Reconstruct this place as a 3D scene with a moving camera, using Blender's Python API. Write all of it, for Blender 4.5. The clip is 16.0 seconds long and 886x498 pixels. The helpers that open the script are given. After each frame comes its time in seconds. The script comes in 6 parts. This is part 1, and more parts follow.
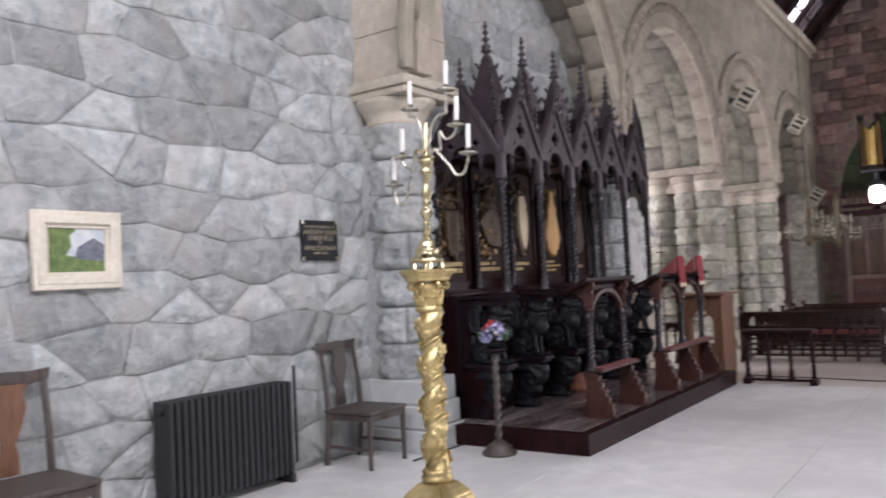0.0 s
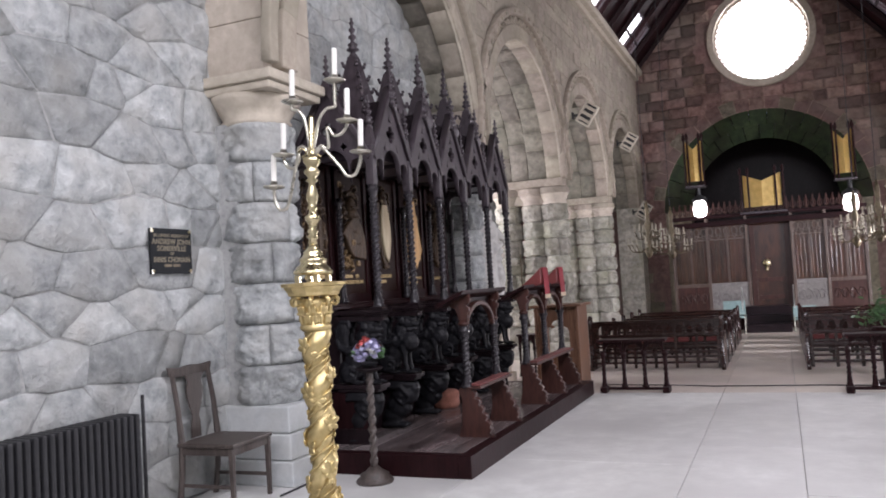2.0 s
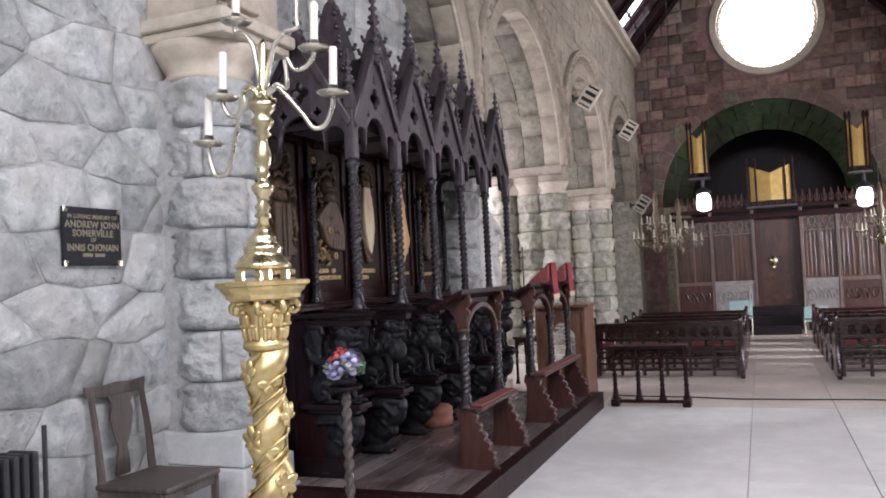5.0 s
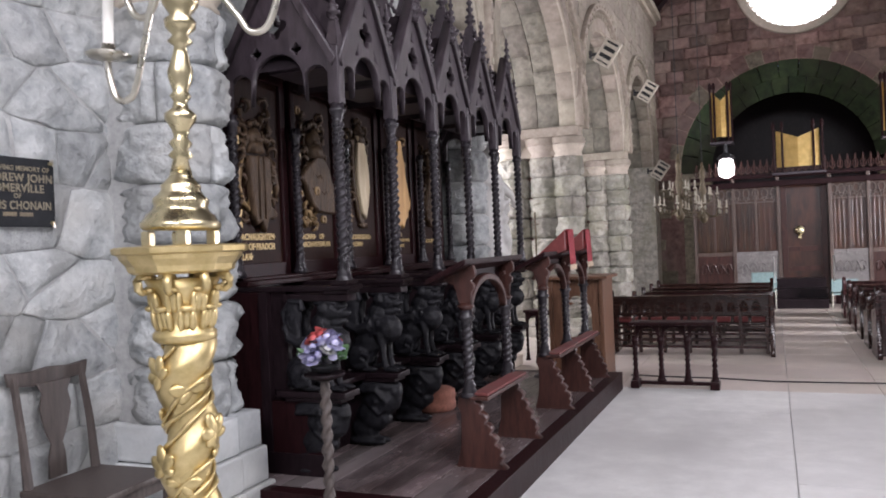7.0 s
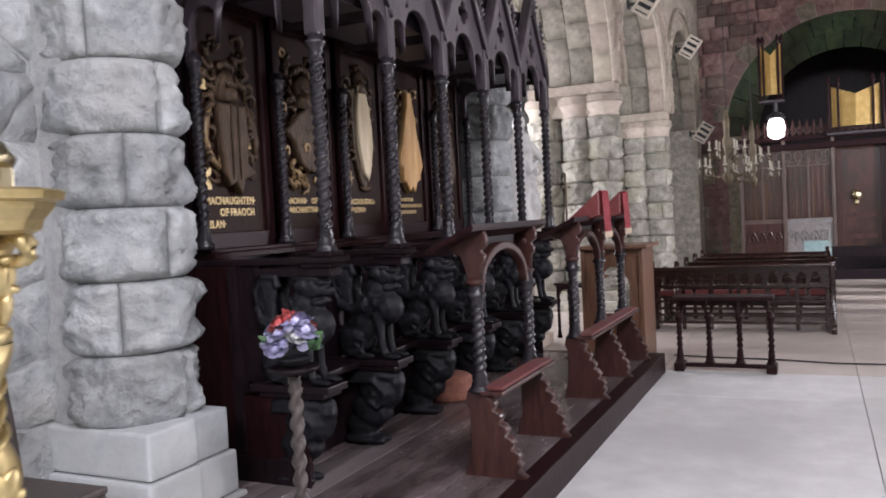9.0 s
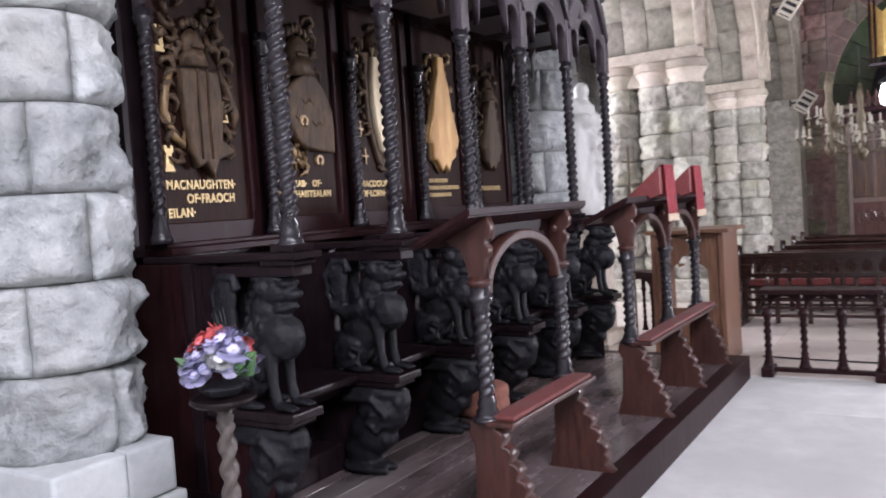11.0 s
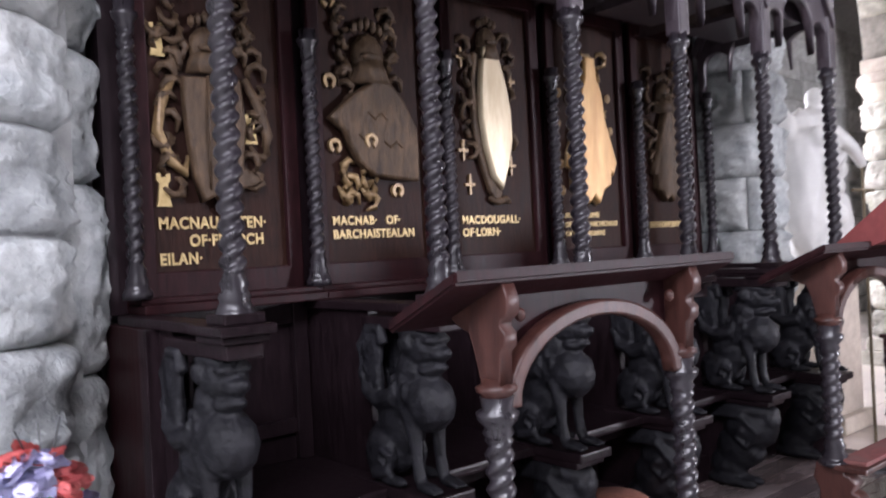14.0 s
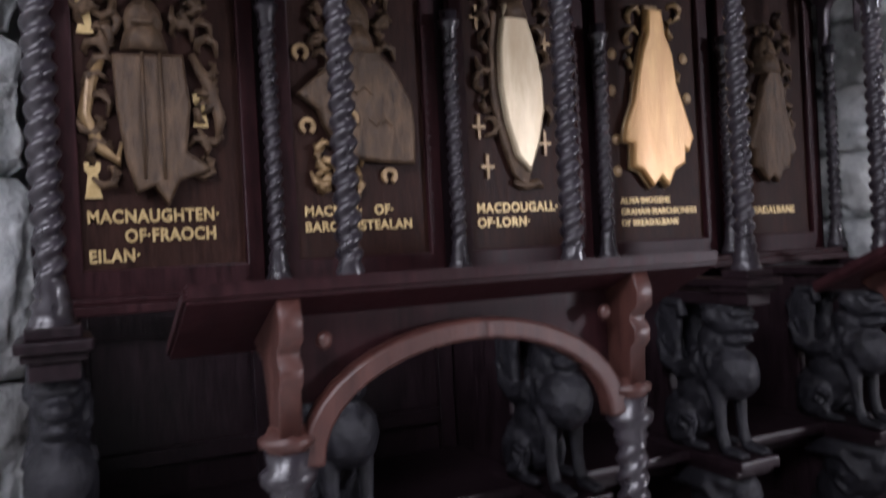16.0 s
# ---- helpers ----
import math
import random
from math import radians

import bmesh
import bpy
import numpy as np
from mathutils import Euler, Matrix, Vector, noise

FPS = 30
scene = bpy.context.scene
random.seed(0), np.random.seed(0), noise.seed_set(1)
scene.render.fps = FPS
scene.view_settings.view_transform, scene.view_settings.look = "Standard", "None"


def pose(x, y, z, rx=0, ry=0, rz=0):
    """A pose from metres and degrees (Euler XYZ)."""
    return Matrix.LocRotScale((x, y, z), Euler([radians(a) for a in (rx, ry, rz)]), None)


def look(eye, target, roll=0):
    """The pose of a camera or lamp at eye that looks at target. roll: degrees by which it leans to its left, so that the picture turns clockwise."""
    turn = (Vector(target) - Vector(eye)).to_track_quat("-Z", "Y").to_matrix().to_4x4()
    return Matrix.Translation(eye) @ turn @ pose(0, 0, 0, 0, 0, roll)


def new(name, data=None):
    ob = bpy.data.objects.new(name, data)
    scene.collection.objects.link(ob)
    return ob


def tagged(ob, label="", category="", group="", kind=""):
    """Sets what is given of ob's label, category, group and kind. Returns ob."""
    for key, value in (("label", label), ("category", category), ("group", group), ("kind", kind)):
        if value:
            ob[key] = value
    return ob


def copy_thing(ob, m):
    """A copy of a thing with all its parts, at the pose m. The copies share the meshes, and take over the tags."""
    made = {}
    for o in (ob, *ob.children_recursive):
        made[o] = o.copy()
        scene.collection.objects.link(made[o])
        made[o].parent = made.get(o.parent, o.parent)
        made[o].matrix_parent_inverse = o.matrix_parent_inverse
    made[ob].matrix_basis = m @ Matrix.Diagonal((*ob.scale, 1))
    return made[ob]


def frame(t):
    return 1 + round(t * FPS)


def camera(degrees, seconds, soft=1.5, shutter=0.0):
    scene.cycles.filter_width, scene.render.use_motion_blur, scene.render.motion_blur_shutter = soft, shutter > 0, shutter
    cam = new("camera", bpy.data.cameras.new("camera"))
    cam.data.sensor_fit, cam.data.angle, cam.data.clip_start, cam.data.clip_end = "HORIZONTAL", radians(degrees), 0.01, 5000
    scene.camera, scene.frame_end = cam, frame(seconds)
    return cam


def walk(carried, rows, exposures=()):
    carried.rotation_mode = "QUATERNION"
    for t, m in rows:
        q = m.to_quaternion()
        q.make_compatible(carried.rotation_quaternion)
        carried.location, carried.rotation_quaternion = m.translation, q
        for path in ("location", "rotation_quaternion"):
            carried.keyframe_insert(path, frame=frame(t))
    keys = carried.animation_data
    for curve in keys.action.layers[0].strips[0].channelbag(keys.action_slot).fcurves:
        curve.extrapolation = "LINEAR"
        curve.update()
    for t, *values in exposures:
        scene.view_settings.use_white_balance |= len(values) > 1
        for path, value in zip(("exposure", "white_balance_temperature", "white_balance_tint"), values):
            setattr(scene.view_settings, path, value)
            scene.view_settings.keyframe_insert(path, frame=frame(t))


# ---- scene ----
cam = camera(58.0, 16.0, soft=1.8, shutter=0.6)
PATH = [
    (0, (4.384, -5.788, 1.361), (3.237, -4.151, 1.436), -2.8),
    (0.5, (4.233, -5.772, 1.38), (3.242, -4.036, 1.465), -3.0),
    (1, (4.069, -5.754, 1.387), (3.178, -3.965, 1.472), -3.1),
    (1.5, (3.977, -5.689, 1.384), (3.154, -3.868, 1.468), -3.3),
    (2, (3.883, -5.574, 1.378), (3.108, -3.733, 1.463), -3.4),
    (2.5, (3.796, -5.443, 1.385), (3.052, -3.589, 1.469), -3.4),
    (3, (3.703, -5.306, 1.384), (2.979, -3.444, 1.47), -3.4),
    (3.5, (3.586, -5.108, 1.386), (2.868, -3.243, 1.473), -3.4),
    (4, (3.494, -4.9, 1.401), (2.769, -3.038, 1.487), -3.2),
    (6.5, (3.185, -4.007, 1.4), (2.434, -2.154, 1.414), -2.5),
    (7, (3.123, -3.807, 1.392), (2.36, -1.959, 1.383), -2.4),
    (7.5, (3.055, -3.607, 1.38), (2.276, -1.766, 1.349), -2.6),
    (8, (2.99, -3.416, 1.365), (2.195, -1.582, 1.318), -2.7),
    (8.5, (2.962, -3.217, 1.352), (2.142, -1.394, 1.288), -2.8),
    (11, (2.934, -2.145, 1.323), (1.88, -0.449, 1.219), -3.8),
    (11.5, (2.879, -1.912, 1.316), (1.736, -0.273, 1.235), -4.0),
    (12, (2.827, -1.709, 1.324), (1.604, -0.127, 1.272), -3.8),
    (12.5, (2.851, -1.502, 1.323), (1.525, -0.005, 1.299), -3.6),
    (13, (2.844, -1.287, 1.334), (1.437, 0.134, 1.339), -3.4),
    (13.5, (2.824, -1.065, 1.34), (1.348, 0.284, 1.388), -3.1),
    (14, (2.822, -0.869, 1.357), (1.286, 0.412, 1.36), -2.9),
    (14.5, (2.861, -0.605, 1.351), (1.234, 0.548, 1.194), -2.7),
    (15, (2.864, -0.371, 1.334), (1.176, 0.671, 1.078), -3.1),
    (15.5, (2.848, -0.175, 1.337), (1.101, 0.78, 1.149), -3.2),
    (16, (2.828, 0.011, 1.35), (1.029, 0.884, 1.343), -3.0),
]
walk(cam, [(t, look(eye, target, roll)) for t, eye, target, roll in PATH], [(0, -0.27, 6500, 22), (4, -0.07, 6500, 22), (8, 0.0, 6500, 22), (8.6, 0.0, 6500, 22), (11, 0.5, 6250, 23), (13, 0.8, 6250, 23), (14, 0.72, 6250, 23), (15, 0.54, 6250, 23), (16, 0.34, 6250, 23)])

# ---- world and lights ----
rng = random.Random(7)
world = bpy.data.worlds.new("sky")
scene.world = world
world.use_nodes = True
wn = world.node_tree.nodes
sky = wn.new("ShaderNodeTexSky")
sky.sky_type, sky.sun_disc = "NISHITA", False
sky.sun_elevation, sky.sun_rotation = radians(35), radians(200)
world.node_tree.links.new(sky.outputs[0], wn["Background"].inputs[0])
wn["Background"].inputs[1].default_value = 0.12


def window_light(name, eye, target, w, h, power, colour):
    d = bpy.data.lights.new(name, "AREA")
    d.shape, d.size, d.size_y, d.energy, d.color = "RECTANGLE", w, h, power, colour
    ob = new(name, d)
    ob.matrix_world = look(eye, target)
    return ob


DAY = (0.93, 0.97, 1.0)
window_light("window_light_chancel", (6.4, -3.4, 5.9), (1.2, -2.2, 0.0), 5.0, 1.8, 600, DAY)
window_light("window_light_apse", (3.6, -8.6, 5.6), (3.2, 0.5, 0.3), 4.5, 2.4, 500, DAY)
window_light("window_light_aisle", (-2.7, 7.2, 2.6), (3, 8.2, 1.2), 5.5, 2.0, 360, DAY)
window_light("window_light_south", (8.4, 8.0, 1.75), (3, 8.2, 0.0), 1.3, 0.9, 680, DAY)
window_light("window_light_rose", (3.78, 16.75, 7.2), (3.6, 6, 0.5), 2.2, 2.2, 200, DAY)
window_light("window_light_dormer", (1.75, 9.6, 8.6), (5.5, 9.0, 0), 4.0, 0.8, 80, DAY)
scene.view_settings.exposure = 0.0


# ---- materials ----
def node_mat(name, c1, c2, rough=0.7, metal=0.0, scale=8.0, big=1.2, bump=0.2, vary=0.0, bump_scale=None, stretch=(1, 1, 1), c3=None, dist=0.01, spec=0.5, island=False):
    m = bpy.data.materials.new(name)
    m.use_nodes = True
    n, l = m.node_tree.nodes, m.node_tree.links
    b = n["Principled BSDF"]
    b.inputs["Metallic"].default_value = metal
    b.inputs["Specular IOR Level"].default_value = spec
    geo = n.new("ShaderNodeNewGeometry")
    mp = n.new("ShaderNodeMapping")
    mp.inputs["Scale"].default_value = stretch
    l.new(geo.outputs["Position"], mp.inputs[0])
    fine = n.new("ShaderNodeTexNoise")
    fine.inputs["Scale"].default_value, fine.inputs["Detail"].default_value, fine.inputs["Roughness"].default_value = scale, 8, 0.65
    wide = n.new("ShaderNodeTexNoise")
    wide.inputs["Scale"].default_value, wide.inputs["Detail"].default_value = big, 3
    for t in (fine, wide):
        l.new(mp.outputs[0], t.inputs["Vector"])
    ramp = n.new("ShaderNodeValToRGB")
    ramp.color_ramp.elements[0].position, ramp.color_ramp.elements[1].position = 0.32, 0.68
    ramp.color_ramp.elements[0].color, ramp.color_ramp.elements[1].color = (*c1, 1), (*c2, 1)
    l.new(fine.outputs["Fac"], ramp.inputs[0])
    col = ramp.outputs[0]
    mix = n.new("ShaderNodeMix")
    mix.data_type = "RGBA"
    wr = n.new("ShaderNodeMapRange")
    wr.inputs["From Min"].default_value, wr.inputs["From Max"].default_value = 0.45, 0.7
    l.new(wide.outputs["Fac"], wr.inputs["Value"])
    wr.inputs["To Max"].default_value = 0.75
    l.new(wr.outputs[0], mix.inputs["Factor"])
    l.new(col, mix.inputs["A"])
    mix.inputs["B"].default_value = (*(c3 or tuple(0.75 * (p + q) / 2 for p, q in zip(c1, c2))), 1)
    col = mix.outputs["Result"]
    if vary:
        info = n.new("ShaderNodeObjectInfo")
        rnd = geo.outputs["Random Per Island"] if island else info.outputs["Random"]
        mr = n.new("ShaderNodeMapRange")
        mr.inputs["To Min"].default_value, mr.inputs["To Max"].default_value = 1 - vary, 1 + vary
        l.new(rnd, mr.inputs["Value"])
        wn2 = n.new("ShaderNodeTexWhiteNoise")
        wn2.noise_dimensions = "1D"
        l.new(rnd, wn2.inputs["W"])
        mr2 = n.new("ShaderNodeMapRange")
        mr2.inputs["To Min"].default_value, mr2.inputs["To Max"].default_value = 0.485, 0.515
        l.new(wn2.outputs["Value"], mr2.inputs["Value"])
        hsv = n.new("ShaderNodeHueSaturation")
        l.new(mr.outputs[0], hsv.inputs["Value"])
        l.new(mr2.outputs[0], hsv.inputs["Hue"])
        l.new(col, hsv.inputs["Color"])
        col = hsv.outputs[0]
    l.new(col, b.inputs["Base Color"])
    rr = n.new("ShaderNodeMapRange")
    rr.inputs["To Min"].default_value, rr.inputs["To Max"].default_value = max(rough - 0.15, 0.03), min(rough + 0.15, 1)
    l.new(fine.outputs["Fac"], rr.inputs["Value"])
    l.new(rr.outputs[0], b.inputs["Roughness"])
    if bump:
        bn = n.new("ShaderNodeTexNoise")
        bn.inputs["Scale"].default_value, bn.inputs["Detail"].default_value, bn.inputs["Roughness"].default_value = bump_scale or scale, 9, 0.62
        l.new(mp.outputs[0], bn.inputs["Vector"])
        bp = n.new("ShaderNodeBump")
        bp.inputs["Strength"].default_value, bp.inputs["Distance"].default_value = bump, dist
        l.new(bn.outputs["Fac"], bp.inputs["Height"])
        l.new(bp.outputs[0], b.inputs["Normal"])
    return m


def glow(name, colour, strength):
    m = bpy.data.materials.new(name)
    m.use_nodes = True
    n = m.node_tree.nodes
    b = n["Principled BSDF"]
    b.inputs["Base Color"].default_value = (*colour, 1)
    b.inputs["Emission Color"].default_value = (*colour, 1)
    b.inputs["Emission Strength"].default_value = strength
    return m


GRANITE = node_mat("granite", (0.235, 0.25, 0.252), (0.50, 0.515, 0.51), 0.85, scale=9, big=2.6, bump=1.0, vary=0.26, bump_scale=9, c3=(0.40, 0.395, 0.37), dist=0.055)
GRANITE_DARK = node_mat("weathered_granite", (0.21, 0.198, 0.165), (0.52, 0.495, 0.43), 0.85, scale=8, big=2.4, bump=1.0, vary=0.30, bump_scale=8, c3=(0.28, 0.27, 0.195), dist=0.06)
MORTAR = node_mat("mortar", (0.28, 0.285, 0.28), (0.44, 0.44, 0.43), 0.95, scale=20, bump=0.4)
SANDSTONE = node_mat("sandstone", (0.42, 0.36, 0.295), (0.58, 0.51, 0.43), 0.85, scale=12, big=1.6, bump=0.3, vary=0.10, c3=(0.37, 0.32, 0.26))
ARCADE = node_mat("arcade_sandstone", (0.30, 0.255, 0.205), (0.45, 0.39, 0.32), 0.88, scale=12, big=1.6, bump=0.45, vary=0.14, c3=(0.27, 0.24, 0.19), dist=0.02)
# darker than the arcade stone: shade under the arches is put into the colour
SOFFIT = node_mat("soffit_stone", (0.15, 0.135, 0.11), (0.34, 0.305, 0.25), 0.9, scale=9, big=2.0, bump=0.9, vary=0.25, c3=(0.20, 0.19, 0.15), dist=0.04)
SAND_JOINT = node_mat("sandstone_joint", (0.30, 0.26, 0.21), (0.38, 0.33, 0.27), 0.9, scale=12, bump=0.2)
REDSTONE = node_mat("red_sandstone", (0.115, 0.062, 0.050), (0.27, 0.175, 0.15), 0.9, scale=7, big=0.7, bump=0.7, vary=0.5, c3=(0.25, 0.21, 0.18), island=True, dist=0.03)
WEST_GREY = node_mat("brown_grey_rubble", (0.10, 0.085, 0.062), (0.30, 0.265, 0.20), 0.9, scale=8, big=1.4, bump=0.8, vary=0.4, c3=(0.16, 0.13, 0.09), island=True, dist=0.03)
# moss green, darkened: shade of the recessed reveal is put into the colour
GREENSTONE = node_mat("shaded_mossy_stone", (0.012, 0.022, 0.010), (0.055, 0.085, 0.036), 0.9, scale=4, big=0.9, bump=0.5, vary=0.15, c3=(0.045, 0.038, 0.028))
FLAG = node_mat("flagstone", (0.58, 0.575, 0.56), (0.74, 0.735, 0.72), 0.40, scale=5, big=0.9, bump=0.06, vary=0.05, c3=(0.54, 0.53, 0.52))
FLAG_JOINT = node_mat("flag_joint", (0.46, 0.45, 0.44), (0.56, 0.55, 0.53), 0.8, scale=20, bump=0.2)
FLAG_PINK = node_mat("nave_flagstone", (0.50, 0.43, 0.38), (0.64, 0.56, 0.50), 0.35, scale=6, big=1.0, bump=0.06, vary=0.06)
# dark oak of the stall seats and backs, canopy shade put into the near-black
OAK_BLACK = node_mat("near_black_oak", (0.0045, 0.0025, 0.0032), (0.019, 0.0108, 0.0135), 0.36, scale=14, big=2, bump=0.35, stretch=(3, 3, 0.6), dist=0.006, spec=0.16)
OAK_DARK = node_mat("dark_oak", (0.0085, 0.0027, 0.0034), (0.028, 0.0088, 0.0102), 0.42, scale=14, big=2, bump=0.3, stretch=(3, 3, 0.5), dist=0.004, spec=0.11)
OAK_CARVED = node_mat("carved_bog_oak", (0.0034, 0.0032, 0.0043), (0.0185, 0.018, 0.022), 0.45, scale=24, big=6, bump=0.8, bump_scale=34, dist=0.010, spec=0.22)
OAK_TURNED = node_mat("turned_dark_oak", (0.009, 0.0072, 0.0095), (0.029, 0.024, 0.029), 0.30, scale=10, big=3, bump=0.08, stretch=(3, 3, 0.5), dist=0.002, spec=0.45)
# paler oak: light falling on the stall canopy is put into the grey
OAK_GREY = node_mat("grey_oak", (0.019, 0.0128, 0.0165), (0.064, 0.049, 0.058), 0.40, scale=12, big=2, bump=0.3, stretch=(2, 2, 0.6), dist=0.005)
OAK_RED = node_mat("red_brown_oak", (0.023, 0.0088, 0.0076), (0.080, 0.031, 0.024), 0.38, scale=10, big=2.5, bump=0.4, stretch=(3, 3, 0.6), dist=0.005, spec=0.35)
PALE_CARVED = node_mat("pale_limed_oak", (0.13, 0.118, 0.113), (0.27, 0.25, 0.24), 0.6, scale=16, bump=0.8, dist=0.03)
OAK_FRAME = node_mat("screen_frame_oak", (0.045, 0.028, 0.023), (0.14, 0.095, 0.075), 0.42, scale=9, bump=0.3, stretch=(3, 3, 0.5))
FRET_OAK = node_mat("dusty_fretwork", (0.06, 0.044, 0.036), (0.17, 0.13, 0.11), 0.6, scale=14, bump=0.4)
OAK_SCREEN = node_mat("screen_oak", (0.007, 0.0028, 0.0015), (0.080, 0.030, 0.013), 0.33, scale=4, big=2.2, bump=0.2, stretch=(2, 2, 0.5), dist=0.003, vary=0.35)
OAK_PEW = node_mat("polished_pew_oak", (0.010, 0.0040, 0.0038), (0.038, 0.0145, 0.012), 0.20, scale=12, big=2, bump=0.15, stretch=(0.6, 3, 3), dist=0.003, vary=0.25)
PLINTH = node_mat("dressed_grey_stone", (0.40, 0.42, 0.425), (0.57, 0.59, 0.595), 0.8, scale=9, big=2.2, bump=0.5, vary=0.12, c3=(0.36, 0.36, 0.34), dist=0.01)
TEAL = node_mat("teal_upholstery", (0.16, 0.25, 0.25), (0.30, 0.42, 0.41), 0.8, scale=40, bump=0.2)
OAK_WARM = node_mat("warm_oak", (0.10, 0.045, 0.025), (0.22, 0.11, 0.065), 0.4, scale=10, big=2.0, bump=0.2, stretch=(3, 3, 0.5), dist=0.003)
OAK_FLOOR = node_mat("platform_boards", (0.034, 0.022, 0.022), (0.17, 0.128, 0.125), 0.24, scale=4, big=1.3, bump=0.25, stretch=(1.5, 0.5, 1), vary=0.25, c3=(0.20, 0.17, 0.17))
OAK_CHAIR = node_mat("grey_chair_wood", (0.035, 0.026, 0.023), (0.105, 0.083, 0.074), 0.5, scale=14, bump=0.15, stretch=(3, 3, 0.5))
GILT = node_mat("gilt", (0.46, 0.35, 0.15), (0.72, 0.58, 0.31), 0.40, metal=0.85, scale=18, big=5, bump=0.3, bump_scale=40, c3=(0.30, 0.22, 0.09), dist=0.004)
GOLD_LEAF = node_mat("gold_leaf_panel", (0.62, 0.42, 0.13), (0.80, 0.58, 0.22), 0.4, metal=0.3, scale=10, bump=0.1)
BRASS = node_mat("brass", (0.52, 0.44, 0.26), (0.70, 0.61, 0.40), 0.28, metal=1.0, scale=10, bump=0.06, c3=(0.40, 0.34, 0.21))
SILVER = node_mat("tarnished_plate", (0.52, 0.49, 0.42), (0.72, 0.69, 0.6), 0.3, metal=1.0, scale=12, bump=0.05)
LETTER_WORN = node_mat("worn_gilt_letter", (0.10, 0.085, 0.055), (0.24, 0.20, 0.135), 0.5, metal=0.2, scale=60, bump=0.1)
LETTER = node_mat("gold_letter", (0.34, 0.235, 0.095), (0.54, 0.40, 0.19), 0.45, metal=0.3, scale=30, bump=0.1)
CARVED = node_mat("carved_brown_wood", (0.027, 0.016, 0.010), (0.125, 0.078, 0.046), 0.45, scale=14, big=5, bump=0.9, stretch=(2, 2, 0.7), dist=0.016, spec=0.25)
CARVED_GOLD = node_mat("gilded_carving", (0.13, 0.078, 0.036), (0.33, 0.22, 0.105), 0.42, metal=0.25, scale=16, big=5, bump=0.4, dist=0.006)
CARVED_LIGHT = node_mat("bright_gilded_shield", (0.42, 0.23, 0.085), (0.68, 0.43, 0.19), 0.4, metal=0.2, scale=6, big=4, bump=0.35, c3=(0.44, 0.23, 0.08), stretch=(2, 2, 0.5))
CARVED_PALE = node_mat("pale_silvered_shield", (0.36, 0.28, 0.17), (0.60, 0.51, 0.36), 0.38, metal=0.25, scale=6, big=4, bump=0.3, c3=(0.36, 0.27, 0.16), stretch=(2, 2, 0.5))
PANEL = node_mat("panel_ground", (0.011, 0.0045, 0.0034), (0.033, 0.014, 0.0100), 0.5, scale=16, big=4, bump=0.45, stretch=(3, 3, 0.5), dist=0.005, spec=0.09)
IRON = node_mat("black_iron", (0.012, 0.012, 0.014), (0.03, 0.03, 0.034), 0.5, scale=20, bump=0.1)
WAX = node_mat("candle_wax", (0.80, 0.78, 0.72), (0.88, 0.86, 0.82), 0.5, scale=10, bump=0.03)
MARBLE = node_mat("white_marble", (0.52, 0.51, 0.49), (0.66, 0.65, 0.63), 0.45, scale=5, bump=0.05)
RED_REST = node_mat("red_leather_rest", (0.14, 0.02, 0.02), (0.24, 0.05, 0.045), 0.6, scale=30, bump=0.2)
RED_CLOTH = node_mat("crimson_cloth", (0.40, 0.05, 0.065), (0.58, 0.11, 0.13), 0.85, scale=60, big=6, bump=0.2, dist=0.003)
RED_PAD = node_mat("red_kneeler_pad", (0.095, 0.022, 0.021), (0.19, 0.048, 0.044), 0.8, scale=50, big=5, bump=0.3, dist=0.003, c3=(0.12, 0.06, 0.05))
FRINGE = node_mat("fringe", (0.5, 0.35, 0.25), (0.75, 0.65, 0.5), 0.8, scale=80, bump=0.2)
HASSOCK = node_mat("hassock_cloth", (0.16, 0.055, 0.035), (0.30, 0.12, 0.085), 0.9, scale=40, big=6, bump=0.4, dist=0.005)
SLATE = node_mat("plaque_slate", (0.012, 0.013, 0.015), (0.024, 0.025, 0.028), 0.65, scale=20, bump=0.05, spec=0.15)
OLD_BRASS = node_mat("tarnished_brass", (0.07, 0.052, 0.03), (0.18, 0.14, 0.085), 0.45, metal=0.35, scale=14, bump=0.1)
OLD_WAX = node_mat("aged_wax", (0.40, 0.36, 0.28), (0.58, 0.53, 0.43), 0.6, scale=10, bump=0.05)
CREAM = node_mat("cream_frame", (0.58, 0.52, 0.42), (0.74, 0.68, 0.58), 0.6, scale=30, bump=0.2)
GLASS_WHITE = glow("bright_glass", (0.95, 0.98, 1.0), 5.0)
LAMP_WHITE = glow("lamp_glass", (1.0, 0.97, 0.95), 6.0)


# ---- mesh helpers ----
def to_mesh(bm, smooth=False):
    me = bpy.data.meshes.new("m")
    bmesh.ops.recalc_face_normals(bm, faces=bm.faces)
    bm.to_mesh(me)
    bm.free()
    if smooth:
        me.shade_smooth()
    return me


def part(name, bm, material, parent=None, label="", smooth=False):
    me = to_mesh(bm, smooth) if isinstance(bm, bmesh.types.BMesh) else bm
    if material and not me.materials:
        me.materials.append(material)
    me.name = name
    ob = new(name, me)
    if parent:
        ob.parent = parent
    if label:
        ob["label"] = label
    return ob


def thing(name, label, category, group="", kind="", at=None):
    ob = new(name)
    if at is not None:
        ob.matrix_world = at
    return tagged(ob, label, category, group, kind)


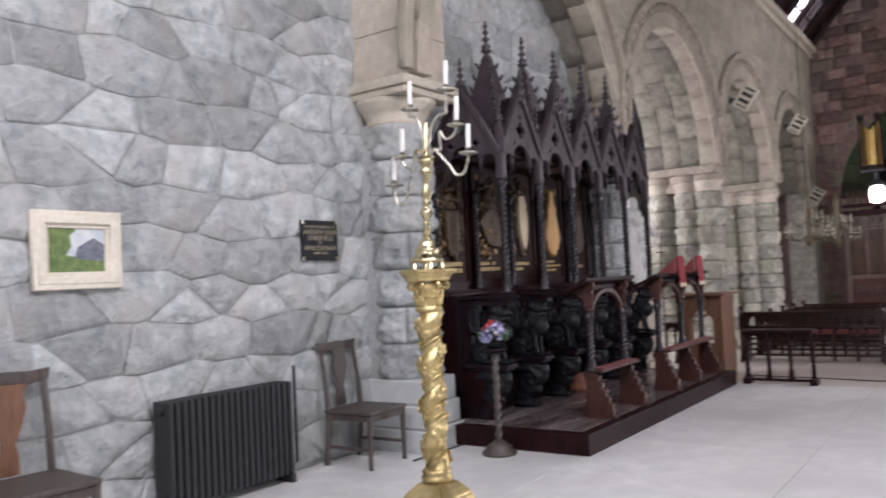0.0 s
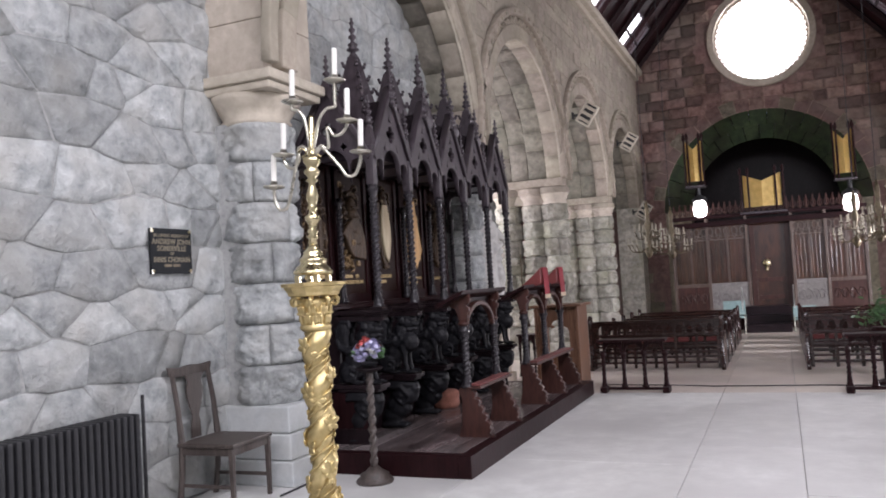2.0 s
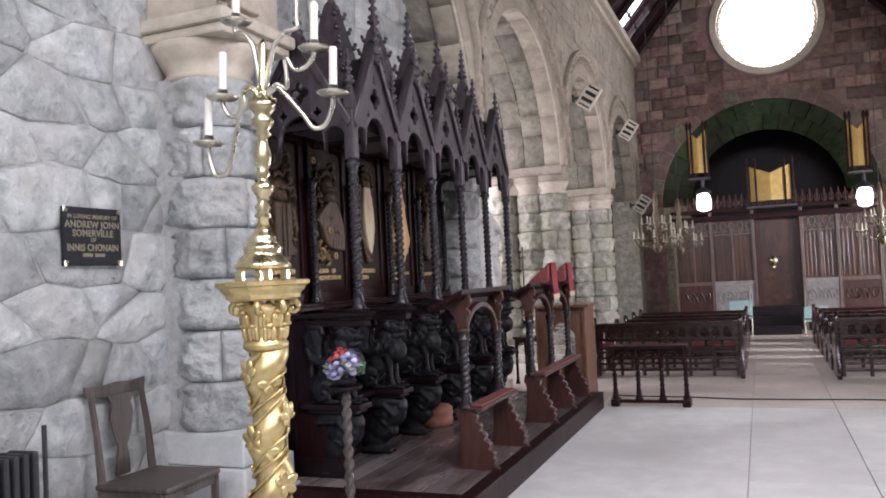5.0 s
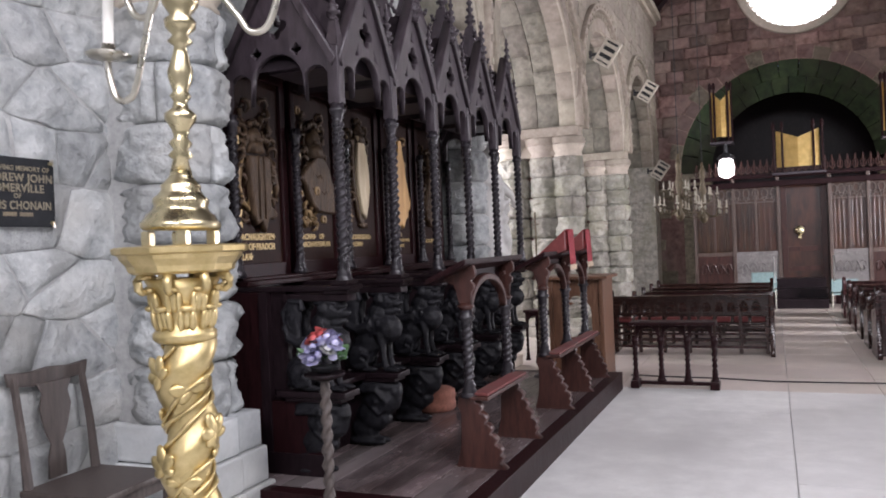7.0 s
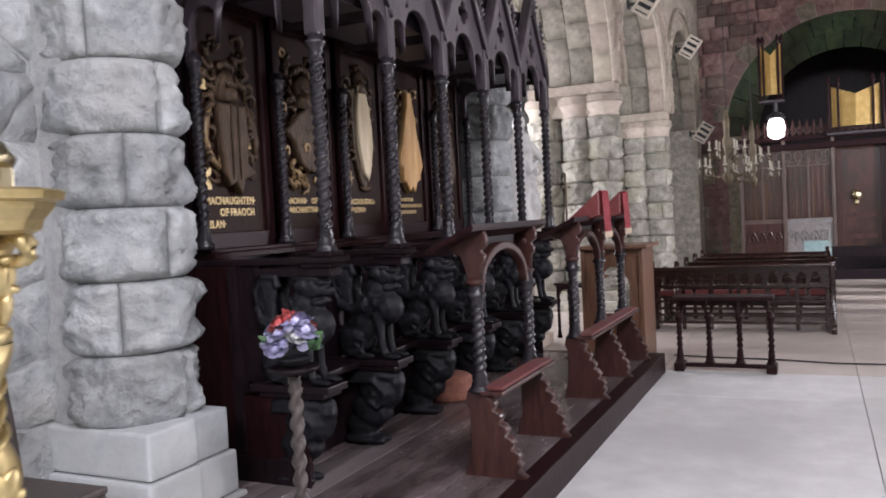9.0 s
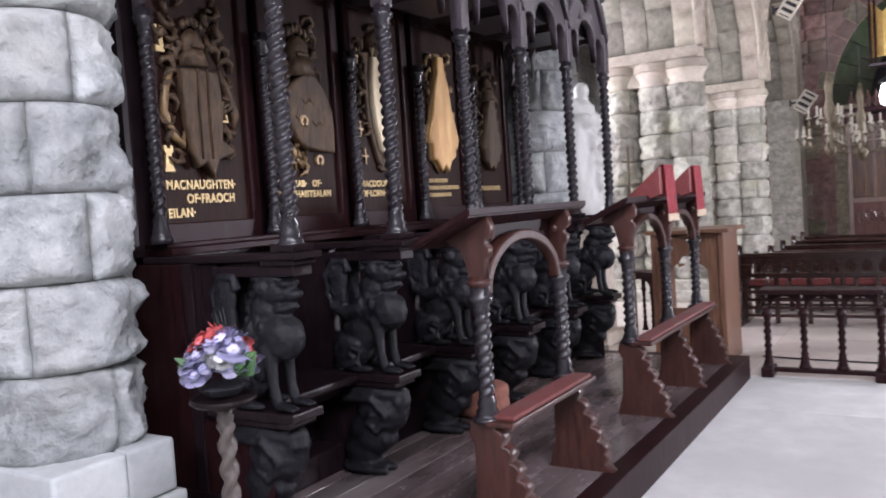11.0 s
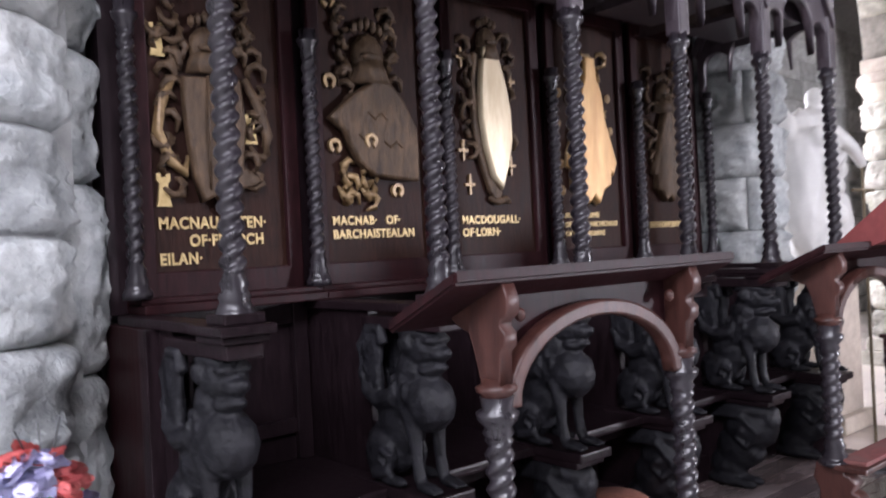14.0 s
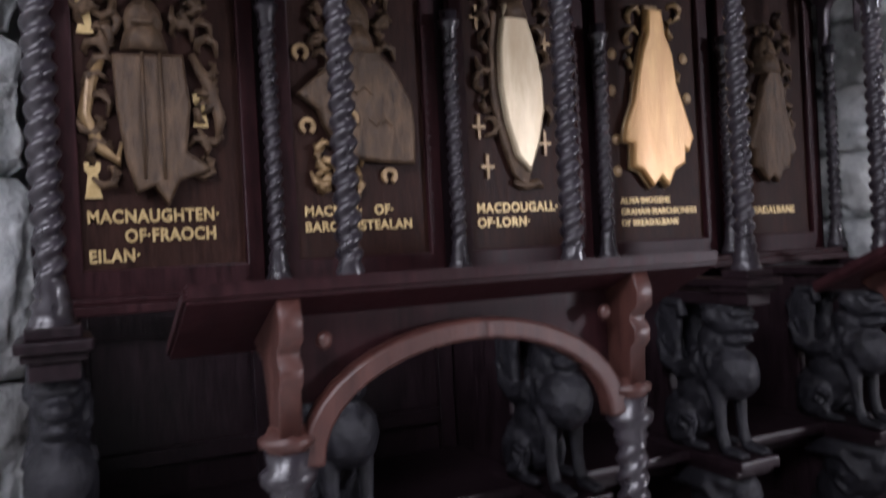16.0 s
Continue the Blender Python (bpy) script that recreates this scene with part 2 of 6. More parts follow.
def boxes(*specs, bev=0.0, bm=None):
    """Boxes given as two corners, in one bmesh, with bevelled edges."""
    out = bm or bmesh.new()
    for x0, y0, z0, x1, y1, z1 in specs:
        v = [out.verts.new((x, y, z)) for x in (x0, x1) for y in (y0, y1) for z in (z0, z1)]
        fs = [out.faces.new([v[i] for i in f]) for f in ((0, 1, 3, 2), (4, 6, 7, 5), (0, 4, 5, 1), (2, 3, 7, 6), (0, 2, 6, 4), (1, 5, 7, 3))]
        if bev:
            es = list({e for f in fs for e in f.edges})
            bmesh.ops.bevel(out, geom=es, offset=bev, segments=2, affect="EDGES", profile=0.6)
    return out


def lathe(profile, seg=16, at=(0, 0, 0), bm=None, twist=None, square=False):
    """A turned shape from (radius, height) pairs. twist: (lobes, turns per metre, depth)."""
    out = bm or bmesh.new()
    rings = []
    for r, z in profile:
        ring = []
        for k in range(seg):
            a = 2 * math.pi * (k + (0.5 if square else 0)) / seg
            rr = r
            if twist and twist[3] < z < twist[4]:
                rr = r * (1 + twist[2] * math.cos(twist[0] * (a - 2 * math.pi * twist[1] * z)))
            ring.append(out.verts.new((at[0] + rr * math.cos(a), at[1] + rr * math.sin(a), at[2] + z)))
        rings.append(ring)
    for p, q in zip(rings, rings[1:]):
        for k in range(seg):
            out.faces.new((p[k], p[(k + 1) % seg], q[(k + 1) % seg], q[k]))
    out.faces.new(rings[0][::-1])
    out.faces.new(rings[-1])
    return out


def tube(pts, radii, seg=8, bm=None):
    out = bm or bmesh.new()
    pts = [Vector(p) for p in pts]
    if not isinstance(radii, (list, tuple)):
        radii = [radii] * len(pts)
    rings, up = [], Vector((0.13, 0.31, 0.94))
    for i, p in enumerate(pts):
        d = (pts[min(i + 1, len(pts) - 1)] - pts[max(i - 1, 0)]).normalized()
        a = d.cross(up)
        a = a.normalized() if a.length > 1e-4 else Vector((1, 0, 0))
        b = d.cross(a)
        rings.append([out.verts.new(p + radii[i] * (math.cos(2 * math.pi * k / seg) * a + math.sin(2 * math.pi * k / seg) * b)) for k in range(seg)])
    for p, q in zip(rings, rings[1:]):
        for k in range(seg):
            out.faces.new((p[k], p[(k + 1) % seg], q[(k + 1) % seg], q[k]))
    out.faces.new(rings[0][::-1])
    out.faces.new(rings[-1])
    return out


def ball(c, r, bm=None, sub=2):
    out = bm or bmesh.new()
    sx = r if isinstance(r, tuple) else (r, r, r)
    bmesh.ops.create_icosphere(out, subdivisions=sub, radius=1, matrix=Matrix.Translation(c) @ Matrix.Diagonal((*sx, 1)))
    return out


def cut_sheet(loops, depth, m, bevel=0.0):
    """A sheet with outer and inner outlines, thick by depth, centred on the plane of m."""
    cu = bpy.data.curves.new("c", "CURVE")
    cu.dimensions, cu.fill_mode, cu.extrude, cu.bevel_depth, cu.bevel_resolution = "2D", "BOTH", depth / 2 - bevel, bevel, 1
    for loop in loops:
        sp = cu.splines.new("POLY")
        sp.points.add(len(loop) - 1)
        for p, (x, y) in zip(sp.points, loop):
            p.co = (x, y, 0, 1)
        sp.use_cyclic_u = True
    ob = new("c", cu)
    bpy.context.view_layer.update()
    me = bpy.data.meshes.new_from_object(ob)
    me.materials.clear()
    me.transform(m)
    bpy.data.objects.remove(ob)
    bpy.data.curves.remove(cu)
    return me


def lettering(text, size, m, extrude=0.003, align="LEFT"):
    cu = bpy.data.curves.new("t", "FONT")
    cu.body, cu.size, cu.extrude, cu.align_x, cu.space_character = text, size, extrude, align, 1.08
    cu.offset = 0.028 * size
    ob = new("t", cu)
    bpy.context.view_layer.update()
    me = bpy.data.meshes.new_from_object(ob)
    me.materials.clear()
    me.transform(m)
    bpy.data.objects.remove(ob)
    bpy.data.curves.remove(cu)
    return me


def remeshed(bm, voxel):
    """One closed skin round overlapping lumps."""
    ob = new("r", to_mesh(bm))
    mod = ob.modifiers.new("r", "REMESH")
    mod.mode, mod.voxel_size, mod.use_smooth_shade = "VOXEL", voxel, True
    sm = ob.modifiers.new("s", "SMOOTH")
    sm.factor, sm.iterations = 0.5, 2
    bpy.context.view_layer.update()
    me = bpy.data.meshes.new_from_object(ob.evaluated_get(bpy.context.evaluated_depsgraph_get()))
    bpy.data.objects.remove(ob)
    return me


def facing_x(x, y=0.0, z=0.0):
    """Plane whose right is +y, whose up is +z and that faces +x."""
    return Matrix(((0, 0, 1, x), (1, 0, 0, y), (0, 1, 0, z), (0, 0, 0, 1)))


def facing_y(y, x=0.0, z=0.0):
    """Plane whose right is +x, whose up is +z and that faces -y."""
    return Matrix(((1, 0, 0, x), (0, 0, -1, y), (0, 1, 0, z), (0, 0, 0, 1)))


def arc(cx, cy, r, a0, a1, n):
    return [(cx + r * math.cos(radians(a0 + (a1 - a0) * i / n)), cy + r * math.sin(radians(a0 + (a1 - a0) * i / n))) for i in range(n + 1)]


# ---- stone work ----
def rubble_cells(u0, u1, v0, v1, w, h, r):
    """Many-sided stones of uneven size that fill a rectangle: weighted Voronoi cells of loose courses."""
    ay = 1.65 * w / h
    sites = []
    rows = round((v1 - v0) / h)
    for j in range(-1, rows + 1):
        u = u0 - w * 1.5 + r.uniform(0, w)
        while u < u1 + w * 1.5:
            ww = w * r.choice((0.5, 0.75, 0.9, 1.0, 1.2, 1.5))
            sites.append((u + ww / 2, (v0 + (j + 0.5) * h + r.uniform(-0.21, 0.21) * h) * ay, r.uniform(-0.05, 0.05)))
            u += ww
    cells = []
    for a in sites:
        poly = [(u0, v0 * ay), (u1, v0 * ay), (u1, v1 * ay), (u0, v1 * ay)]
        for b in sites:
            dx, dy = b[0] - a[0], b[1] - a[1]
            if b is a or dx * dx + dy * dy > 2.2:
                continue
            lim = (b[0] ** 2 + b[1] ** 2 - b[2] - a[0] ** 2 - a[1] ** 2 + a[2]) / 2
            out = []
            for p, q in zip(poly, poly[1:] + poly[:1]):
                sp, sq = p[0] * dx + p[1] * dy - lim, q[0] * dx + q[1] * dy - lim
                if sp <= 0:
                    out.append(p)
                if sp * sq < 0:
                    k = sp / (sp - sq)
                    out.append((p[0] + k * (q[0] - p[0]), p[1] + k * (q[1] - p[1])))
            poly = out
            if len(poly) < 3:
                break
        if len(poly) >= 3:
            poly = [(u, v / ay) for u, v in poly]
            area = abs(sum(p[0] * q[1] - q[0] * p[1] for p, q in zip(poly, poly[1:] + poly[:1]))) / 2
            if area > 0.002:
                cells.append(poly)
    return cells


def stone_mesh(poly, m, joint, proud, r, bm=None, dome=0.012):
    """A rough-faced stone: sides, a worn arris and an uneven face."""
    out = bm or bmesh.new()
    cu, cv = sum(p[0] for p in poly) / len(poly), sum(p[1] for p in poly) / len(poly)
    loop = []
    for a, b in zip(poly, poly[1:] + poly[:1]):
        L = math.hypot(b[0] - a[0], b[1] - a[1])
        if L < 0.012:
            continue
        n = 2 if L > 0.12 else 1
        for i in range(n):
            k = i / n
            loop.append((a[0] + k * (b[0] - a[0]) + r.uniform(-0.006, 0.006), a[1] + k * (b[1] - a[1]) + r.uniform(-0.006, 0.006)))
    if len(loop) < 3:
        return out
    rings = []
    tip = proud * r.uniform(0.7, 1.3)
    tu, tv = r.uniform(-0.03, 0.03), r.uniform(-0.03, 0.03)
    for inset, d in ((joint, -0.03), (joint, tip * 0.5), (joint + 0.010, tip), (joint + 0.045, tip + dome * 0.7), (joint + 0.10, tip + dome)):
        ring = []
        for u, v in loop:
            L = math.hypot(u - cu, v - cv)
            k = max(0.2, 1 - inset * 1.15 / max(L, 1e-3))
            uu, vv = cu + (u - cu) * k, cv + (v - cv) * k
            ring.append(out.verts.new(m @ Vector((uu, vv, d + ((uu - cu) * tu + (vv - cv) * tv + r.uniform(-0.006, 0.006) if d > 0 else 0)))))
        rings.append(ring)
    for p, q in zip(rings, rings[1:]):
        for k in range(len(loop)):
            out.faces.new((p[k], p[(k + 1) % len(loop)], q[(k + 1) % len(loop)], q[k]))
    c = out.verts.new(m @ Vector((cu, cv, tip + dome + r.uniform(-0.006, 0.012))))
    for k in range(len(loop)):
        out.faces.new((rings[-1][k], rings[-1][(k + 1) % len(loop)], c))
    return out


def lay_stones(cells, m, parent, material, joint, proud, r, keep=None, name="stone"):
    for poly in cells:
        cu, cv = sum(p[0] for p in poly) / len(poly), sum(p[1] for p in poly) / len(poly)
        if keep and not keep(cu, cv, poly):
            continue
        part(name, stone_mesh(poly, m, joint, proud, r, dome=0.02), material, parent, smooth=True)


def ashlar_cells(u0, u1, v0, v1, w, h, r):
    cells, v = [], v0
    while v < v1 - 0.05:
        hh = min(h * r.uniform(0.8, 1.2), v1 - v)
        if v1 - v - hh < 0.08:
            hh = v1 - v
        u = u0 - r.uniform(0, w * 0.7)
        while u < u1:
            ww = w * r.uniform(0.7, 1.4)
            a, b = max(u, u0), min(u + ww, u1)
            if b - a > 0.04:
                cells.append([(a, v), (b, v), (b, v + hh), (a, v + hh)])
            u += ww
        v += hh
    return cells


def drum_stone(cx, cy, r0, a0, a1, z0, z1, r, bulge=0.036):
    """A rock-faced block of a round shaft, between two angles."""
    bm = bmesh.new()
    na, nz, g = max(6, int((a1 - a0) / 5)), 16, []
    ox = r.uniform(0, 50)
    for j in range(nz + 1):
        row = []
        for i in range(na + 1):
            s, t = i / na, j / nz
            e = min(1, min(s, 1 - s) * (a1 - a0) / 8)
            f = min(1, min(t, 1 - t) / 0.13)
            k = math.sqrt(max(0, e)) * math.sqrt(max(0, f))
            a = radians(a0 + (a1 - a0) * s)
            z = z0 + 0.003 + (z1 - z0 - 0.006) * t
            p = Vector((math.cos(a) * r0 * 9 + ox, math.sin(a) * r0 * 9, z * 9))
            rr = r0 + bulge * k + k * (0.044 * noise.noise(p * 0.7) + 0.036 * abs(noise.noise(p * 1.7)) + 0.018 * noise.noise(p * 3.9) + 0.009 * noise.noise(p * 8.3) - 0.008)
            row.append(bm.verts.new((cx + rr * math.cos(a), cy + rr * math.sin(a), z)))
        g.append(row)
    for j in range(nz):
        for i in range(na):
            bm.faces.new((g[j][i], g[j][i + 1], g[j + 1][i + 1], g[j + 1][i]))
    core = [bm.verts.new((cx, cy, z)) for z in (z0 + 0.003, z1 - 0.003)]
    for i in range(na):
        bm.faces.new((g[0][i], core[0], g[0][i + 1]))
        bm.faces.new((g[nz][i], g[nz][i + 1], core[1]))
    bm.faces.new([core[0]] + [g[j][0] for j in range(nz + 1)] + [core[1]])
    bm.faces.new([core[1]] + [g[j][na] for j in range(nz, -1, -1)] + [core[0]])
    return bm


def stone_shaft(name, label, cx, cy, r0, z0, z1, course, r, material, a_from=-110, a_to=110):
    root = thing(name, label, "column", kind="structure")
    part("core", lathe([(r0 * 0.93, z0), (r0 * 0.93, z1)], 20, (cx, cy, 0)), MORTAR, root)
    n = round((z1 - z0) / course)
    for j in range(n):
        za, zb = z0 + (z1 - z0) * j / n, z0 + (z1 - z0) * (j + 1) / n
        cuts = [a_from, a_from + (a_to - a_from) * (r.uniform(0.3, 0.45) if j % 2 else r.uniform(0.55, 0.7)), a_to]
        for a, b in zip(cuts, cuts[1:]):
            part("stone", drum_stone(cx, cy, r0, a + 1, b - 1, za, zb, r), material, root, smooth=True)
    return root


# ---- setting ----
FAR, NAVE_X, MID = 16.3, 0.60, 3.60
NX2 = 2 * MID - NAVE_X
floor = thing("floor", "pale stone flag floor of the chapel", "floor", kind="structure")
part("screed", boxes((-3.2, -9.2, -0.3, 10.4, 20.5, -0.012)), FLAG_JOINT, floor)

chancel_wall = thing("wall_north", "grey granite rubble wall of irregular stones", "wall", kind="structure")
part("backing", boxes((-0.5, -9.0, 0, 0.016, 3.62, 7.0)), MORTAR, chancel_wall)

# arcade wall with three arches, and the blind arch over the stalls
SPRING = 3.04
ARCHES = [(1.50, 1.98), (5.76, 1.86), (9.74, 1.84), (13.72, 1.82)]
PIERS = (3.66, 7.70, 11.70)


def arch_loop(c, r, z0, zs):
    return [(c + r, z0)] + arc(c, zs, r, 0, 180, 28) + [(c - r, z0)]


arcade = thing("wall_arcade", "sandstone arcade wall with round arches", "wall", kind="structure")
side = [(-0.60, SPRING)]
for c, rad in ARCHES:
    side += arc(c, SPRING, rad + 0.05, 180, 0, 28)
side += [(FAR, SPRING), (FAR, 6.55), (-0.55, 6.55)]
part("spandrel", cut_sheet([side], 1.2, facing_x(NAVE_X - 0.60)), SAND_JOINT, arcade)
ra = random.Random(77)
for n_arch, (c, rad) in enumerate(ARCHES):
    # dressed front order, then rough soffit stones behind it, underside shade in their darker colour
    for k in range(15):
        a0, a1 = 180 * k / 15 + 0.25, 180 * (k + 1) / 15 - 0.25
        ring = arc(c, SPRING, rad - 0.02, a0, a1, 3) + arc(c, SPRING, rad + 0.15, a1, a0, 3)
        part("voussoir", cut_sheet([ring], 0.30, facing_x(NAVE_X - 0.13), 0.012), ARCADE, arcade)
    roll_bead = tube([(NAVE_X - 0.02, u, v) for u, v in arc(c, SPRING, rad - 0.025, 0, 180, 40)], 0.022, 6)
    part("roll_moulding", roll_bead, SANDSTONE, arcade, smooth=True)
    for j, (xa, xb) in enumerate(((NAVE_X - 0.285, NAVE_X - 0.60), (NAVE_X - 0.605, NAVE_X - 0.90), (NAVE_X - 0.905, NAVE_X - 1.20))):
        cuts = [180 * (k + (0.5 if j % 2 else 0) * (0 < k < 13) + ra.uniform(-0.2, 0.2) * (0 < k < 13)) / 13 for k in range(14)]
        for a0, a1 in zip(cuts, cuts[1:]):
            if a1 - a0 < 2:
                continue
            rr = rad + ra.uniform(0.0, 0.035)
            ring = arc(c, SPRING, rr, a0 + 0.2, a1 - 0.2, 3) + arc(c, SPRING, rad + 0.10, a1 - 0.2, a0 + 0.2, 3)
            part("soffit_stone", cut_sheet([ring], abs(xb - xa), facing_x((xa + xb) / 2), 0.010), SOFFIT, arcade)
    hood = arc(c, SPRING, rad + 0.30, 0, 180, 40) + arc(c, SPRING, rad + 0.38, 180, 0, 40)
    mould = part("hood_mould", cut_sheet([hood], 0.09, facing_x(NAVE_X + 0.03), 0.012), ARCADE, arcade)
    if n_arch:
        # zigzag band between the voussoirs and the hood
        zig = [(NAVE_X + 0.012, c + (rad + (0.19 if k % 2 else 0.27)) * math.cos(math.pi * k / 64), SPRING + (rad + (0.19 if k % 2 else 0.27)) * math.sin(math.pi * k / 64)) for k in range(65)]
        part("chevron_band", tube(zig, 0.022, 5), ARCADE, mould)
        for k in range(30):
            a = radians(180 * (k + 0.5) / 30)
            part("billet", boxes((NAVE_X + 0.06, -0.035, -0.022, NAVE_X + 0.095, 0.035, 0.022), bev=0.008), ARCADE, mould).matrix_basis = Matrix.Translation((0, c + (rad + 0.34) * math.cos(a), SPRING + (rad + 0.34) * math.sin(a))) @ pose(0, 0, 0, math.degrees(a) + 90, 0, 0)
part("cornice", boxes((0.3, -0.55, 6.5, NAVE_X + 0.10, FAR, 6.62), (0.3, -0.55, 6.62, NAVE_X + 0.2, FAR, 6.78), bev=0.02), SANDSTONE, arcade)

arcade_s = thing("wall_south", "sandstone arcade wall with round arches", "wall", kind="structure")
side2 = [(3.6, SPRING)]
for c, rad in ARCHES[1:]:
    side2 += arc(c, SPRING, rad, 180, 0, 20)
side2 += [(FAR, SPRING), (FAR, 6.55), (3.6, 6.55)]
part("spandrel", cut_sheet([side2], 0.5, facing_x(NX2 + 0.25)), SANDSTONE, arcade_s)
part("piers", boxes(*[(NX2, y - 0.2, 0, NX2 + 0.5, y + 0.2, SPRING) for y in (7.7, 11.7, 15.9)]), GRANITE_DARK, arcade_s)

# enclosing walls of the aisles, the chancel and behind
aisle = thing("wall_aisle", "grey stone outer wall of the side aisle", "wall", kind="structure")
part("backing", boxes((-3.2, 3.62, 0, -2.9, FAR, 5.3), (-2.9, 3.2, 0, -0.5, 3.62, 5.3)), MORTAR, aisle)
part("aisle_ceiling", boxes((-3.2, 3.3, 5.3, NAVE_X - 1.2, FAR, 5.5)), OAK_DARK, aisle)
closing = thing("wall_closing", "plain grey stone walls of the chancel", "wall", kind="structure")
part("south_wall", boxes((6.9, -9.0, 0, 7.3, 3.6, 7.0), (7.0, 3.6, 0, 10.4, 3.9, 7.0), (8.7, 3.9, 0, 9.0, FAR, 4.6), (NX2 + 0.5, 3.9, 4.6, 9.0, FAR, 4.8)), GRANITE, closing)
part("east_wall", boxes((-0.5, -9.3, 0, 7.3, -9.0, 7.0)), GRANITE, closing)

# roof
roof = thing("ceiling", "dark timber pitched ceiling with rafters", "ceiling", kind="structure")
rb = boxes((-0.6, -9.3, 10.2, 7.9, FAR + 0.3, 10.4))
for sx, x0 in ((1, 0.25), (-1, 2 * MID - 0.25)):
    # slopes with rows of skylights above the wall plate
    lights = ((9.3, 11.0), (13.1, 14.8))
    lo, hi = 0.34, 1.00

    def on_slope(u, y):
        return (x0 + sx * u, y, 6.3 + u * 3.9 / (MID - 0.25))

    strips = [(0, lo, -9.2, FAR), (hi, MID - 0.25, -9.2, FAR), (lo, hi, -9.2, 9.3), (lo, hi, 11.0, 13.1), (lo, hi, 14.8, FAR)]
    for ua, ub, ya, yb in strips:
        q = [on_slope(ua, ya), on_slope(ub, ya), on_slope(ub, yb), on_slope(ua, yb)]
        f = [rb.verts.new(p) for p in q]
        g = [rb.verts.new((p[0] - 0.1 * sx, p[1], p[2] + 0.1)) for p in q]
        rb.faces.new(f)
        rb.faces.new(g[::-1])
        for i in range(4):
            rb.faces.new((f[i], f[(i + 1) % 4], g[(i + 1) % 4], g[i]))
    for n_light, (ya, yb) in enumerate(lights):
        sky_w = thing("window_%d" % (2 + n_light + (2 if sx < 0 else 0)), "bright skylight between dark rafters of the roof", "window", kind="structure")
        pane = bmesh.new()
        pane.faces.new([pane.verts.new(Vector(on_slope(u, y)) + Vector((-0.09 * sx, 0, 0.09))) for u, y in ((lo - 0.05, ya - 0.05), (hi + 0.05, ya - 0.05), (hi + 0.05, yb + 0.05), (lo - 0.05, yb + 0.05))])
        part("pane", pane, GLASS_WHITE, sky_w)
        for k in range(7):
            y = ya + (yb - ya) * k / 6
            part("glazing_bar", tube([on_slope(lo, y), on_slope(hi, y)], 0.045 if k % 3 == 0 else 0.02, 4), OAK_GREY, sky_w)
        for u in (lo, (lo + hi) / 2, hi):
            part("glazing_bar", tube([on_slope(u, ya), on_slope(u, yb)], 0.04, 4), OAK_GREY, sky_w)
    for k in range(26):
        y = -9 + k * 1.0
        tube([(x0 + 0.05 * sx, y, 6.25), (MID, y, 10.1)], 0.07, 4, rb)
part("boards", rb, OAK_DARK, roof)

# far wall with the rose window and the great arch
ROSE = (3.80, 7.2, 1.17)
far = thing("wall_west", "dark red sandstone end wall with a rose window", "wall", kind="structure")
outer = [(-3.2, 0), (MID - 2.45, 0), (MID - 2.45, 2.87)] + arc(MID, 2.87, 2.45, 180, 0, 36) + [(MID + 2.45, 0), (9.2, 0), (9.2, 10.6), (-3.2, 10.6)]
rose_hole = arc(ROSE[0], ROSE[1], ROSE[2], 0, 360, 48)[:-1]
part("masonry", cut_sheet([outer, rose_hole], 0.5, facing_y(FAR + 0.25)), REDSTONE, far)
# splayed mossy reveal of the great arch, stone by stone, recess shade in its colour
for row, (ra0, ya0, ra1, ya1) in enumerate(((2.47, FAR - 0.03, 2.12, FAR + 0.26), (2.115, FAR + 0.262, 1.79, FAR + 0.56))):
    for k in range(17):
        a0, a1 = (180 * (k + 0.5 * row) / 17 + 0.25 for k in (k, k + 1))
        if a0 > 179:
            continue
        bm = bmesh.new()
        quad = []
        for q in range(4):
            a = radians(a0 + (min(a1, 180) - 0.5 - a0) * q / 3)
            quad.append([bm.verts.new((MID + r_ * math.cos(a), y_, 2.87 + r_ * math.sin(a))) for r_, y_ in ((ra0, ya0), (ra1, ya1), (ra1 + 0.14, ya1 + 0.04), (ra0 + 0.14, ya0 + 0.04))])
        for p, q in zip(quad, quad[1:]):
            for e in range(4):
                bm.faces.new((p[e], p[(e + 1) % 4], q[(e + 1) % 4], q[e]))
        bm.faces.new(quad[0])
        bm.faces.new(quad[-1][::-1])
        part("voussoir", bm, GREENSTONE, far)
for sg in (-1, 1):
    part("arch_jamb", boxes((min(MID + sg * 1.79, MID + sg * 2.46), FAR + 0.02, 0, max(MID + sg * 1.79, MID + sg * 2.46), FAR + 0.56, 2.866)), WEST_GREY, far)
for k in range(23):
    a0, a1 = 180 * k / 23 + 0.2, 180 * (k + 1) / 23 - 0.2
    ring = arc(MID, 2.87, 2.475, a0, a1, 3) + arc(MID, 2.87, 2.74 + 0.06 * (k % 3), a1, a0, 3)
    part("ring_stone", cut_sheet([ring], 0.06, facing_y(FAR - 0.012), 0.012), WEST_GREY if k % 4 == 1 else REDSTONE, far)
# near-black shell: the deep shade of the recess is put into its colour
apse = thing("wall_apse", "recess behind the great arch, shade put into its near-black colour", "wall", kind="structure")
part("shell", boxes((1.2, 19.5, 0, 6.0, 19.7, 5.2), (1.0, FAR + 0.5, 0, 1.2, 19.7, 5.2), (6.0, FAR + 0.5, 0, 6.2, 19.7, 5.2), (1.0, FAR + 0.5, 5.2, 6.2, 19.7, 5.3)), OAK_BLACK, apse)

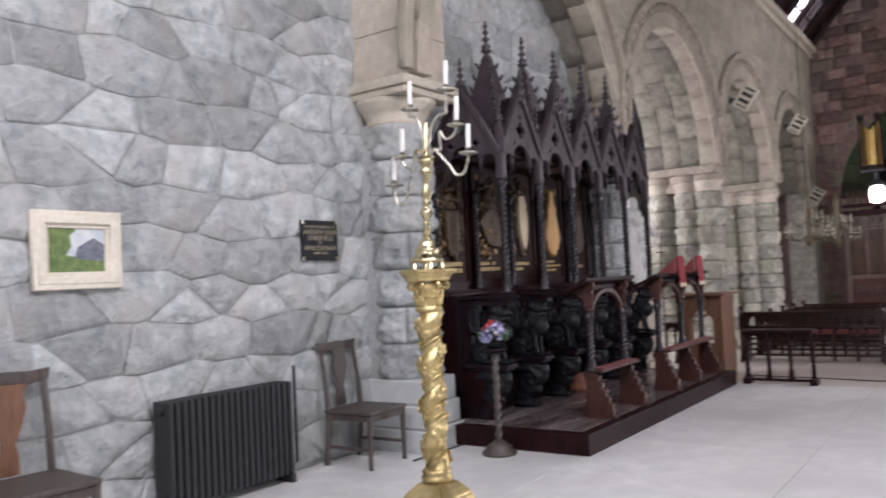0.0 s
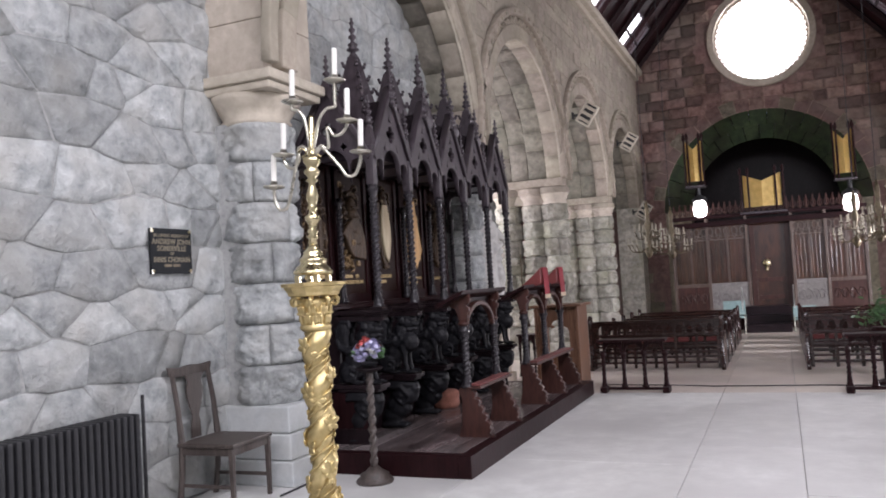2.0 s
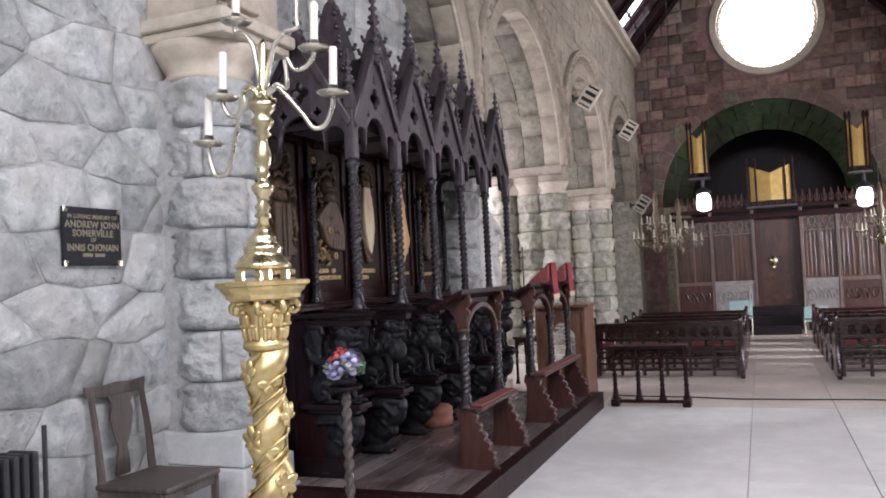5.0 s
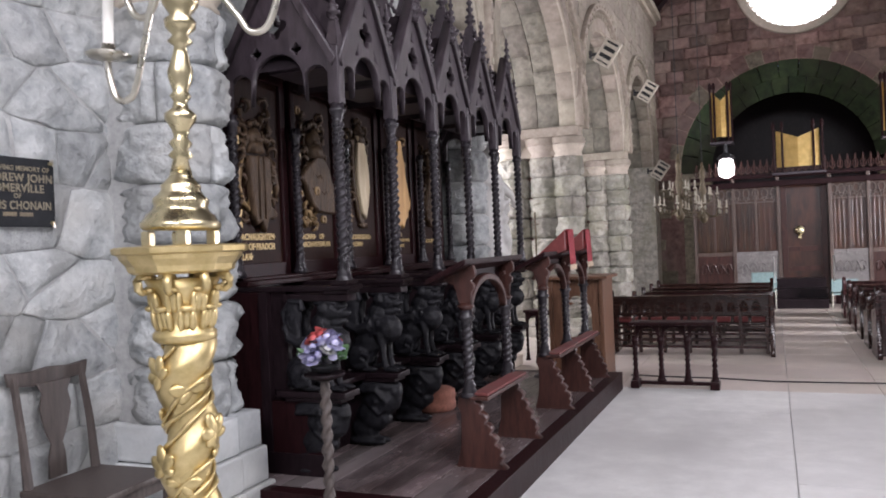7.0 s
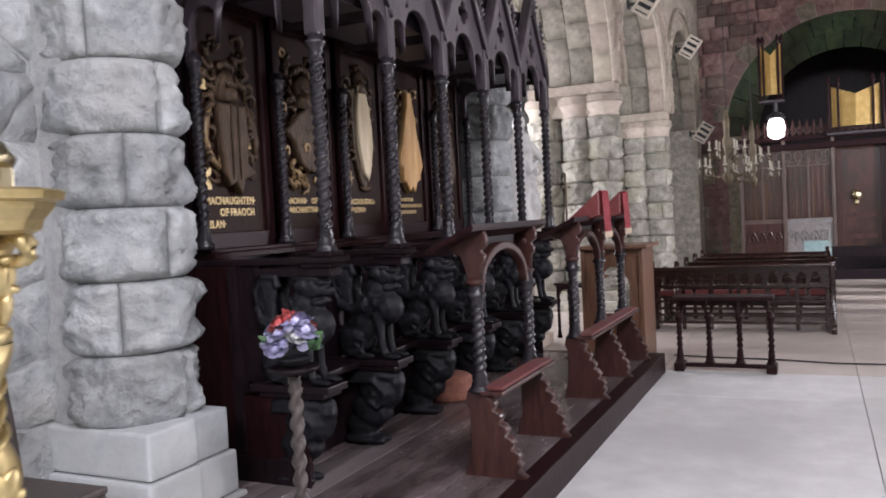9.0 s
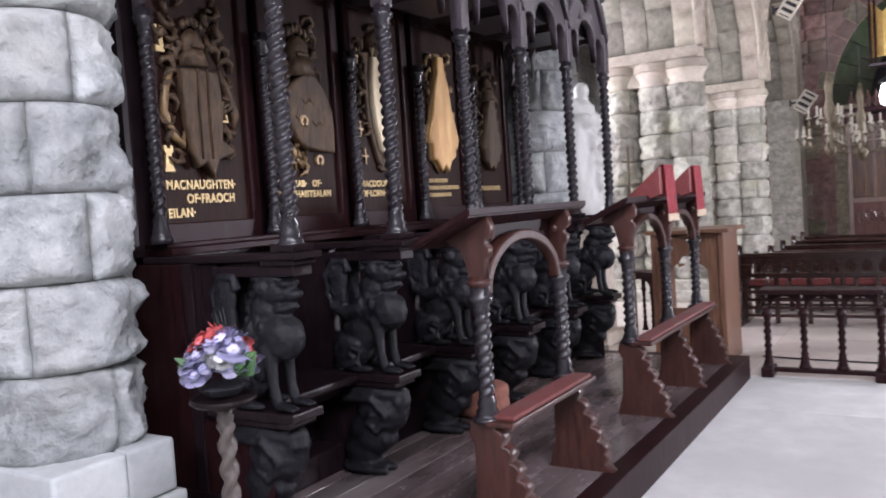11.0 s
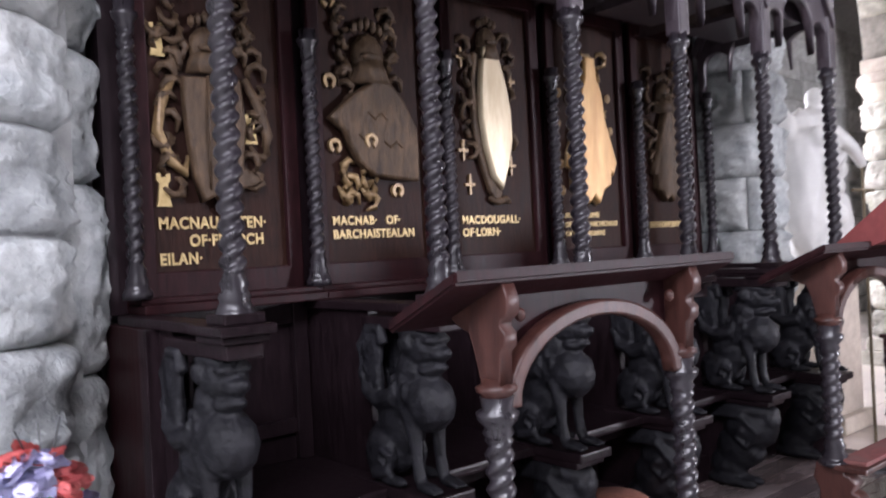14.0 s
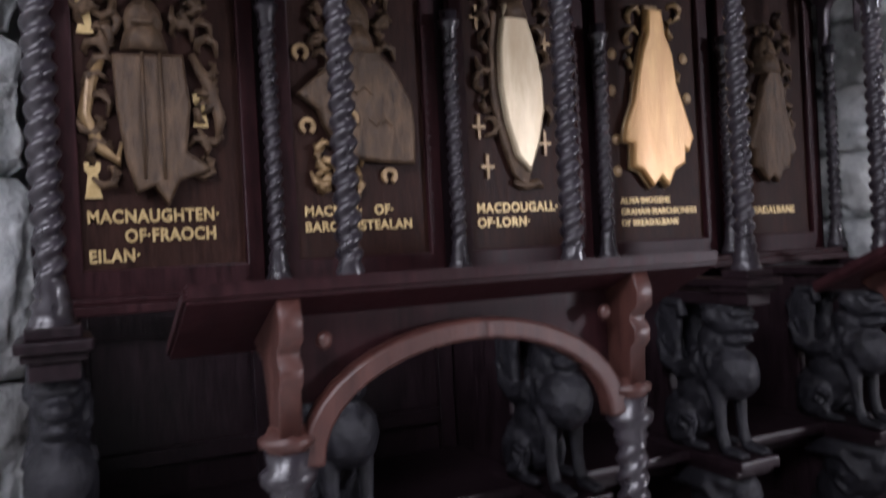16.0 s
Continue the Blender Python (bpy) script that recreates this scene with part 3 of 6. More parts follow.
# rose window: rim, foils, tracery and glass
rose = thing("window_1", "round rose window of bright glass with cusped stone rim", "window", kind="structure")
part("rim", cut_sheet([arc(*ROSE[:2], ROSE[2] + 0.11, 0, 360, 60)[:-1], arc(*ROSE[:2], ROSE[2] - 0.02, 0, 360, 60)[:-1]], 0.2, facing_y(FAR - 0.02), 0.02), SANDSTONE, rose)
cusp = []
for k in range(48):
    a = 360 * k / 48
    cusp += arc(ROSE[0] + 1.02 * math.cos(radians(a + 3.75)), ROSE[1] + 1.02 * math.sin(radians(a + 3.75)), 0.072, a + 3.75 - 85, a + 3.75 + 85, 5)
part("tracery", cut_sheet([arc(*ROSE[:2], ROSE[2] + 0.005, 0, 360, 60)[:-1], cusp], 0.1, facing_y(FAR + 0.12), 0.0), SANDSTONE, rose)
for rr in (0.42, 0.66):
    part("glazing_ring", cut_sheet([arc(*ROSE[:2], rr + 0.009, 0, 360, 48)[:-1], arc(*ROSE[:2], rr - 0.009, 0, 360, 48)[:-1]], 0.03, facing_y(FAR + 0.17)), SANDSTONE, rose)
for k in range(16):
    a = radians(22.5 * k + 11)
    part("glazing_foil", cut_sheet([arc(ROSE[0] + 0.86 * math.cos(a), ROSE[1] + 0.86 * math.sin(a), 0.06, 0, 360, 16)[:-1], arc(ROSE[0] + 0.86 * math.cos(a), ROSE[1] + 0.86 * math.sin(a), 0.03, 0, 360, 16)[:-1]], 0.03, facing_y(FAR + 0.17)), SANDSTONE, rose)
part("pane", cut_sheet([arc(*ROSE[:2], ROSE[2], 0, 360, 48)[:-1]], 0.01, facing_y(FAR + 0.2)), GLASS_WHITE, rose)

# ---- choir stalls ----
S = 0.66
FX, BX = 0.965, 0.27
PLAT = 0.16

platform = thing("stall_platform", "dark stained boarded platform under the choir stalls", "platform")
part("kerb", boxes((1.70, -0.35, 0.0, 1.80, 3.60, PLAT), (0.0, -0.35, 0.0, 1.70, -0.25, PLAT), (0.0, 3.5, 0.0, 1.70, 3.60, PLAT), bev=0.006), OAK_DARK, platform, "dark worn kerb board")
part("bearers", boxes((0.02, -0.25, 0.0, 1.70, 3.5, PLAT - 0.03)), OAK_BLACK, platform)
for i in range(13):
    x0 = 0.02 + i * 1.68 / 13
    part("board", boxes((x0 + 0.002, -0.25, PLAT - 0.03, x0 + 1.68 / 13 - 0.002, 3.5, PLAT), bev=0.003), OAK_FLOOR, platform)


def turned(base_h, h, r, r_mid, turns, lobes=2, seg=20, depth=0.21):
    """A barley-twist column: moulded base, twisted shaft, ringed capital."""
    z0, z1 = base_h + 0.05, h - 0.09
    prof = [(r * 1.9, 0), (r * 1.9, base_h * 0.35), (r * 1.65, base_h * 0.5), (r * 1.35, base_h * 0.8), (r * 1.5, base_h), (r * 1.1, base_h + 0.015), (r * 1.3, base_h + 0.03), (r, z0)]
    n = int((z1 - z0) / 0.0065)
    prof += [(r_mid, z0 + (z1 - z0) * k / n) for k in range(1, n)]
    prof += [(r, z1), (r * 1.25, z1 + 0.01), (r * 1.05, z1 + 0.022), (r * 1.6, z1 + 0.04), (r * 1.7, z1 + 0.055), (r * 1.2, z1 + 0.065), (r * 1.35, h)]
    return to_mesh(lathe(prof, seg, twist=(lobes, turns, depth, z0 + 0.005, z1 - 0.005)), True)


stalls = thing("choir_stalls", "tall carved dark oak choir stalls with spired canopy and heraldic panels", "choir stalls")
SEAT, ARM = 0.62, 1.20
# lower body
for ya, yb in ((-0.055, -0.02), (5 * S + 0.02, 5 * S + 0.055)):
    part("end_panel", boxes((0.09, ya, PLAT, 0.44, yb, ARM - 0.03), bev=0.003), OAK_DARK, stalls)
    part("end_panel", boxes((0.50, ya, PLAT, 0.84, yb, SEAT - 0.056), bev=0.003), OAK_DARK, stalls)
    for xa, xb in ((0.03, 0.09), (0.44, 0.50)):
        part("end_stile", boxes((xa, ya - 0.01, PLAT, xb, yb + 0.005, ARM - 0.03), bev=0.004), OAK_BLACK, stalls)
    part("end_plinth", boxes((0.03, ya - 0.016, PLAT, 0.86, ya - 0.0105, PLAT + 0.12), bev=0.002), OAK_BLACK, stalls)
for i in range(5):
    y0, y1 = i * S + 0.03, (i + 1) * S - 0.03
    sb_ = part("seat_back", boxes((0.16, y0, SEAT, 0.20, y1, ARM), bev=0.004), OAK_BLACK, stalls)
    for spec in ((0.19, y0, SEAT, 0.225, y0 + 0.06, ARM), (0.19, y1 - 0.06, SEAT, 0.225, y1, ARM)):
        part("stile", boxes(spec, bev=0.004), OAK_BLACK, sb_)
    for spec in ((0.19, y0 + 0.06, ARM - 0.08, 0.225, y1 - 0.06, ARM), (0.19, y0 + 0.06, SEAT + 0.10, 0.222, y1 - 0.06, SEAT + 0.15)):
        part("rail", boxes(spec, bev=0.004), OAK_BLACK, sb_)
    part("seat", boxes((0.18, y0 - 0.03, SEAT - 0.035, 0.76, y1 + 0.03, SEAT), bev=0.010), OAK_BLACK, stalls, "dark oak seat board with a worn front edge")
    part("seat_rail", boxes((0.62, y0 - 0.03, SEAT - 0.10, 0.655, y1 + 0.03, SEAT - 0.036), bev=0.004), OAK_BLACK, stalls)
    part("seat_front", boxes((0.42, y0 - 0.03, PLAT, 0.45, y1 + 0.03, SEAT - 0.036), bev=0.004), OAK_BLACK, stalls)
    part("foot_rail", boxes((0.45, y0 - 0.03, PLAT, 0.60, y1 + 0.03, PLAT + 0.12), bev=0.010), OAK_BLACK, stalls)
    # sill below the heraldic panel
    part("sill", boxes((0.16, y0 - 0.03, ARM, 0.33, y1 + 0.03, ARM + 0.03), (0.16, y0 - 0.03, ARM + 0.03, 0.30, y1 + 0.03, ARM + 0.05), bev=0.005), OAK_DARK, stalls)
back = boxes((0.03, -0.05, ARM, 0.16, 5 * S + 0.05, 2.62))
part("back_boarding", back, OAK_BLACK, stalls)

# arm rests, their beasts and brackets
lump = bmesh.new()
ball((0.085, 0, 0.265), (0.098, 0.078, 0.095), lump)
ball((0.01, 0, 0.275), (0.10, 0.070, 0.105), lump)
ball((-0.06, 0, 0.19), (0.10, 0.068, 0.115), lump)
ball((-0.12, 0, 0.10), (0.105, 0.075, 0.095), lump)
ball((0.03, 0, 0.365), (0.075, 0.060, 0.075), lump)
# head with a flat crown, heavy brow, snout and open jaw
ball((0.075, 0, 0.435), (0.085, 0.060, 0.062), lump)
ball((0.06, 0, 0.480), (0.105, 0.058, 0.024), lump)
ball((0.135, 0, 0.462), (0.036, 0.052, 0.018), lump)
ball((0.150, 0, 0.420), (0.042, 0.036, 0.026), lump)
ball((0.183, 0, 0.424), (0.016, 0.022, 0.018), lump, 1)
ball((0.138, 0, 0.378), (0.040, 0.030, 0.013), lump)
ball((0.105, 0, 0.370), (0.050, 0.045, 0.022), lump)
for k in range(16):
    q = 0.5 + k * 0.8
    ball((0.0 + 0.045 * math.sin(q * 1.7), 0.064 * math.sin(q), 0.35 + 0.06 * math.cos(q * 0.83)), (0.018, 0.014, 0.034), lump, 1)
for sy in (-1, 1):
    ball((0.125, 0.030 * sy, 0.447), (0.014, 0.010, 0.010), lump, 1)
    ball((0.045, 0.060 * sy, 0.450), (0.032, 0.012, 0.030), lump, 1)
    tube([(0.05, 0.040 * sy, 0.24), (0.066, 0.046 * sy, 0.16), (0.070, 0.046 * sy, 0.09), (0.082, 0.046 * sy, 0.03)], [0.040, 0.024, 0.019, 0.021], 8, lump)
    ball((0.115, 0.046 * sy, 0.016), (0.050, 0.025, 0.018), lump)
    for q in (-1, 0, 1):
        ball((0.155, 0.046 * sy + 0.015 * q, 0.012), (0.026, 0.008, 0.011), lump, 1)
    ball((-0.10, 0.062 * sy, 0.085), (0.080, 0.030, 0.075), lump)
    ball((-0.03, 0.068 * sy, 0.018), (0.072, 0.022, 0.018), lump)
    # raised wing: a tall lobe ending in a scroll
    for q in range(5):
        ball((-0.125 - 0.022 * q + 0.006 * q * q, 0.044 * sy, 0.365 + 0.018 * q - 0.008 * q * q), (0.024, 0.020, 0.125 - 0.006 * q), lump)
    tube([(-0.02, 0.05 * sy, 0.28), (-0.10, 0.055 * sy, 0.26), (-0.17, 0.052 * sy, 0.29), (-0.20, 0.048 * sy, 0.35), (-0.17, 0.05 * sy, 0.37), (-0.155, 0.052 * sy, 0.335)], [0.034, 0.032, 0.028, 0.022, 0.018, 0.014], 7, lump)
    ball((-0.145, 0.046 * sy, 0.415), (0.062, 0.019, 0.085), lump)
    tube([(-0.19, 0.046 * sy, 0.36), (-0.21, 0.046 * sy, 0.43), (-0.16, 0.046 * sy, 0.49), (-0.09, 0.046 * sy, 0.49), (-0.08, 0.046 * sy, 0.44)], 0.020, 7, lump)
tube([(-0.20, -0.02, 0.03), (-0.10, -0.085, 0.03), (-0.03, -0.088, 0.05), (-0.02, -0.088, 0.10), (-0.06, -0.088, 0.115), (-0.075, -0.088, 0.08), (-0.05, -0.088, 0.07)], [0.022, 0.018, 0.016, 0.015, 0.014, 0.012, 0.010], 6, lump)
BEAST = remeshed(lump, 0.0065)
BEAST.materials.append(OAK_CARVED)
foot = bmesh.new()
ball((0.02, 0, 0.40), (0.19, 0.085, 0.06), foot)
ball((0.06, 0, 0.31), (0.14, 0.082, 0.12), foot)
ball((0.0, 0, 0.20), (0.12, 0.07, 0.12), foot)
ball((-0.06, 0, 0.10), (0.10, 0.062, 0.10), foot)
for k in range(3):
    ball((0.17 - 0.04 * k, 0, 0.36 - 0.09 * k), (0.035, 0.055, 0.05), foot, 2)
for sy in (-1, 1):
    tube([(-0.1, 0.07 * sy, 0.37), (0.06, 0.085 * sy, 0.38), (0.13, 0.07 * sy, 0.30), (0.07, 0.07 * sy, 0.22), (0.02, 0.075 * sy, 0.27), (0.06, 0.08 * sy, 0.31)], 0.016, 6, foot)
    ball((0.035, 0.036 * sy, 0.025), (0.07, 0.024, 0.026), foot)
ball((-0.05, 0, 0.03), (0.13, 0.08, 0.035), foot)
FOOT = remeshed(foot, 0.010)
FOOT.materials.append(OAK_CARVED)
for i in range(6):
    y = i * S
    arm = part("arm_rest", boxes((0.20, y - 0.045, ARM - 0.03, 0.86, y + 0.045, ARM), (0.84, y - 0.075, ARM - 0.025, 1.04, y + 0.075, ARM), (0.862, y - 0.064, ARM - 0.045, 1.022, y + 0.064, ARM - 0.025), (0.60, y - 0.05, ARM - 0.085, 1.01, y + 0.05, ARM - 0.045), bev=0.006), OAK_BLACK, stalls)
    part("divider", boxes((0.20, y - 0.022, SEAT, 0.60, y + 0.022, ARM - 0.03), bev=0.004), OAK_BLACK, stalls)
    b = part("carved_beast", BEAST, OAK_BLACK, stalls, "carved black oak winged beast sitting upright")
    b.matrix_basis = pose(0.80, y, SEAT + 0.005)
    part("beast_ledge", boxes((0.55, y - 0.085, SEAT - 0.03, 0.985, y + 0.085, SEAT + 0.005), (0.6, y - 0.075, SEAT - 0.055, 0.955, y + 0.075, SEAT - 0.03), bev=0.007), OAK_BLACK, stalls)
    f = part("claw_bracket", FOOT, OAK_BLACK, stalls)
    f.matrix_basis = pose(0.76, y, PLAT) @ Matrix.Diagonal((1, 1, 0.93, 1))
    part("bracket_panel", boxes((0.42, y - 0.02, PLAT, 0.72, y + 0.02, SEAT - 0.04)), OAK_BLACK, stalls)

# twisted columns
FRONT_COL = turned(0.07, 2.19 - ARM, 0.028, 0.029, 11)
BACK_COL = turned(0.06, 2.19 - ARM - 0.05, 0.024, 0.0245, 12)
for i in range(6):
    c = part("front_column", FRONT_COL, OAK_TURNED, stalls, "twisted column with a ringed capital")
    c.matrix_basis = pose(FX, i * S, ARM, 0, 0, 40 * i)
    part("column_foot", boxes((FX - 0.055, i * S - 0.055, ARM, FX + 0.055, i * S + 0.055, ARM + 0.028), bev=0.006), OAK_BLACK, stalls)
    c = part("back_column", BACK_COL, OAK_TURNED, stalls)
    c.matrix_basis = pose(BX, i * S, ARM + 0.05, 0, 0, 25 * i)

# heraldic panels
for i in range(5):
    y0, y1 = i * S + 0.035, (i + 1) * S - 0.035
    frame_loop = [(y0, 1.25), (y1, 1.25), (y1, 2.55), (y0, 2.55)]
    hole = [(y0 + 0.045, 1.325), (y1 - 0.045, 1.325), (y1 - 0.045, 2.47), (y0 + 0.045, 2.47)]
    p = part("heraldic_panel", boxes((0.16, y0 + 0.02, 1.26, 0.194, y1 - 0.02, 2.54)), PANEL, stalls, "brown painted panel with carved arms and gold lettering")
    part("panel_frame", cut_sheet([frame_loop, hole], 0.04, facing_x(0.198), 0.006), OAK_DARK, p)


def letters(owner, rows, y, z, size, step, gap=0.0, wide=1.0):
    for k, t in enumerate(rows):
        part("lettering", lettering(t, size, facing_x(0.197, y + (gap if k == 1 else 0), z - k * step - size * 0.7) @ Matrix.Diagonal((wide, 1, 1, 1))), LETTER, owner, "gold lettering")


PANELS = [o for o in stalls.children if o.name.startswith("heraldic_panel")]
letters(PANELS[0], ["MACNAUGHTEN·", "OF·FRAOCH", "EILAN·"], 0.102, 1.512, 0.0545, 0.0600, 0.105, 0.86)
letters(PANELS[1], ["MACNAB·   OF·", "BARCHAISTEALAN"], 0.775, 1.508, 0.0470, 0.053, 0.0, 0.95)
letters(PANELS[2], ["MACDOUGALL·", "OF·LORN·"], 1.436, 1.502, 0.0485, 0.055)
letters(PANELS[3], ["ALMA·IMOGENE", "GRAHAM·MARCHIONESS", "OF BREADALBANE"], 2.11, 1.510, 0.034, 0.046)
letters(PANELS[4], ["BREADALBANE"], 2.80, 1.455, 0.044, 0.05)


def carve(owner, loop, y, z, s, tilt, depth, material, name="shield", x=0.196):
    c, d = math.cos(radians(tilt)), math.sin(radians(tilt))
    pts = [(y + s * (c * u - d * v), z + s * (d * u + c * v)) for u, v in loop]
    return part(name, cut_sheet([pts], depth, facing_x(x + depth / 2), min(0.012, depth * 0.35)), material, owner)


LONG_SHIELD = [(-0.5, 1.0), (0.5, 1.0), (0.55, 0.2), (0.42, -0.6), (0.75, -0.85), (0.30, -1.0), (0.12, -1.35), (-0.05, -1.05), (-0.32, -1.15), (-0.42, -0.7), (-0.5, 0.2)]
FAN_SHIELD = [(-1.0, 0.13), (-0.86, 0.26), (-0.5, 0.56), (0.2, 1.0), (0.62, 0.55), (0.93, 0.0), (0.96, -0.5), (0.93, -1.0), (0.4, -0.98), (-0.1, -0.92), (-0.42, -0.68), (-0.62, -0.35), (-0.7, -0.1)]
LEAF_SHIELD = [(-0.14, 1.08), (0.10, 1.05), (0.24, 0.6), (0.33, 0.1), (0.32, -0.35), (0.20, -0.8), (0.05, -1.12), (-0.10, -0.95), (-0.22, -0.5), (-0.28, 0.0), (-0.25, 0.55)]
ARMS_SHIELD = [(-0.12, 1.9), (0.12, 1.9), (0.17, 1.5), (0.32, 1.15), (0.38, 0.65), (0.56, 0.15), (0.72, -0.3), (0.62, -0.5), (0.52, -0.42), (0.5, -0.75), (0.28, -0.85), (0.14, -1.1), (-0.02, -0.95), (-0.2, -1.12), (-0.42, -0.85), (-0.58, -0.8), (-0.56, -0.4), (-0.72, -0.35), (-0.66, -0.1), (-0.48, 0.3), (-0.38, 0.8), (-0.28, 1.2), (-0.15, 1.5)]


def scroll(owner, pts, r, material, name="mantling"):
    part(name, tube([(0.205 + q[2] if len(q) > 2 else 0.208, q[0], q[1]) for q in pts], [r * k for k in [0.6] + [1] * (len(pts) - 2) + [0.35]], 6), material, owner, smooth=True)


def helm(owner, y, z, s, material):
    bm = ball((0.21, y, z), (0.05 * s, 0.075 * s, 0.095 * s))
    lathe([(0.09 * s, -0.11 * s), (0.075 * s, -0.05 * s), (0.05 * s, 0.0)], 12, (0.205, y, z), bm)
    ball((0.255, y - 0.01 * s, z - 0.01 * s), (0.02 * s, 0.05 * s, 0.018 * s), bm)
    for k in range(5):
        ball((0.215, y + (k - 2) * 0.03 * s, z + (0.11 + 0.012 * (2 - abs(k - 2))) * s), (0.018, 0.016 * s, 0.03 * s), bm, 1)
    part("helm", bm, material, owner, smooth=True)


def leaves(owner, y, z, w, h, n, material, seed):
    r = random.Random(seed)
    for k in range(n):
        t = k / max(1, n - 1)
        sy = 1 if k % 2 else -1
        c = Vector((0.205, y + sy * w * r.uniform(0.75, 1.1), z + h * (t - 0.5)))
        a = r.uniform(0, 6.28)
        part("mantling", tube([c + Vector((0.012 * math.sin(j), 0.045 * math.cos(a + j * 0.9) * (1 - j * 0.13), 0.05 * math.sin(a + j * 0.9) * (1 - j * 0.13))) for j in range(6)], [0.006, 0.013, 0.017, 0.015, 0.012, 0.006], 5), material, owner, smooth=True)


# first panel: long brown shield under a helm, three small gold towers
def tower(owner, y, z, s=1.0):
    part("gold_tower", cut_sheet([[(y + s * u, z + s * v) for u, v in ((-0.022, -0.045), (0.022, -0.045), (0.018, -0.03), (0.012, 0.02), (0.020, 0.03), (0.020, 0.05), (0.008, 0.05), (0.008, 0.04), (-0.008, 0.04), (-0.008, 0.05), (-0.020, 0.05), (-0.020, 0.03), (-0.012, 0.02), (-0.018, -0.03))]], 0.012, facing_x(0.2)), LETTER, owner)


carve(PANELS[0], LONG_SHIELD, 0.305, 1.79, 0.185, 2, 0.05, CARVED)
for q in (-0.026, 0.026):
    part("shield_rib", tube([(0.248, 0.305 + q, 1.99), (0.254, 0.302 + q * 1.05, 1.80), (0.248, 0.30 + q * 1.1, 1.60)], 0.005, 6), CARVED, PANELS[0], smooth=True)
helm(PANELS[0], 0.29, 2.09, 0.8, CARVED)
leaves(PANELS[0], 0.30, 2.18, 0.12, 0.28, 12, CARVED, 41)
leaves(PANELS[0], 0.305, 1.90, 0.165, 0.55, 22, CARVED, 3)
scroll(PANELS[0], [(0.17, 1.98), (0.13, 1.90), (0.11, 1.80), (0.15, 1.70), (0.20, 1.66), (0.21, 1.72)], 0.02, CARVED_GOLD)
scroll(PANELS[0], [(0.43, 2.0), (0.48, 1.90), (0.51, 1.80), (0.50, 1.73)], 0.022, CARVED)
tower(PANELS[0], 0.125, 2.10, 1.15)
tower(PANELS[0], 0.125, 1.60, 1.15)
tower(PANELS[0], 0.45, 1.82, 1.1)
# second panel: tilted shield, crowned helm, boat and horseshoes
carve(PANELS[1], FAN_SHIELD, 0.98, 1.86, 0.20, 0, 0.05, CARVED)
helm(PANELS[1], 0.965, 2.14, 1.0, CARVED)
for u0, z0 in ((0.0, 0.06), (-0.05, -0.03), (0.07, -0.05)):
    part("charge", tube([(0.247, 0.98 + u0 + q * 0.03, 1.84 + z0 + 0.012 * math.sin(3 * q)) for q in (-1.5, -0.5, 0.5, 1.5)], 0.005, 5), CARVED, PANELS[1])
leaves(PANELS[1], 0.965, 2.16, 0.12, 0.30, 14, CARVED, 5)
leaves(PANELS[1], 0.90, 1.63, 0.055, 0.13, 12, CARVED_GOLD, 8)
for yy, zz in ((0.80, 2.34), (0.787, 2.03), (0.80, 1.78), (1.09, 1.61), (1.08, 2.25), (0.94, 1.80)):
    part("horseshoe", cut_sheet([arc(yy, zz, 0.028, -60, 240, 12) + arc(yy, zz, 0.016, 240, -60, 12)], 0.02, facing_x(0.20 if yy != 0.94 else 0.245), 0.003), CARVED_GOLD, PANELS[1])
# third panel: tall pale shield with little crosses
carve(PANELS[2], LEAF_SHIELD, 1.63, 1.945, 0.275, 2, 0.05, CARVED_PALE)
carve(PANELS[2], LEAF_SHIELD, 1.605, 1.90, 0.30, 5, 0.025, CARVED)
helm(PANELS[2], 1.62, 2.28, 0.75, CARVED)
leaves(PANELS[2], 1.61, 2.05, 0.13, 0.5, 14, CARVED, 13)
scroll(PANELS[2], [(1.60, 1.58), (1.64, 1.565), (1.70, 1.575), (1.73, 1.56)], 0.02, CARVED)
for yy, zz in ((1.46, 1.79), (1.49, 1.64), (1.75, 1.73), (1.77, 2.12), (1.47, 2.2)):
    part("gold_cross", cut_sheet([[(yy + u, zz + v) for u, v in ((-0.006, -0.045), (0.006, -0.045), (0.006, -0.006), (0.028, -0.006), (0.028, 0.006), (0.006, 0.006), (0.006, 0.045), (-0.006, 0.045), (-0.006, 0.006), (-0.028, 0.006), (-0.028, -0.006), (-0.006, -0.006))]], 0.012, facing_x(0.2)), CARVED_GOLD, PANELS[2])
# fourth panel: bright gilded shield and roundels
carve(PANELS[3], ARMS_SHIELD, 2.30, 1.83, 0.235, 0, 0.05, CARVED_LIGHT)
carve(PANELS[3], ARMS_SHIELD, 2.30, 1.83, 0.250, 0, 0.022, CARVED_GOLD)
leaves(PANELS[3], 2.30, 2.10, 0.11, 0.4, 10, CARVED_GOLD, 21)
for yy, zz in ((2.10, 1.62), (2.10, 1.75), (2.09, 1.95), (2.10, 2.1), (2.49, 1.93), (2.48, 2.1)):
    part("roundel", lathe([(0.02, 0), (0.024, 0.006), (0.012, 0.012)], 10), CARVED_GOLD, PANELS[3]).matrix_basis = pose(0.195, yy, zz, 0, 90, 0)
# fifth panel: dull gold arms
carve(PANELS[4], ARMS_SHIELD, 2.96, 1.78, 0.18, -3, 0.05, CARVED)
helm(PANELS[4], 2.95, 2.15, 0.85, CARVED)
leaves(PANELS[4], 2.95, 2.05, 0.14, 0.5, 16, CARVED, 31)


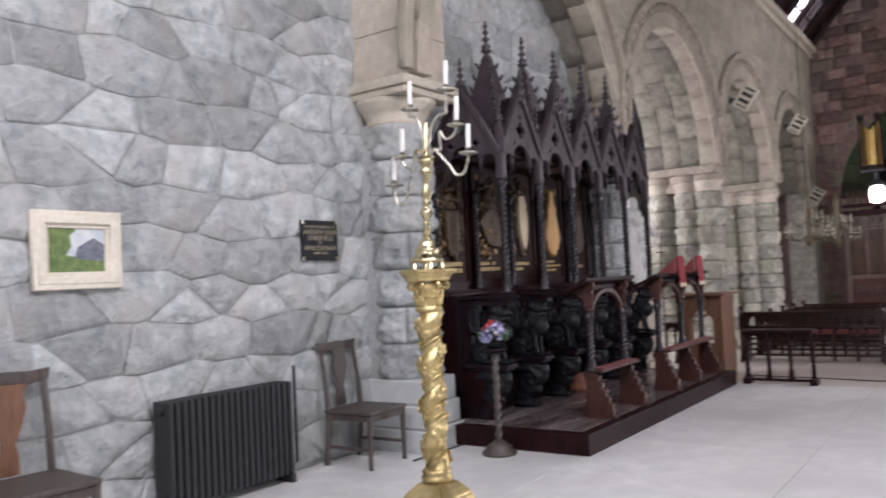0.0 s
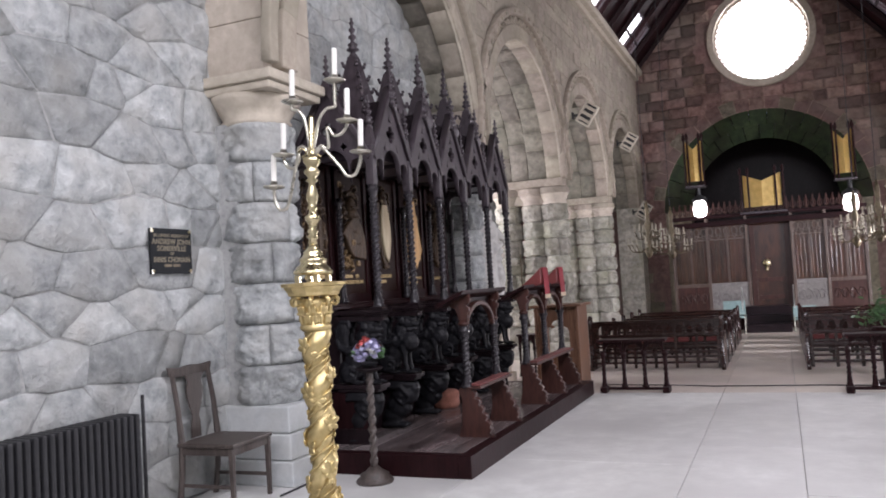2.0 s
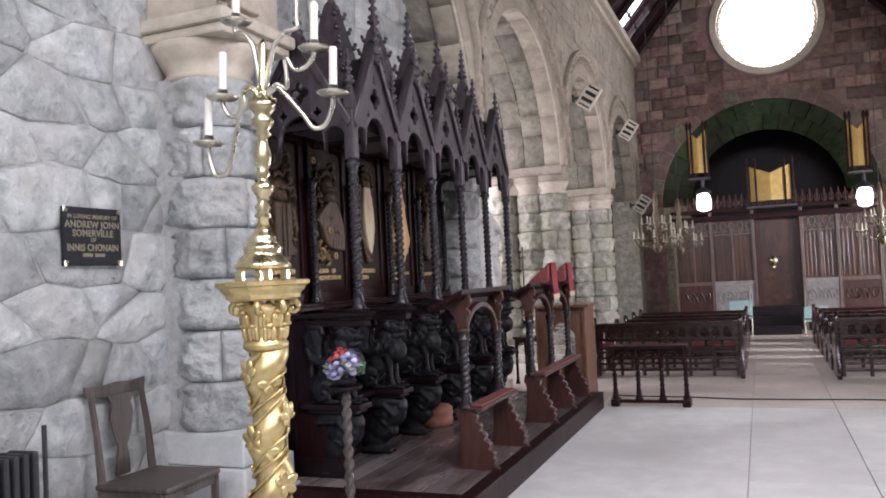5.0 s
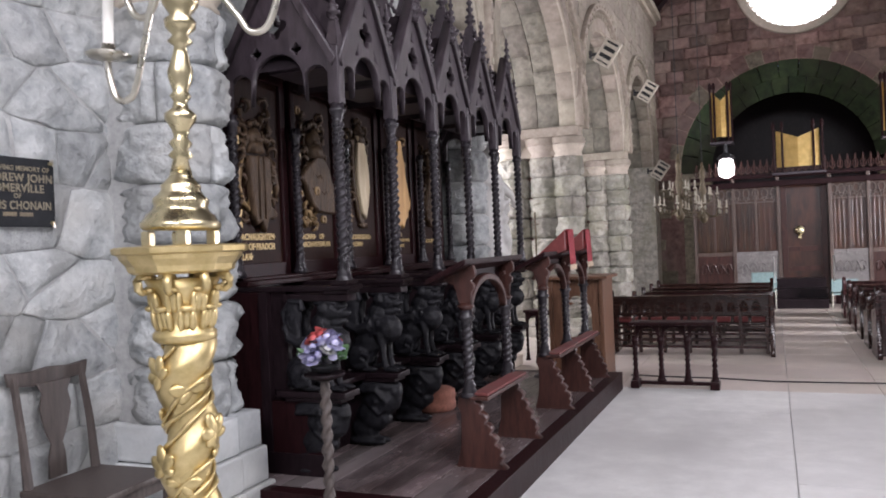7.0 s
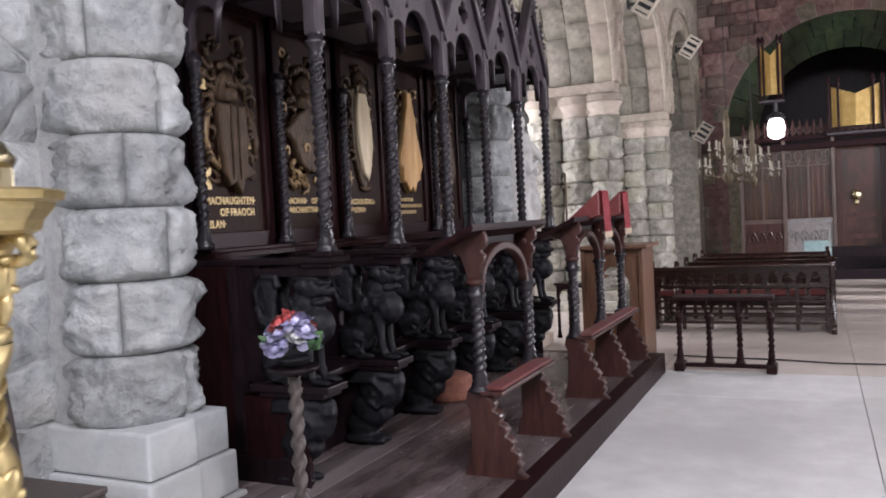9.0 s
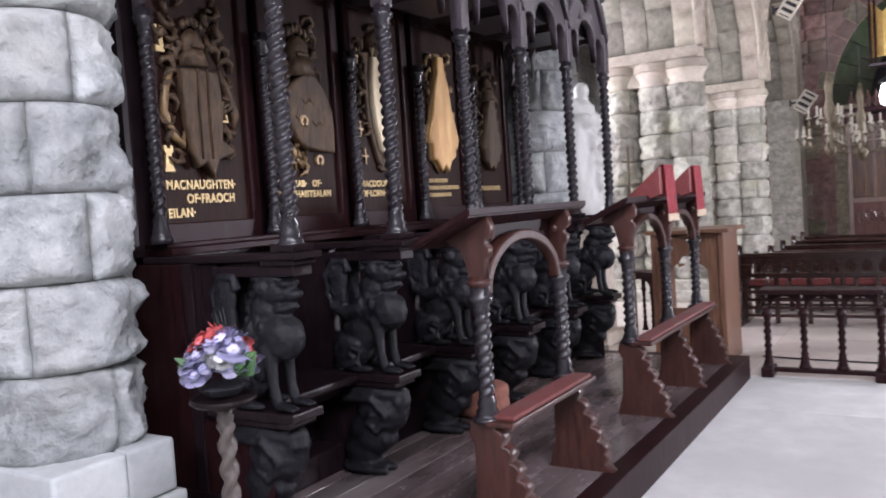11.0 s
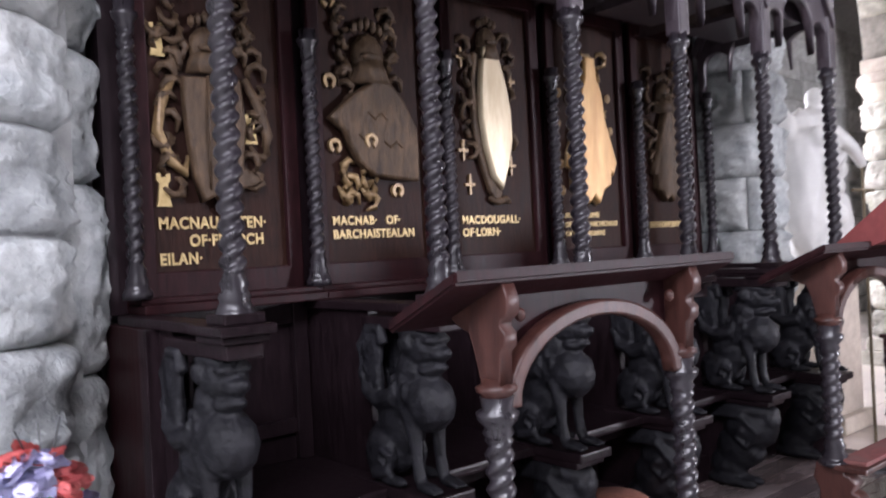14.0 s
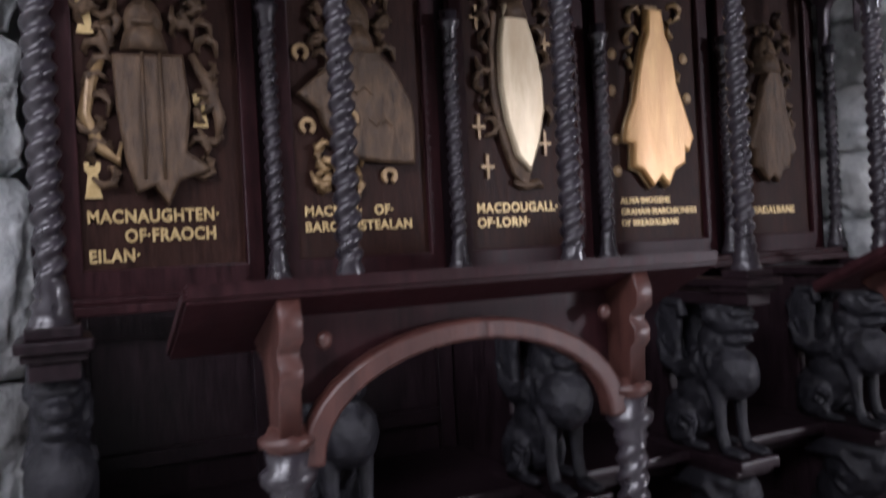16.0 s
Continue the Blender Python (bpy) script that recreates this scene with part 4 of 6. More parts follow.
# canopy
def trefoil(w, z0, top):
    """The cusped head of a bay, from its left foot over the top to its right foot."""
    h = w / 2
    left = [(-h, z0)]
    left += arc(-h + 0.085, z0 + 0.085, 0.085, 180, 60, 5)
    left += [(-h * 0.52, z0 + 0.135)]
    left += arc(0, top - h * 0.52, h * 0.52, 180, 90, 7)
    return left + [(-x, z) for x, z in left[::-1][1:]]


def quatrefoil(x, z, r):
    out = []
    for k in range(4):
        a = 90 * k
        out += arc(x + r * 0.6 * math.cos(radians(a)), z + r * 0.6 * math.sin(radians(a)), r * 0.5, a - 100, a + 100, 6)
    return out


def gable_board(w, z0, eave, apex):
    h = w / 2
    return [(-h, z0 - 0.08), (-h, eave), (0, apex), (h, eave), (h, z0 - 0.08), (h - 0.03, z0)] + trefoil(w - 0.06, z0, z0 + 0.26)[::-1] + [(-h + 0.03, z0)]


def turned_pinnacle(h, s=1.0):
    prof = [(0.022, 0), (0.022, 0.018), (0.032, 0.022), (0.032, 0.036), (0.020, 0.042), (0.020, 0.062), (0.044, 0.074), (0.046, 0.088), (0.024, 0.10), (0.038, 0.116), (0.038, 0.128), (0.015, 0.146), (0.014, 0.166), (0.030, 0.182), (0.030, 0.196), (0.012, 0.212), (0.012, 0.228), (0.025, 0.244), (0.025, 0.258), (0.010, 0.272), (0.010, 0.288), (0.019, 0.304), (0.019, 0.316), (0.008, 0.328), (0.012, 0.344), (0.010, 0.352), (0.002, 0.36)]
    return to_mesh(lathe([(r * s, z * h / 0.36) for r, z in prof], 10), True)


PINN_S, PINN_M, PINN_L = turned_pinnacle(0.28, 0.85), turned_pinnacle(0.33, 1.0), turned_pinnacle(0.36, 1.15)
Z0 = 2.24
loop = gable_board(S, Z0, 2.40, 2.93)
holes = [quatrefoil(0, Z0 + 0.385, 0.072), [(-0.148, Z0 + 0.235), (-0.095, Z0 + 0.25), (-0.085, Z0 + 0.345)], [(0.148, Z0 + 0.235), (0.085, Z0 + 0.345), (0.095, Z0 + 0.25)], [(-0.032, Z0 + 0.485), (0.032, Z0 + 0.485), (0, Z0 + 0.585)]]
GABLE = cut_sheet([loop] + holes, 0.045, facing_x(0), 0.006)
coping = [(-S / 2, 2.40), (0, 2.96), (S / 2, 2.40), (S / 2 + 0.02, 2.43), (0, 3.02), (-S / 2 - 0.02, 2.43)]
COPING = cut_sheet([coping], 0.075, facing_x(0), 0.008)
for me in (GABLE, COPING):
    me.materials.append(OAK_GREY)
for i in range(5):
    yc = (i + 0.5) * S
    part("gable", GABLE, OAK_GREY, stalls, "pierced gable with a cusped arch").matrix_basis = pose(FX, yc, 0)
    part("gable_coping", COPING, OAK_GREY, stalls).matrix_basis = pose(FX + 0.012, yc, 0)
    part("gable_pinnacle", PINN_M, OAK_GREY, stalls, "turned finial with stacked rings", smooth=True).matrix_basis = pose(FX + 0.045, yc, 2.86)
    # steep roof behind the gable and its spire
    bm = bmesh.new()
    a = [bm.verts.new(p) for p in ((FX - 0.06, yc - S / 2, 2.41), (FX - 0.06, yc + S / 2, 2.41), (FX - 0.06, yc, 2.92), (0.62, yc, 2.92))]
    e = [bm.verts.new(p) for p in ((0.30, yc - S / 2, 2.41), (0.30, yc + S / 2, 2.41))]
    bm.faces.new((a[0], a[2], a[3], e[0]))
    bm.faces.new((a[1], e[1], a[3], a[2]))
    bmesh.ops.solidify(bm, geom=list(bm.faces), thickness=0.02)
    part("gable_roof", bm, OAK_GREY, stalls)
    sp = lathe([(0.31, 2.42), (0.29, 2.55), (0.05, 3.33)], 4, (0.68, yc, 0), square=True)
    part("spire", sp, OAK_GREY, stalls)
    for q in range(4):
        an = radians(45 + 90 * q)
        for k in range(7):
            t = (k + 0.5) / 7.2
            rr = 0.30 - 0.24 * t
            cr = ball((0.68 + rr * math.cos(an), yc + rr * math.sin(an), 2.56 + 0.76 * t), (0.022, 0.022, 0.020), None, 1)
            ball((0.68 + (rr + 0.014) * math.cos(an), yc + (rr + 0.014) * math.sin(an), 2.585 + 0.76 * t), (0.016, 0.016, 0.018), cr, 1)
            part("crocket", cr, OAK_GREY, stalls, smooth=True)
    part("finial", PINN_L, OAK_GREY, stalls, smooth=True).matrix_basis = pose(0.68, yc, 3.31)
for i in range(6):
    post = part("canopy_post", boxes((FX - 0.035, i * S - 0.035, 2.18, FX + 0.035, i * S + 0.035, 2.50), bev=0.008), OAK_GREY, stalls)
    lathe_b = lathe([(0.052, 2.5), (0.03, 2.62), (0.022, 2.66)], 4, (FX, i * S, 0), square=True)
    part("post_cap", lathe_b, OAK_GREY, stalls)
    part("post_pinnacle", PINN_S, OAK_GREY, stalls, smooth=True).matrix_basis = pose(FX, i * S, 2.62)
W2 = FX - 0.24
loop2 = gable_board(W2, Z0, 2.40, 2.98)
END_GABLE = cut_sheet([loop2] + [quatrefoil(0, Z0 + 0.41, 0.07), quatrefoil(-0.13, Z0 + 0.27, 0.035), quatrefoil(0.13, Z0 + 0.27, 0.035)], 0.045, facing_y(0), 0.006)
cop2 = [(-W2 / 2, 2.40), (0, 2.99), (W2 / 2, 2.40), (W2 / 2 + 0.02, 2.43), (0, 3.06), (-W2 / 2 - 0.02, 2.43)]
END_COPING = cut_sheet([cop2], 0.085, facing_y(0), 0.008)
for yy in (0.0, 5 * S):
    part("end_gable", END_GABLE, OAK_GREY, stalls).matrix_basis = pose((FX + 0.24) / 2, yy, 0)
    part("end_coping", END_COPING, OAK_GREY, stalls).matrix_basis = pose((FX + 0.24) / 2, yy - 0.01, 0)
    part("gable_pinnacle", PINN_M, OAK_GREY, stalls, smooth=True).matrix_basis = pose((FX + 0.24) / 2, yy, 2.95)
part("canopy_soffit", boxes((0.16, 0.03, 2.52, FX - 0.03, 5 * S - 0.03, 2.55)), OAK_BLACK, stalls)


# ---- prayer desks in front of the stalls ----
def prayer_desk(name, label, ys, board):
    desk = thing(name, label, "prayer desk")
    X = 1.535
    y0, y1 = ys[0] - board[0], ys[-1] + board[1]
    # sloping book board, low edge towards the stalls
    sl = bmesh.new()
    v = [sl.verts.new(p) for p in ((1.36, y0, 1.175), (1.36, y1, 1.175), (1.60, y1, 1.285), (1.60, y0, 1.285), (1.36, y0, 1.205), (1.36, y1, 1.205), (1.60, y1, 1.315), (1.60, y0, 1.315))]
    for f in ((0, 3, 2, 1), (4, 5, 6, 7), (0, 1, 5, 4), (1, 2, 6, 5), (2, 3, 7, 6), (3, 0, 4, 7)):
        sl.faces.new([v[i] for i in f])
    bmesh.ops.bevel(sl, geom=list(sl.edges), offset=0.006, segments=2, affect="EDGES")
    part("book_board", sl, OAK_DARK, desk)
    post = turned(0.035, 0.485, 0.0285, 0.029, 13, depth=0.17)
    collar = to_mesh(lathe([(0.03, 0), (0.036, 0.006), (0.034, 0.014), (0.046, 0.022), (0.047, 0.032), (0.034, 0.038), (0.03, 0.05)], 18), True)
    for k, y in enumerate(ys):
        part("twisted_post", post, OAK_TURNED, desk).matrix_basis = pose(X, y, 0.545)
        part("collar", collar, OAK_RED, desk).matrix_basis = pose(X, y, 1.02)
        bracket = [(-0.028, 1.06), (0.030, 1.06), (0.034, 1.13), (0.05, 1.145), (0.052, 1.17), (0.036, 1.185), (0.04, 1.20), (0.062, 1.215), (0.064, 1.245), (0.046, 1.29), (-0.13, 1.21), (-0.10, 1.185), (-0.06, 1.17), (-0.045, 1.13)]
        part("upper_post", cut_sheet([bracket], 0.038, facing_y(y, X, 0), 0.003), OAK_RED, desk)
        # standard with a scalloped front edge
        edge = [(-0.075, 0.0), (0.20, 0.0), (0.165, 0.03), (0.185, 0.06)]
        for s in range(5):
            cx, cz = 0.155 - 0.027 * s, 0.085 + 0.058 * s
            edge += [(cx + 0.012, cz - 0.01), (cx + 0.026, cz + 0.014), (cx + 0.008, cz + 0.036), (cx - 0.008, cz + 0.04)]
        edge += [(0.035, 0.385), (-0.05, 0.385), (-0.06, 0.34), (-0.04, 0.30), (-0.045, 0.12)]
        part("standard", cut_sheet([edge], 0.062, facing_y(y, X, PLAT), 0.006), OAK_RED, desk)
    for a, b in zip(ys, ys[1:]):
        w = b - a - 0.06
        h = w / 2
        ring = [(t, math.cos(radians(t)), math.sin(radians(t))) for t in range(0, 181, 9)]
        apron = [(-h, 1.10), (-h, 1.275), (h, 1.275), (h, 1.10)] + [((h - 0.01) * c, 1.02 + 0.17 * q) for t, c, q in ring if 24 < t < 156]
        part("apron", cut_sheet([apron], 0.016, facing_x(X - 0.03, (a + b) / 2, 0), 0.003), OAK_DARK, desk)
        rim = [((h + 0.004) * c, 1.005 + 0.205 * q) for t, c, q in ring] + [((h - 0.022) * c, 1.005 + 0.18 * q) for t, c, q in ring[::-1]]
        part("arched_brace", cut_sheet([rim], 0.045, facing_x(X, (a + b) / 2, 0), 0.007), OAK_RED, desk)
        for sg in (-1, 1):
            part("spandrel_bud", ball((X + 0.02, (a + b) / 2 + sg * (h - 0.035), 1.205), (0.012, 0.014, 0.016)), OAK_RED, desk, smooth=True)
    k0, k1 = ys[0] - 0.02, ys[-1] + 0.02
    part("ledge_board", boxes((X + 0.012, k0 - 0.03, 0.535, X + 0.125, k1 + 0.03, 0.556), bev=0.006), OAK_RED, desk)
    part("ledge_pad", boxes((X + 0.022, k0, 0.556, X + 0.115, k1, 0.572), bev=0.005), RED_PAD, desk, "worn red padded strip")
    return desk


prayer_desk("prayer_desk", "red-brown oak prayer desk with twisted posts and arched brace", (0.337, 1.037), (0.16, 0.20))
prayer_desk("prayer_desk", "longer red-brown oak prayer desk with crimson bookmarks over it", (1.93, 2.62, 3.30), (0.14, 0.12))

# hassock
hs = lathe([(0.13, 0), (0.15, 0.02), (0.152, 0.06), (0.146, 0.085), (0.152, 0.11), (0.148, 0.15), (0.12, 0.168), (0.03, 0.172)], 20)
tagged(part("hassock", hs, HASSOCK, None, smooth=True), "round worn brown hassock on the stall platform", "hassock").matrix_basis = pose(0.74, 1.70, PLAT)

# ---- chancel pilaster ----
r2 = random.Random(11)
stone_shaft("column_chancel", "half-round shaft of rough grey granite blocks", 0.26, -0.472, 0.235, 0.55, 2.66, 0.30, r2, GRANITE, -150, 110)
plinth = thing("plinth_chancel", "stepped pale stone plinth of the granite shaft", "plinth", kind="structure")
for (x1, ya, yb, z0, z1) in ((0.62, -0.78, -0.20, 0.0, 0.18), (0.60, -0.76, -0.235, 0.185, 0.37), (0.584, -0.74, -0.264, 0.375, 0.566)):
    part("block", boxes((0.0, ya, z0, x1, -0.47, z1), bev=0.014), PLINTH, plinth)
    part("block", boxes((0.0, -0.465, z0, x1 - 0.01, yb, z1), bev=0.014), PLINTH, plinth)
part("backing", boxes((0.0, -0.70, 0.0, 0.22, -0.16, 2.66)), MORTAR, plinth)
rj = random.Random(17)
jamb = thing("jamb_chancel", "narrow rough granite jamb stones behind the shaft", "jamb", kind="structure")
for z0, z1, rr in ((0.57, 1.02, 0.10), (1.025, 1.62, 0.115), (1.625, 2.05, 0.095), (2.055, 2.62, 0.11)):
    part("stone", drum_stone(0.09, -0.19, rr, -100, 80, z0, z1, rj), GRANITE, jamb, smooth=True)
corbel = thing("capital_chancel", "moulded sandstone capital and springer with a carved rosette", "capital", kind="structure")
part("capital", lathe([(0.25, 2.64), (0.27, 2.67), (0.25, 2.70), (0.29, 2.76), (0.34, 2.82), (0.35, 2.86)], 24, (0.24, -0.47, 0)), SANDSTONE, corbel, smooth=True)
part("abacus", boxes((-0.1, -0.80, 2.86, 0.60, -0.10, 2.92), (-0.1, -0.83, 2.92, 0.63, -0.07, 3.0), bev=0.02), SANDSTONE, corbel)
part("springer", boxes((-0.1, -0.74, 3.0, 0.52, -0.10, 3.40), (-0.1, -0.74, 3.403, 0.52, -0.10, 3.80), (-0.1, -0.74, 3.803, 0.52, -0.10, 4.4), (-0.1, -0.74, 4.403, 0.52, -0.12, 6.4), bev=0.012), SANDSTONE, corbel)
pet = bmesh.new()
for k in range(6):
    a = radians(60 * k)
    ball((0.525, -0.42 + 0.085 * math.cos(a), 3.62 + 0.085 * math.sin(a)), (0.03, 0.05, 0.05), pet)
ball((0.535, -0.42, 3.62), (0.035, 0.035, 0.035), pet)
part("rosette", pet, SANDSTONE, corbel, smooth=True)

# ---- nave piers ----
for i, y in enumerate(PIERS):
    r3 = random.Random(40 + i)
    if i:
        for cx in (0.40, 0.04, -0.42):
            stone_shaft("column_nave", "rough granite block pier shaft of the arcade", cx, y, 0.185, 0.25, 2.62, 0.31, r3, GRANITE_DARK, -180, 180)
    else:
        stone_shaft("column_stall_end", "rounded rough granite shaft beside the stalls", 0.26, 3.62, 0.24, 0.45, 2.62, 0.31, r3, GRANITE, -180, 180)
    cap = thing("capital_nave", "moulded sandstone capital of the arcade", "capital", kind="structure")
    for cx in (0.40, 0.04, -0.42) if i else (0.26,):
        part("bell", lathe([(0.19, 2.60), (0.22, 2.63), (0.20, 2.65), (0.23, 2.73), (0.26, 2.78)], 20, (cx, y, 0)), SANDSTONE, cap, smooth=True)
        part("abacus", lathe([(0.24, 2.775), (0.268, 2.79), (0.272, 2.82), (0.255, 2.84), (0.265, 2.86), (0.225, 2.90)], 28, (cx, y, 0)), ARCADE, cap, smooth=True)
    part("stilt", boxes((-0.6, y - 0.17, 2.90, NAVE_X, y + 0.17, SPRING - 0.002), bev=0.02), ARCADE, cap)
    part("core", boxes((-0.55, y - 0.14, 2.62, NAVE_X - 0.12, y + 0.14, 2.90)), ARCADE, cap)
    base = thing("plinth_nave", "stone plinth of the arcade pier", "plinth", kind="structure")
    part("block", boxes((-0.68, y - 0.28, 0, NAVE_X + 0.06, y + 0.28, 0.14), (-0.64, y - 0.24, 0.14, NAVE_X + 0.02, y + 0.24, 0.27), bev=0.015), GRANITE_DARK, base)
part("respond", boxes((0.0, 15.52, 0, NAVE_X, FAR, SPRING - 0.004)), GRANITE_DARK, arcade)


# ---- pews ----
def pew(x0, x1):
    ob = thing("pew", "dark brown oak church pew with open rails", "pew", "pews in the nave")
    part("seat", boxes((x0 + 0.03, 0.02, 0.42, x1 - 0.03, 0.40, 0.45), bev=0.005), OAK_PEW, ob)
    holes, n_hole = [], 12
    for k in range(n_hole):
        c, h = x0 + 0.09 + (x1 - x0 - 0.18) * (k + 0.5) / n_hole, 0.36 * (x1 - x0 - 0.18) / n_hole
        holes.append([(c - h, 0.60), (c + h, 0.60), (c + h, 0.68), (c + h * 0.7, 0.725), (c, 0.765), (c - h * 0.7, 0.725), (c - h, 0.68)])
    part("arcaded_back", cut_sheet([[(x0 + 0.03, 0.56), (x1 - 0.03, 0.56), (x1 - 0.03, 0.80), (x0 + 0.03, 0.80)]] + holes, 0.04, facing_y(-0.01), 0.004), OAK_PEW, ob, "open arcaded back rail")
    part("top_rail", boxes((x0 + 0.02, -0.05, 0.80, x1 - 0.02, 0.03, 0.835), bev=0.006), OAK_PEW, ob)
    for z in (0.10, 0.19, 0.28, 0.37):
        part("low_rail", boxes((x0 + 0.03, -0.02, z, x1 - 0.03, 0.005, z + 0.035), bev=0.004), OAK_PEW, ob)
    n = 6
    for k in range(n + 1):
        x = x0 + 0.05 + (x1 - x0 - 0.1) * k / n
        part("stile", boxes((x - 0.02, -0.028, 0.03, x + 0.02, 0.012, 0.56), bev=0.004), OAK_PEW, ob)
    for x in (x0, x1):
        loop = [(-0.10, 0), (0.46, 0), (0.44, 0.07), (0.40, 0.10), (0.38, 0.42), (0.40, 0.52), (0.34, 0.60), (0.10, 0.62), (0.045, 0.80), (0.05, 0.90), (-0.03, 0.93), (-0.07, 0.86), (-0.05, 0.72), (-0.05, 0.12), (-0.09, 0.08)]
        m = Matrix(((0, 0, 1, x), (1, 0, 0, 0), (0, 1, 0, 0), (0, 0, 0, 1)))
        part("pew_end", cut_sheet([loop], 0.05, m, 0.006), OAK_PEW, ob)
    return ob


first_l = pew(1.30, 3.08)
first_r = pew(4.12, 5.95)
LOW = Matrix.Diagonal((1, 1, 0.83, 1))
for x0, x1, y0 in ((1.30, 3.08, 5.85), (4.12, 5.95, 5.75)):
    for k in range(9):
        x = x0 + 0.14 + (x1 - x0 - 0.28) * k / 8
        hang = part("kneeler", boxes((x - 0.075, 0.03, -0.03, x + 0.075, 0.10, 0.03), bev=0.018), RED_REST)
        tagged(hang, "small red padded kneeler on the pew seat", "kneeler", "kneelers on the pews").matrix_basis = pose(0, y0 + 0.05, 0.404)
first_l.matrix_basis = pose(0, 5.85, 0) @ LOW
first_r.matrix_basis = pose(0, 5.75, 0) @ LOW
for k in range(1, 6):
    copy_thing(first_l, pose(0, 5.85 + 0.86 * k, 0) @ LOW)
    copy_thing(first_r, pose(0, 5.75 + 0.86 * k, 0) @ LOW)


# ---- low rails with twisted balusters in front of the pews ----
def kneeling_rail(x0, x1):
    ob = thing("kneeling_rail", "low dark oak kneeling rail with twisted balusters", "kneeling rail", "rails before the pews")
    part("top_board", boxes((x0 - 0.03, -0.13, 0.585, x1 + 0.03, 0.10, 0.615), bev=0.006), OAK_DARK, ob)
    part("foot_rail", boxes((x0, -0.025, 0.03, x1, 0.025, 0.06), bev=0.005), OAK_DARK, ob)
    n = 3
    col = turned(0.04, 0.42, 0.022, 0.022, 10, seg=8)
    for k in range(n + 1):
        x = x0 + (x1 - x0) * k / n
        part("baluster", col, OAK_DARK, ob).matrix_basis = pose(x, 0, 0.06)
        if k in (0, n):
            part("foot_block", boxes((x - 0.04, -0.09, 0, x + 0.04, 0.09, 0.07), bev=0.012), OAK_DARK, ob)
    for k in range(n):
        a, b = x0 + (x1 - x0) * k / n, x0 + (x1 - x0) * (k + 1) / n
        h = (b - a) / 2 - 0.015
        loop = [(-h, 0.47), (-h, 0.585), (h, 0.585), (h, 0.47)] + [((h - 0.01) * math.cos(radians(t)), 0.47 + 0.09 * math.sin(radians(t))) for t in range(0, 181, 20)]
        part("arch_panel", cut_sheet([loop], 0.03, facing_y(0, (a + b) / 2, 0), 0.003), OAK_DARK, ob)
    return ob


k1 = kneeling_rail(1.90, 2.60)
k1.matrix_basis = pose(0, 3.735, 0)
copy_thing(k1, pose(4.45 - 1.90, 3.70, 0))

# reading desk at the end of the platform
lect = thing("reading_desk", "warm brown oak reading desk with arched openings", "reading desk")
part("top", boxes((0.98, 3.95, 1.0, 1.62, 4.55, 1.03), bev=0.008), OAK_WARM, lect)
part("end_board", boxes((1.53, 4.0, 0, 1.57, 4.5, 1.0), bev=0.005), OAK_WARM, lect)
part("end_board", boxes((1.02, 4.0, 0, 1.06, 4.5, 1.0), bev=0.005), OAK_WARM, lect)
loop = [(1.06, 0.0), (1.53, 0.0), (1.53, 1.0), (1.06, 1.0)]
part("front_board", cut_sheet([loop, [(1.295 + u, v) for u, v in [(0.15, 0.42), (-0.15, 0.42)] + trefoil(0.30, 0.60, 0.84)]], 0.03, facing_y(4.05), 0.004), OAK_WARM, lect)

# crimson cloths over the long prayer desk
for y in (2.30, 2.92):
    cloth = thing("bookmark_cloth", "crimson fringed cloth draped over the prayer desk", "cloth", "cloths on the desk")
    bm = bmesh.new()
    n = 8
    rows = [(1.396, 1.256), (1.48, 1.327), (1.57, 1.402), (1.65, 1.472), (1.668, 1.478), (1.674, 1.468), (1.678, 1.40), (1.683, 1.30), (1.688, 1.20)]
    g = [[bm.verts.new((x + 0.004 * math.sin(k * 1.9), y - 0.09 + 0.18 * k / n, z)) for k in range(n + 1)] for x, z in rows]
    for a, b in zip(g, g[1:]):
        for k in range(n):
            bm.faces.new((a[k], a[k + 1], b[k + 1], b[k]))
    ex = bmesh.ops.solidify(bm, geom=list(bm.faces), thickness=0.006)
    part("drape", bm, RED_CLOTH, cloth, smooth=True)
    fr = boxes(*[(1.686 + 0.004 * math.sin(k), y - 0.09 + 0.18 * k / 16, 1.165, 1.694 + 0.004 * math.sin(k), y - 0.084 + 0.18 * k / 16, 1.205) for k in range(16)])
    part("fringe", fr, FRINGE, cloth)
    stand = thing("book_stand", "dark wooden book rest under the crimson cloth", "book rest")
    bs = bmesh.new()
    v = [bs.verts.new(p) for p in ((1.40, y - 0.14, 1.245), (1.40, y + 0.14, 1.245), (1.66, y + 0.14, 1.465), (1.66, y - 0.14, 1.465), (1.66, y - 0.14, 1.317), (1.66, y + 0.14, 1.317), (1.40, y - 0.14, 1.225), (1.40, y + 0.14, 1.225))]
    for f in ((0, 1, 2, 3), (3, 2, 5, 4), (6, 4, 5, 7), (0, 6, 7, 1), (0, 3, 4, 6), (1, 7, 5, 2)):
        bs.faces.new([v[i] for i in f])
    part("slope", bs, RED_REST, stand)

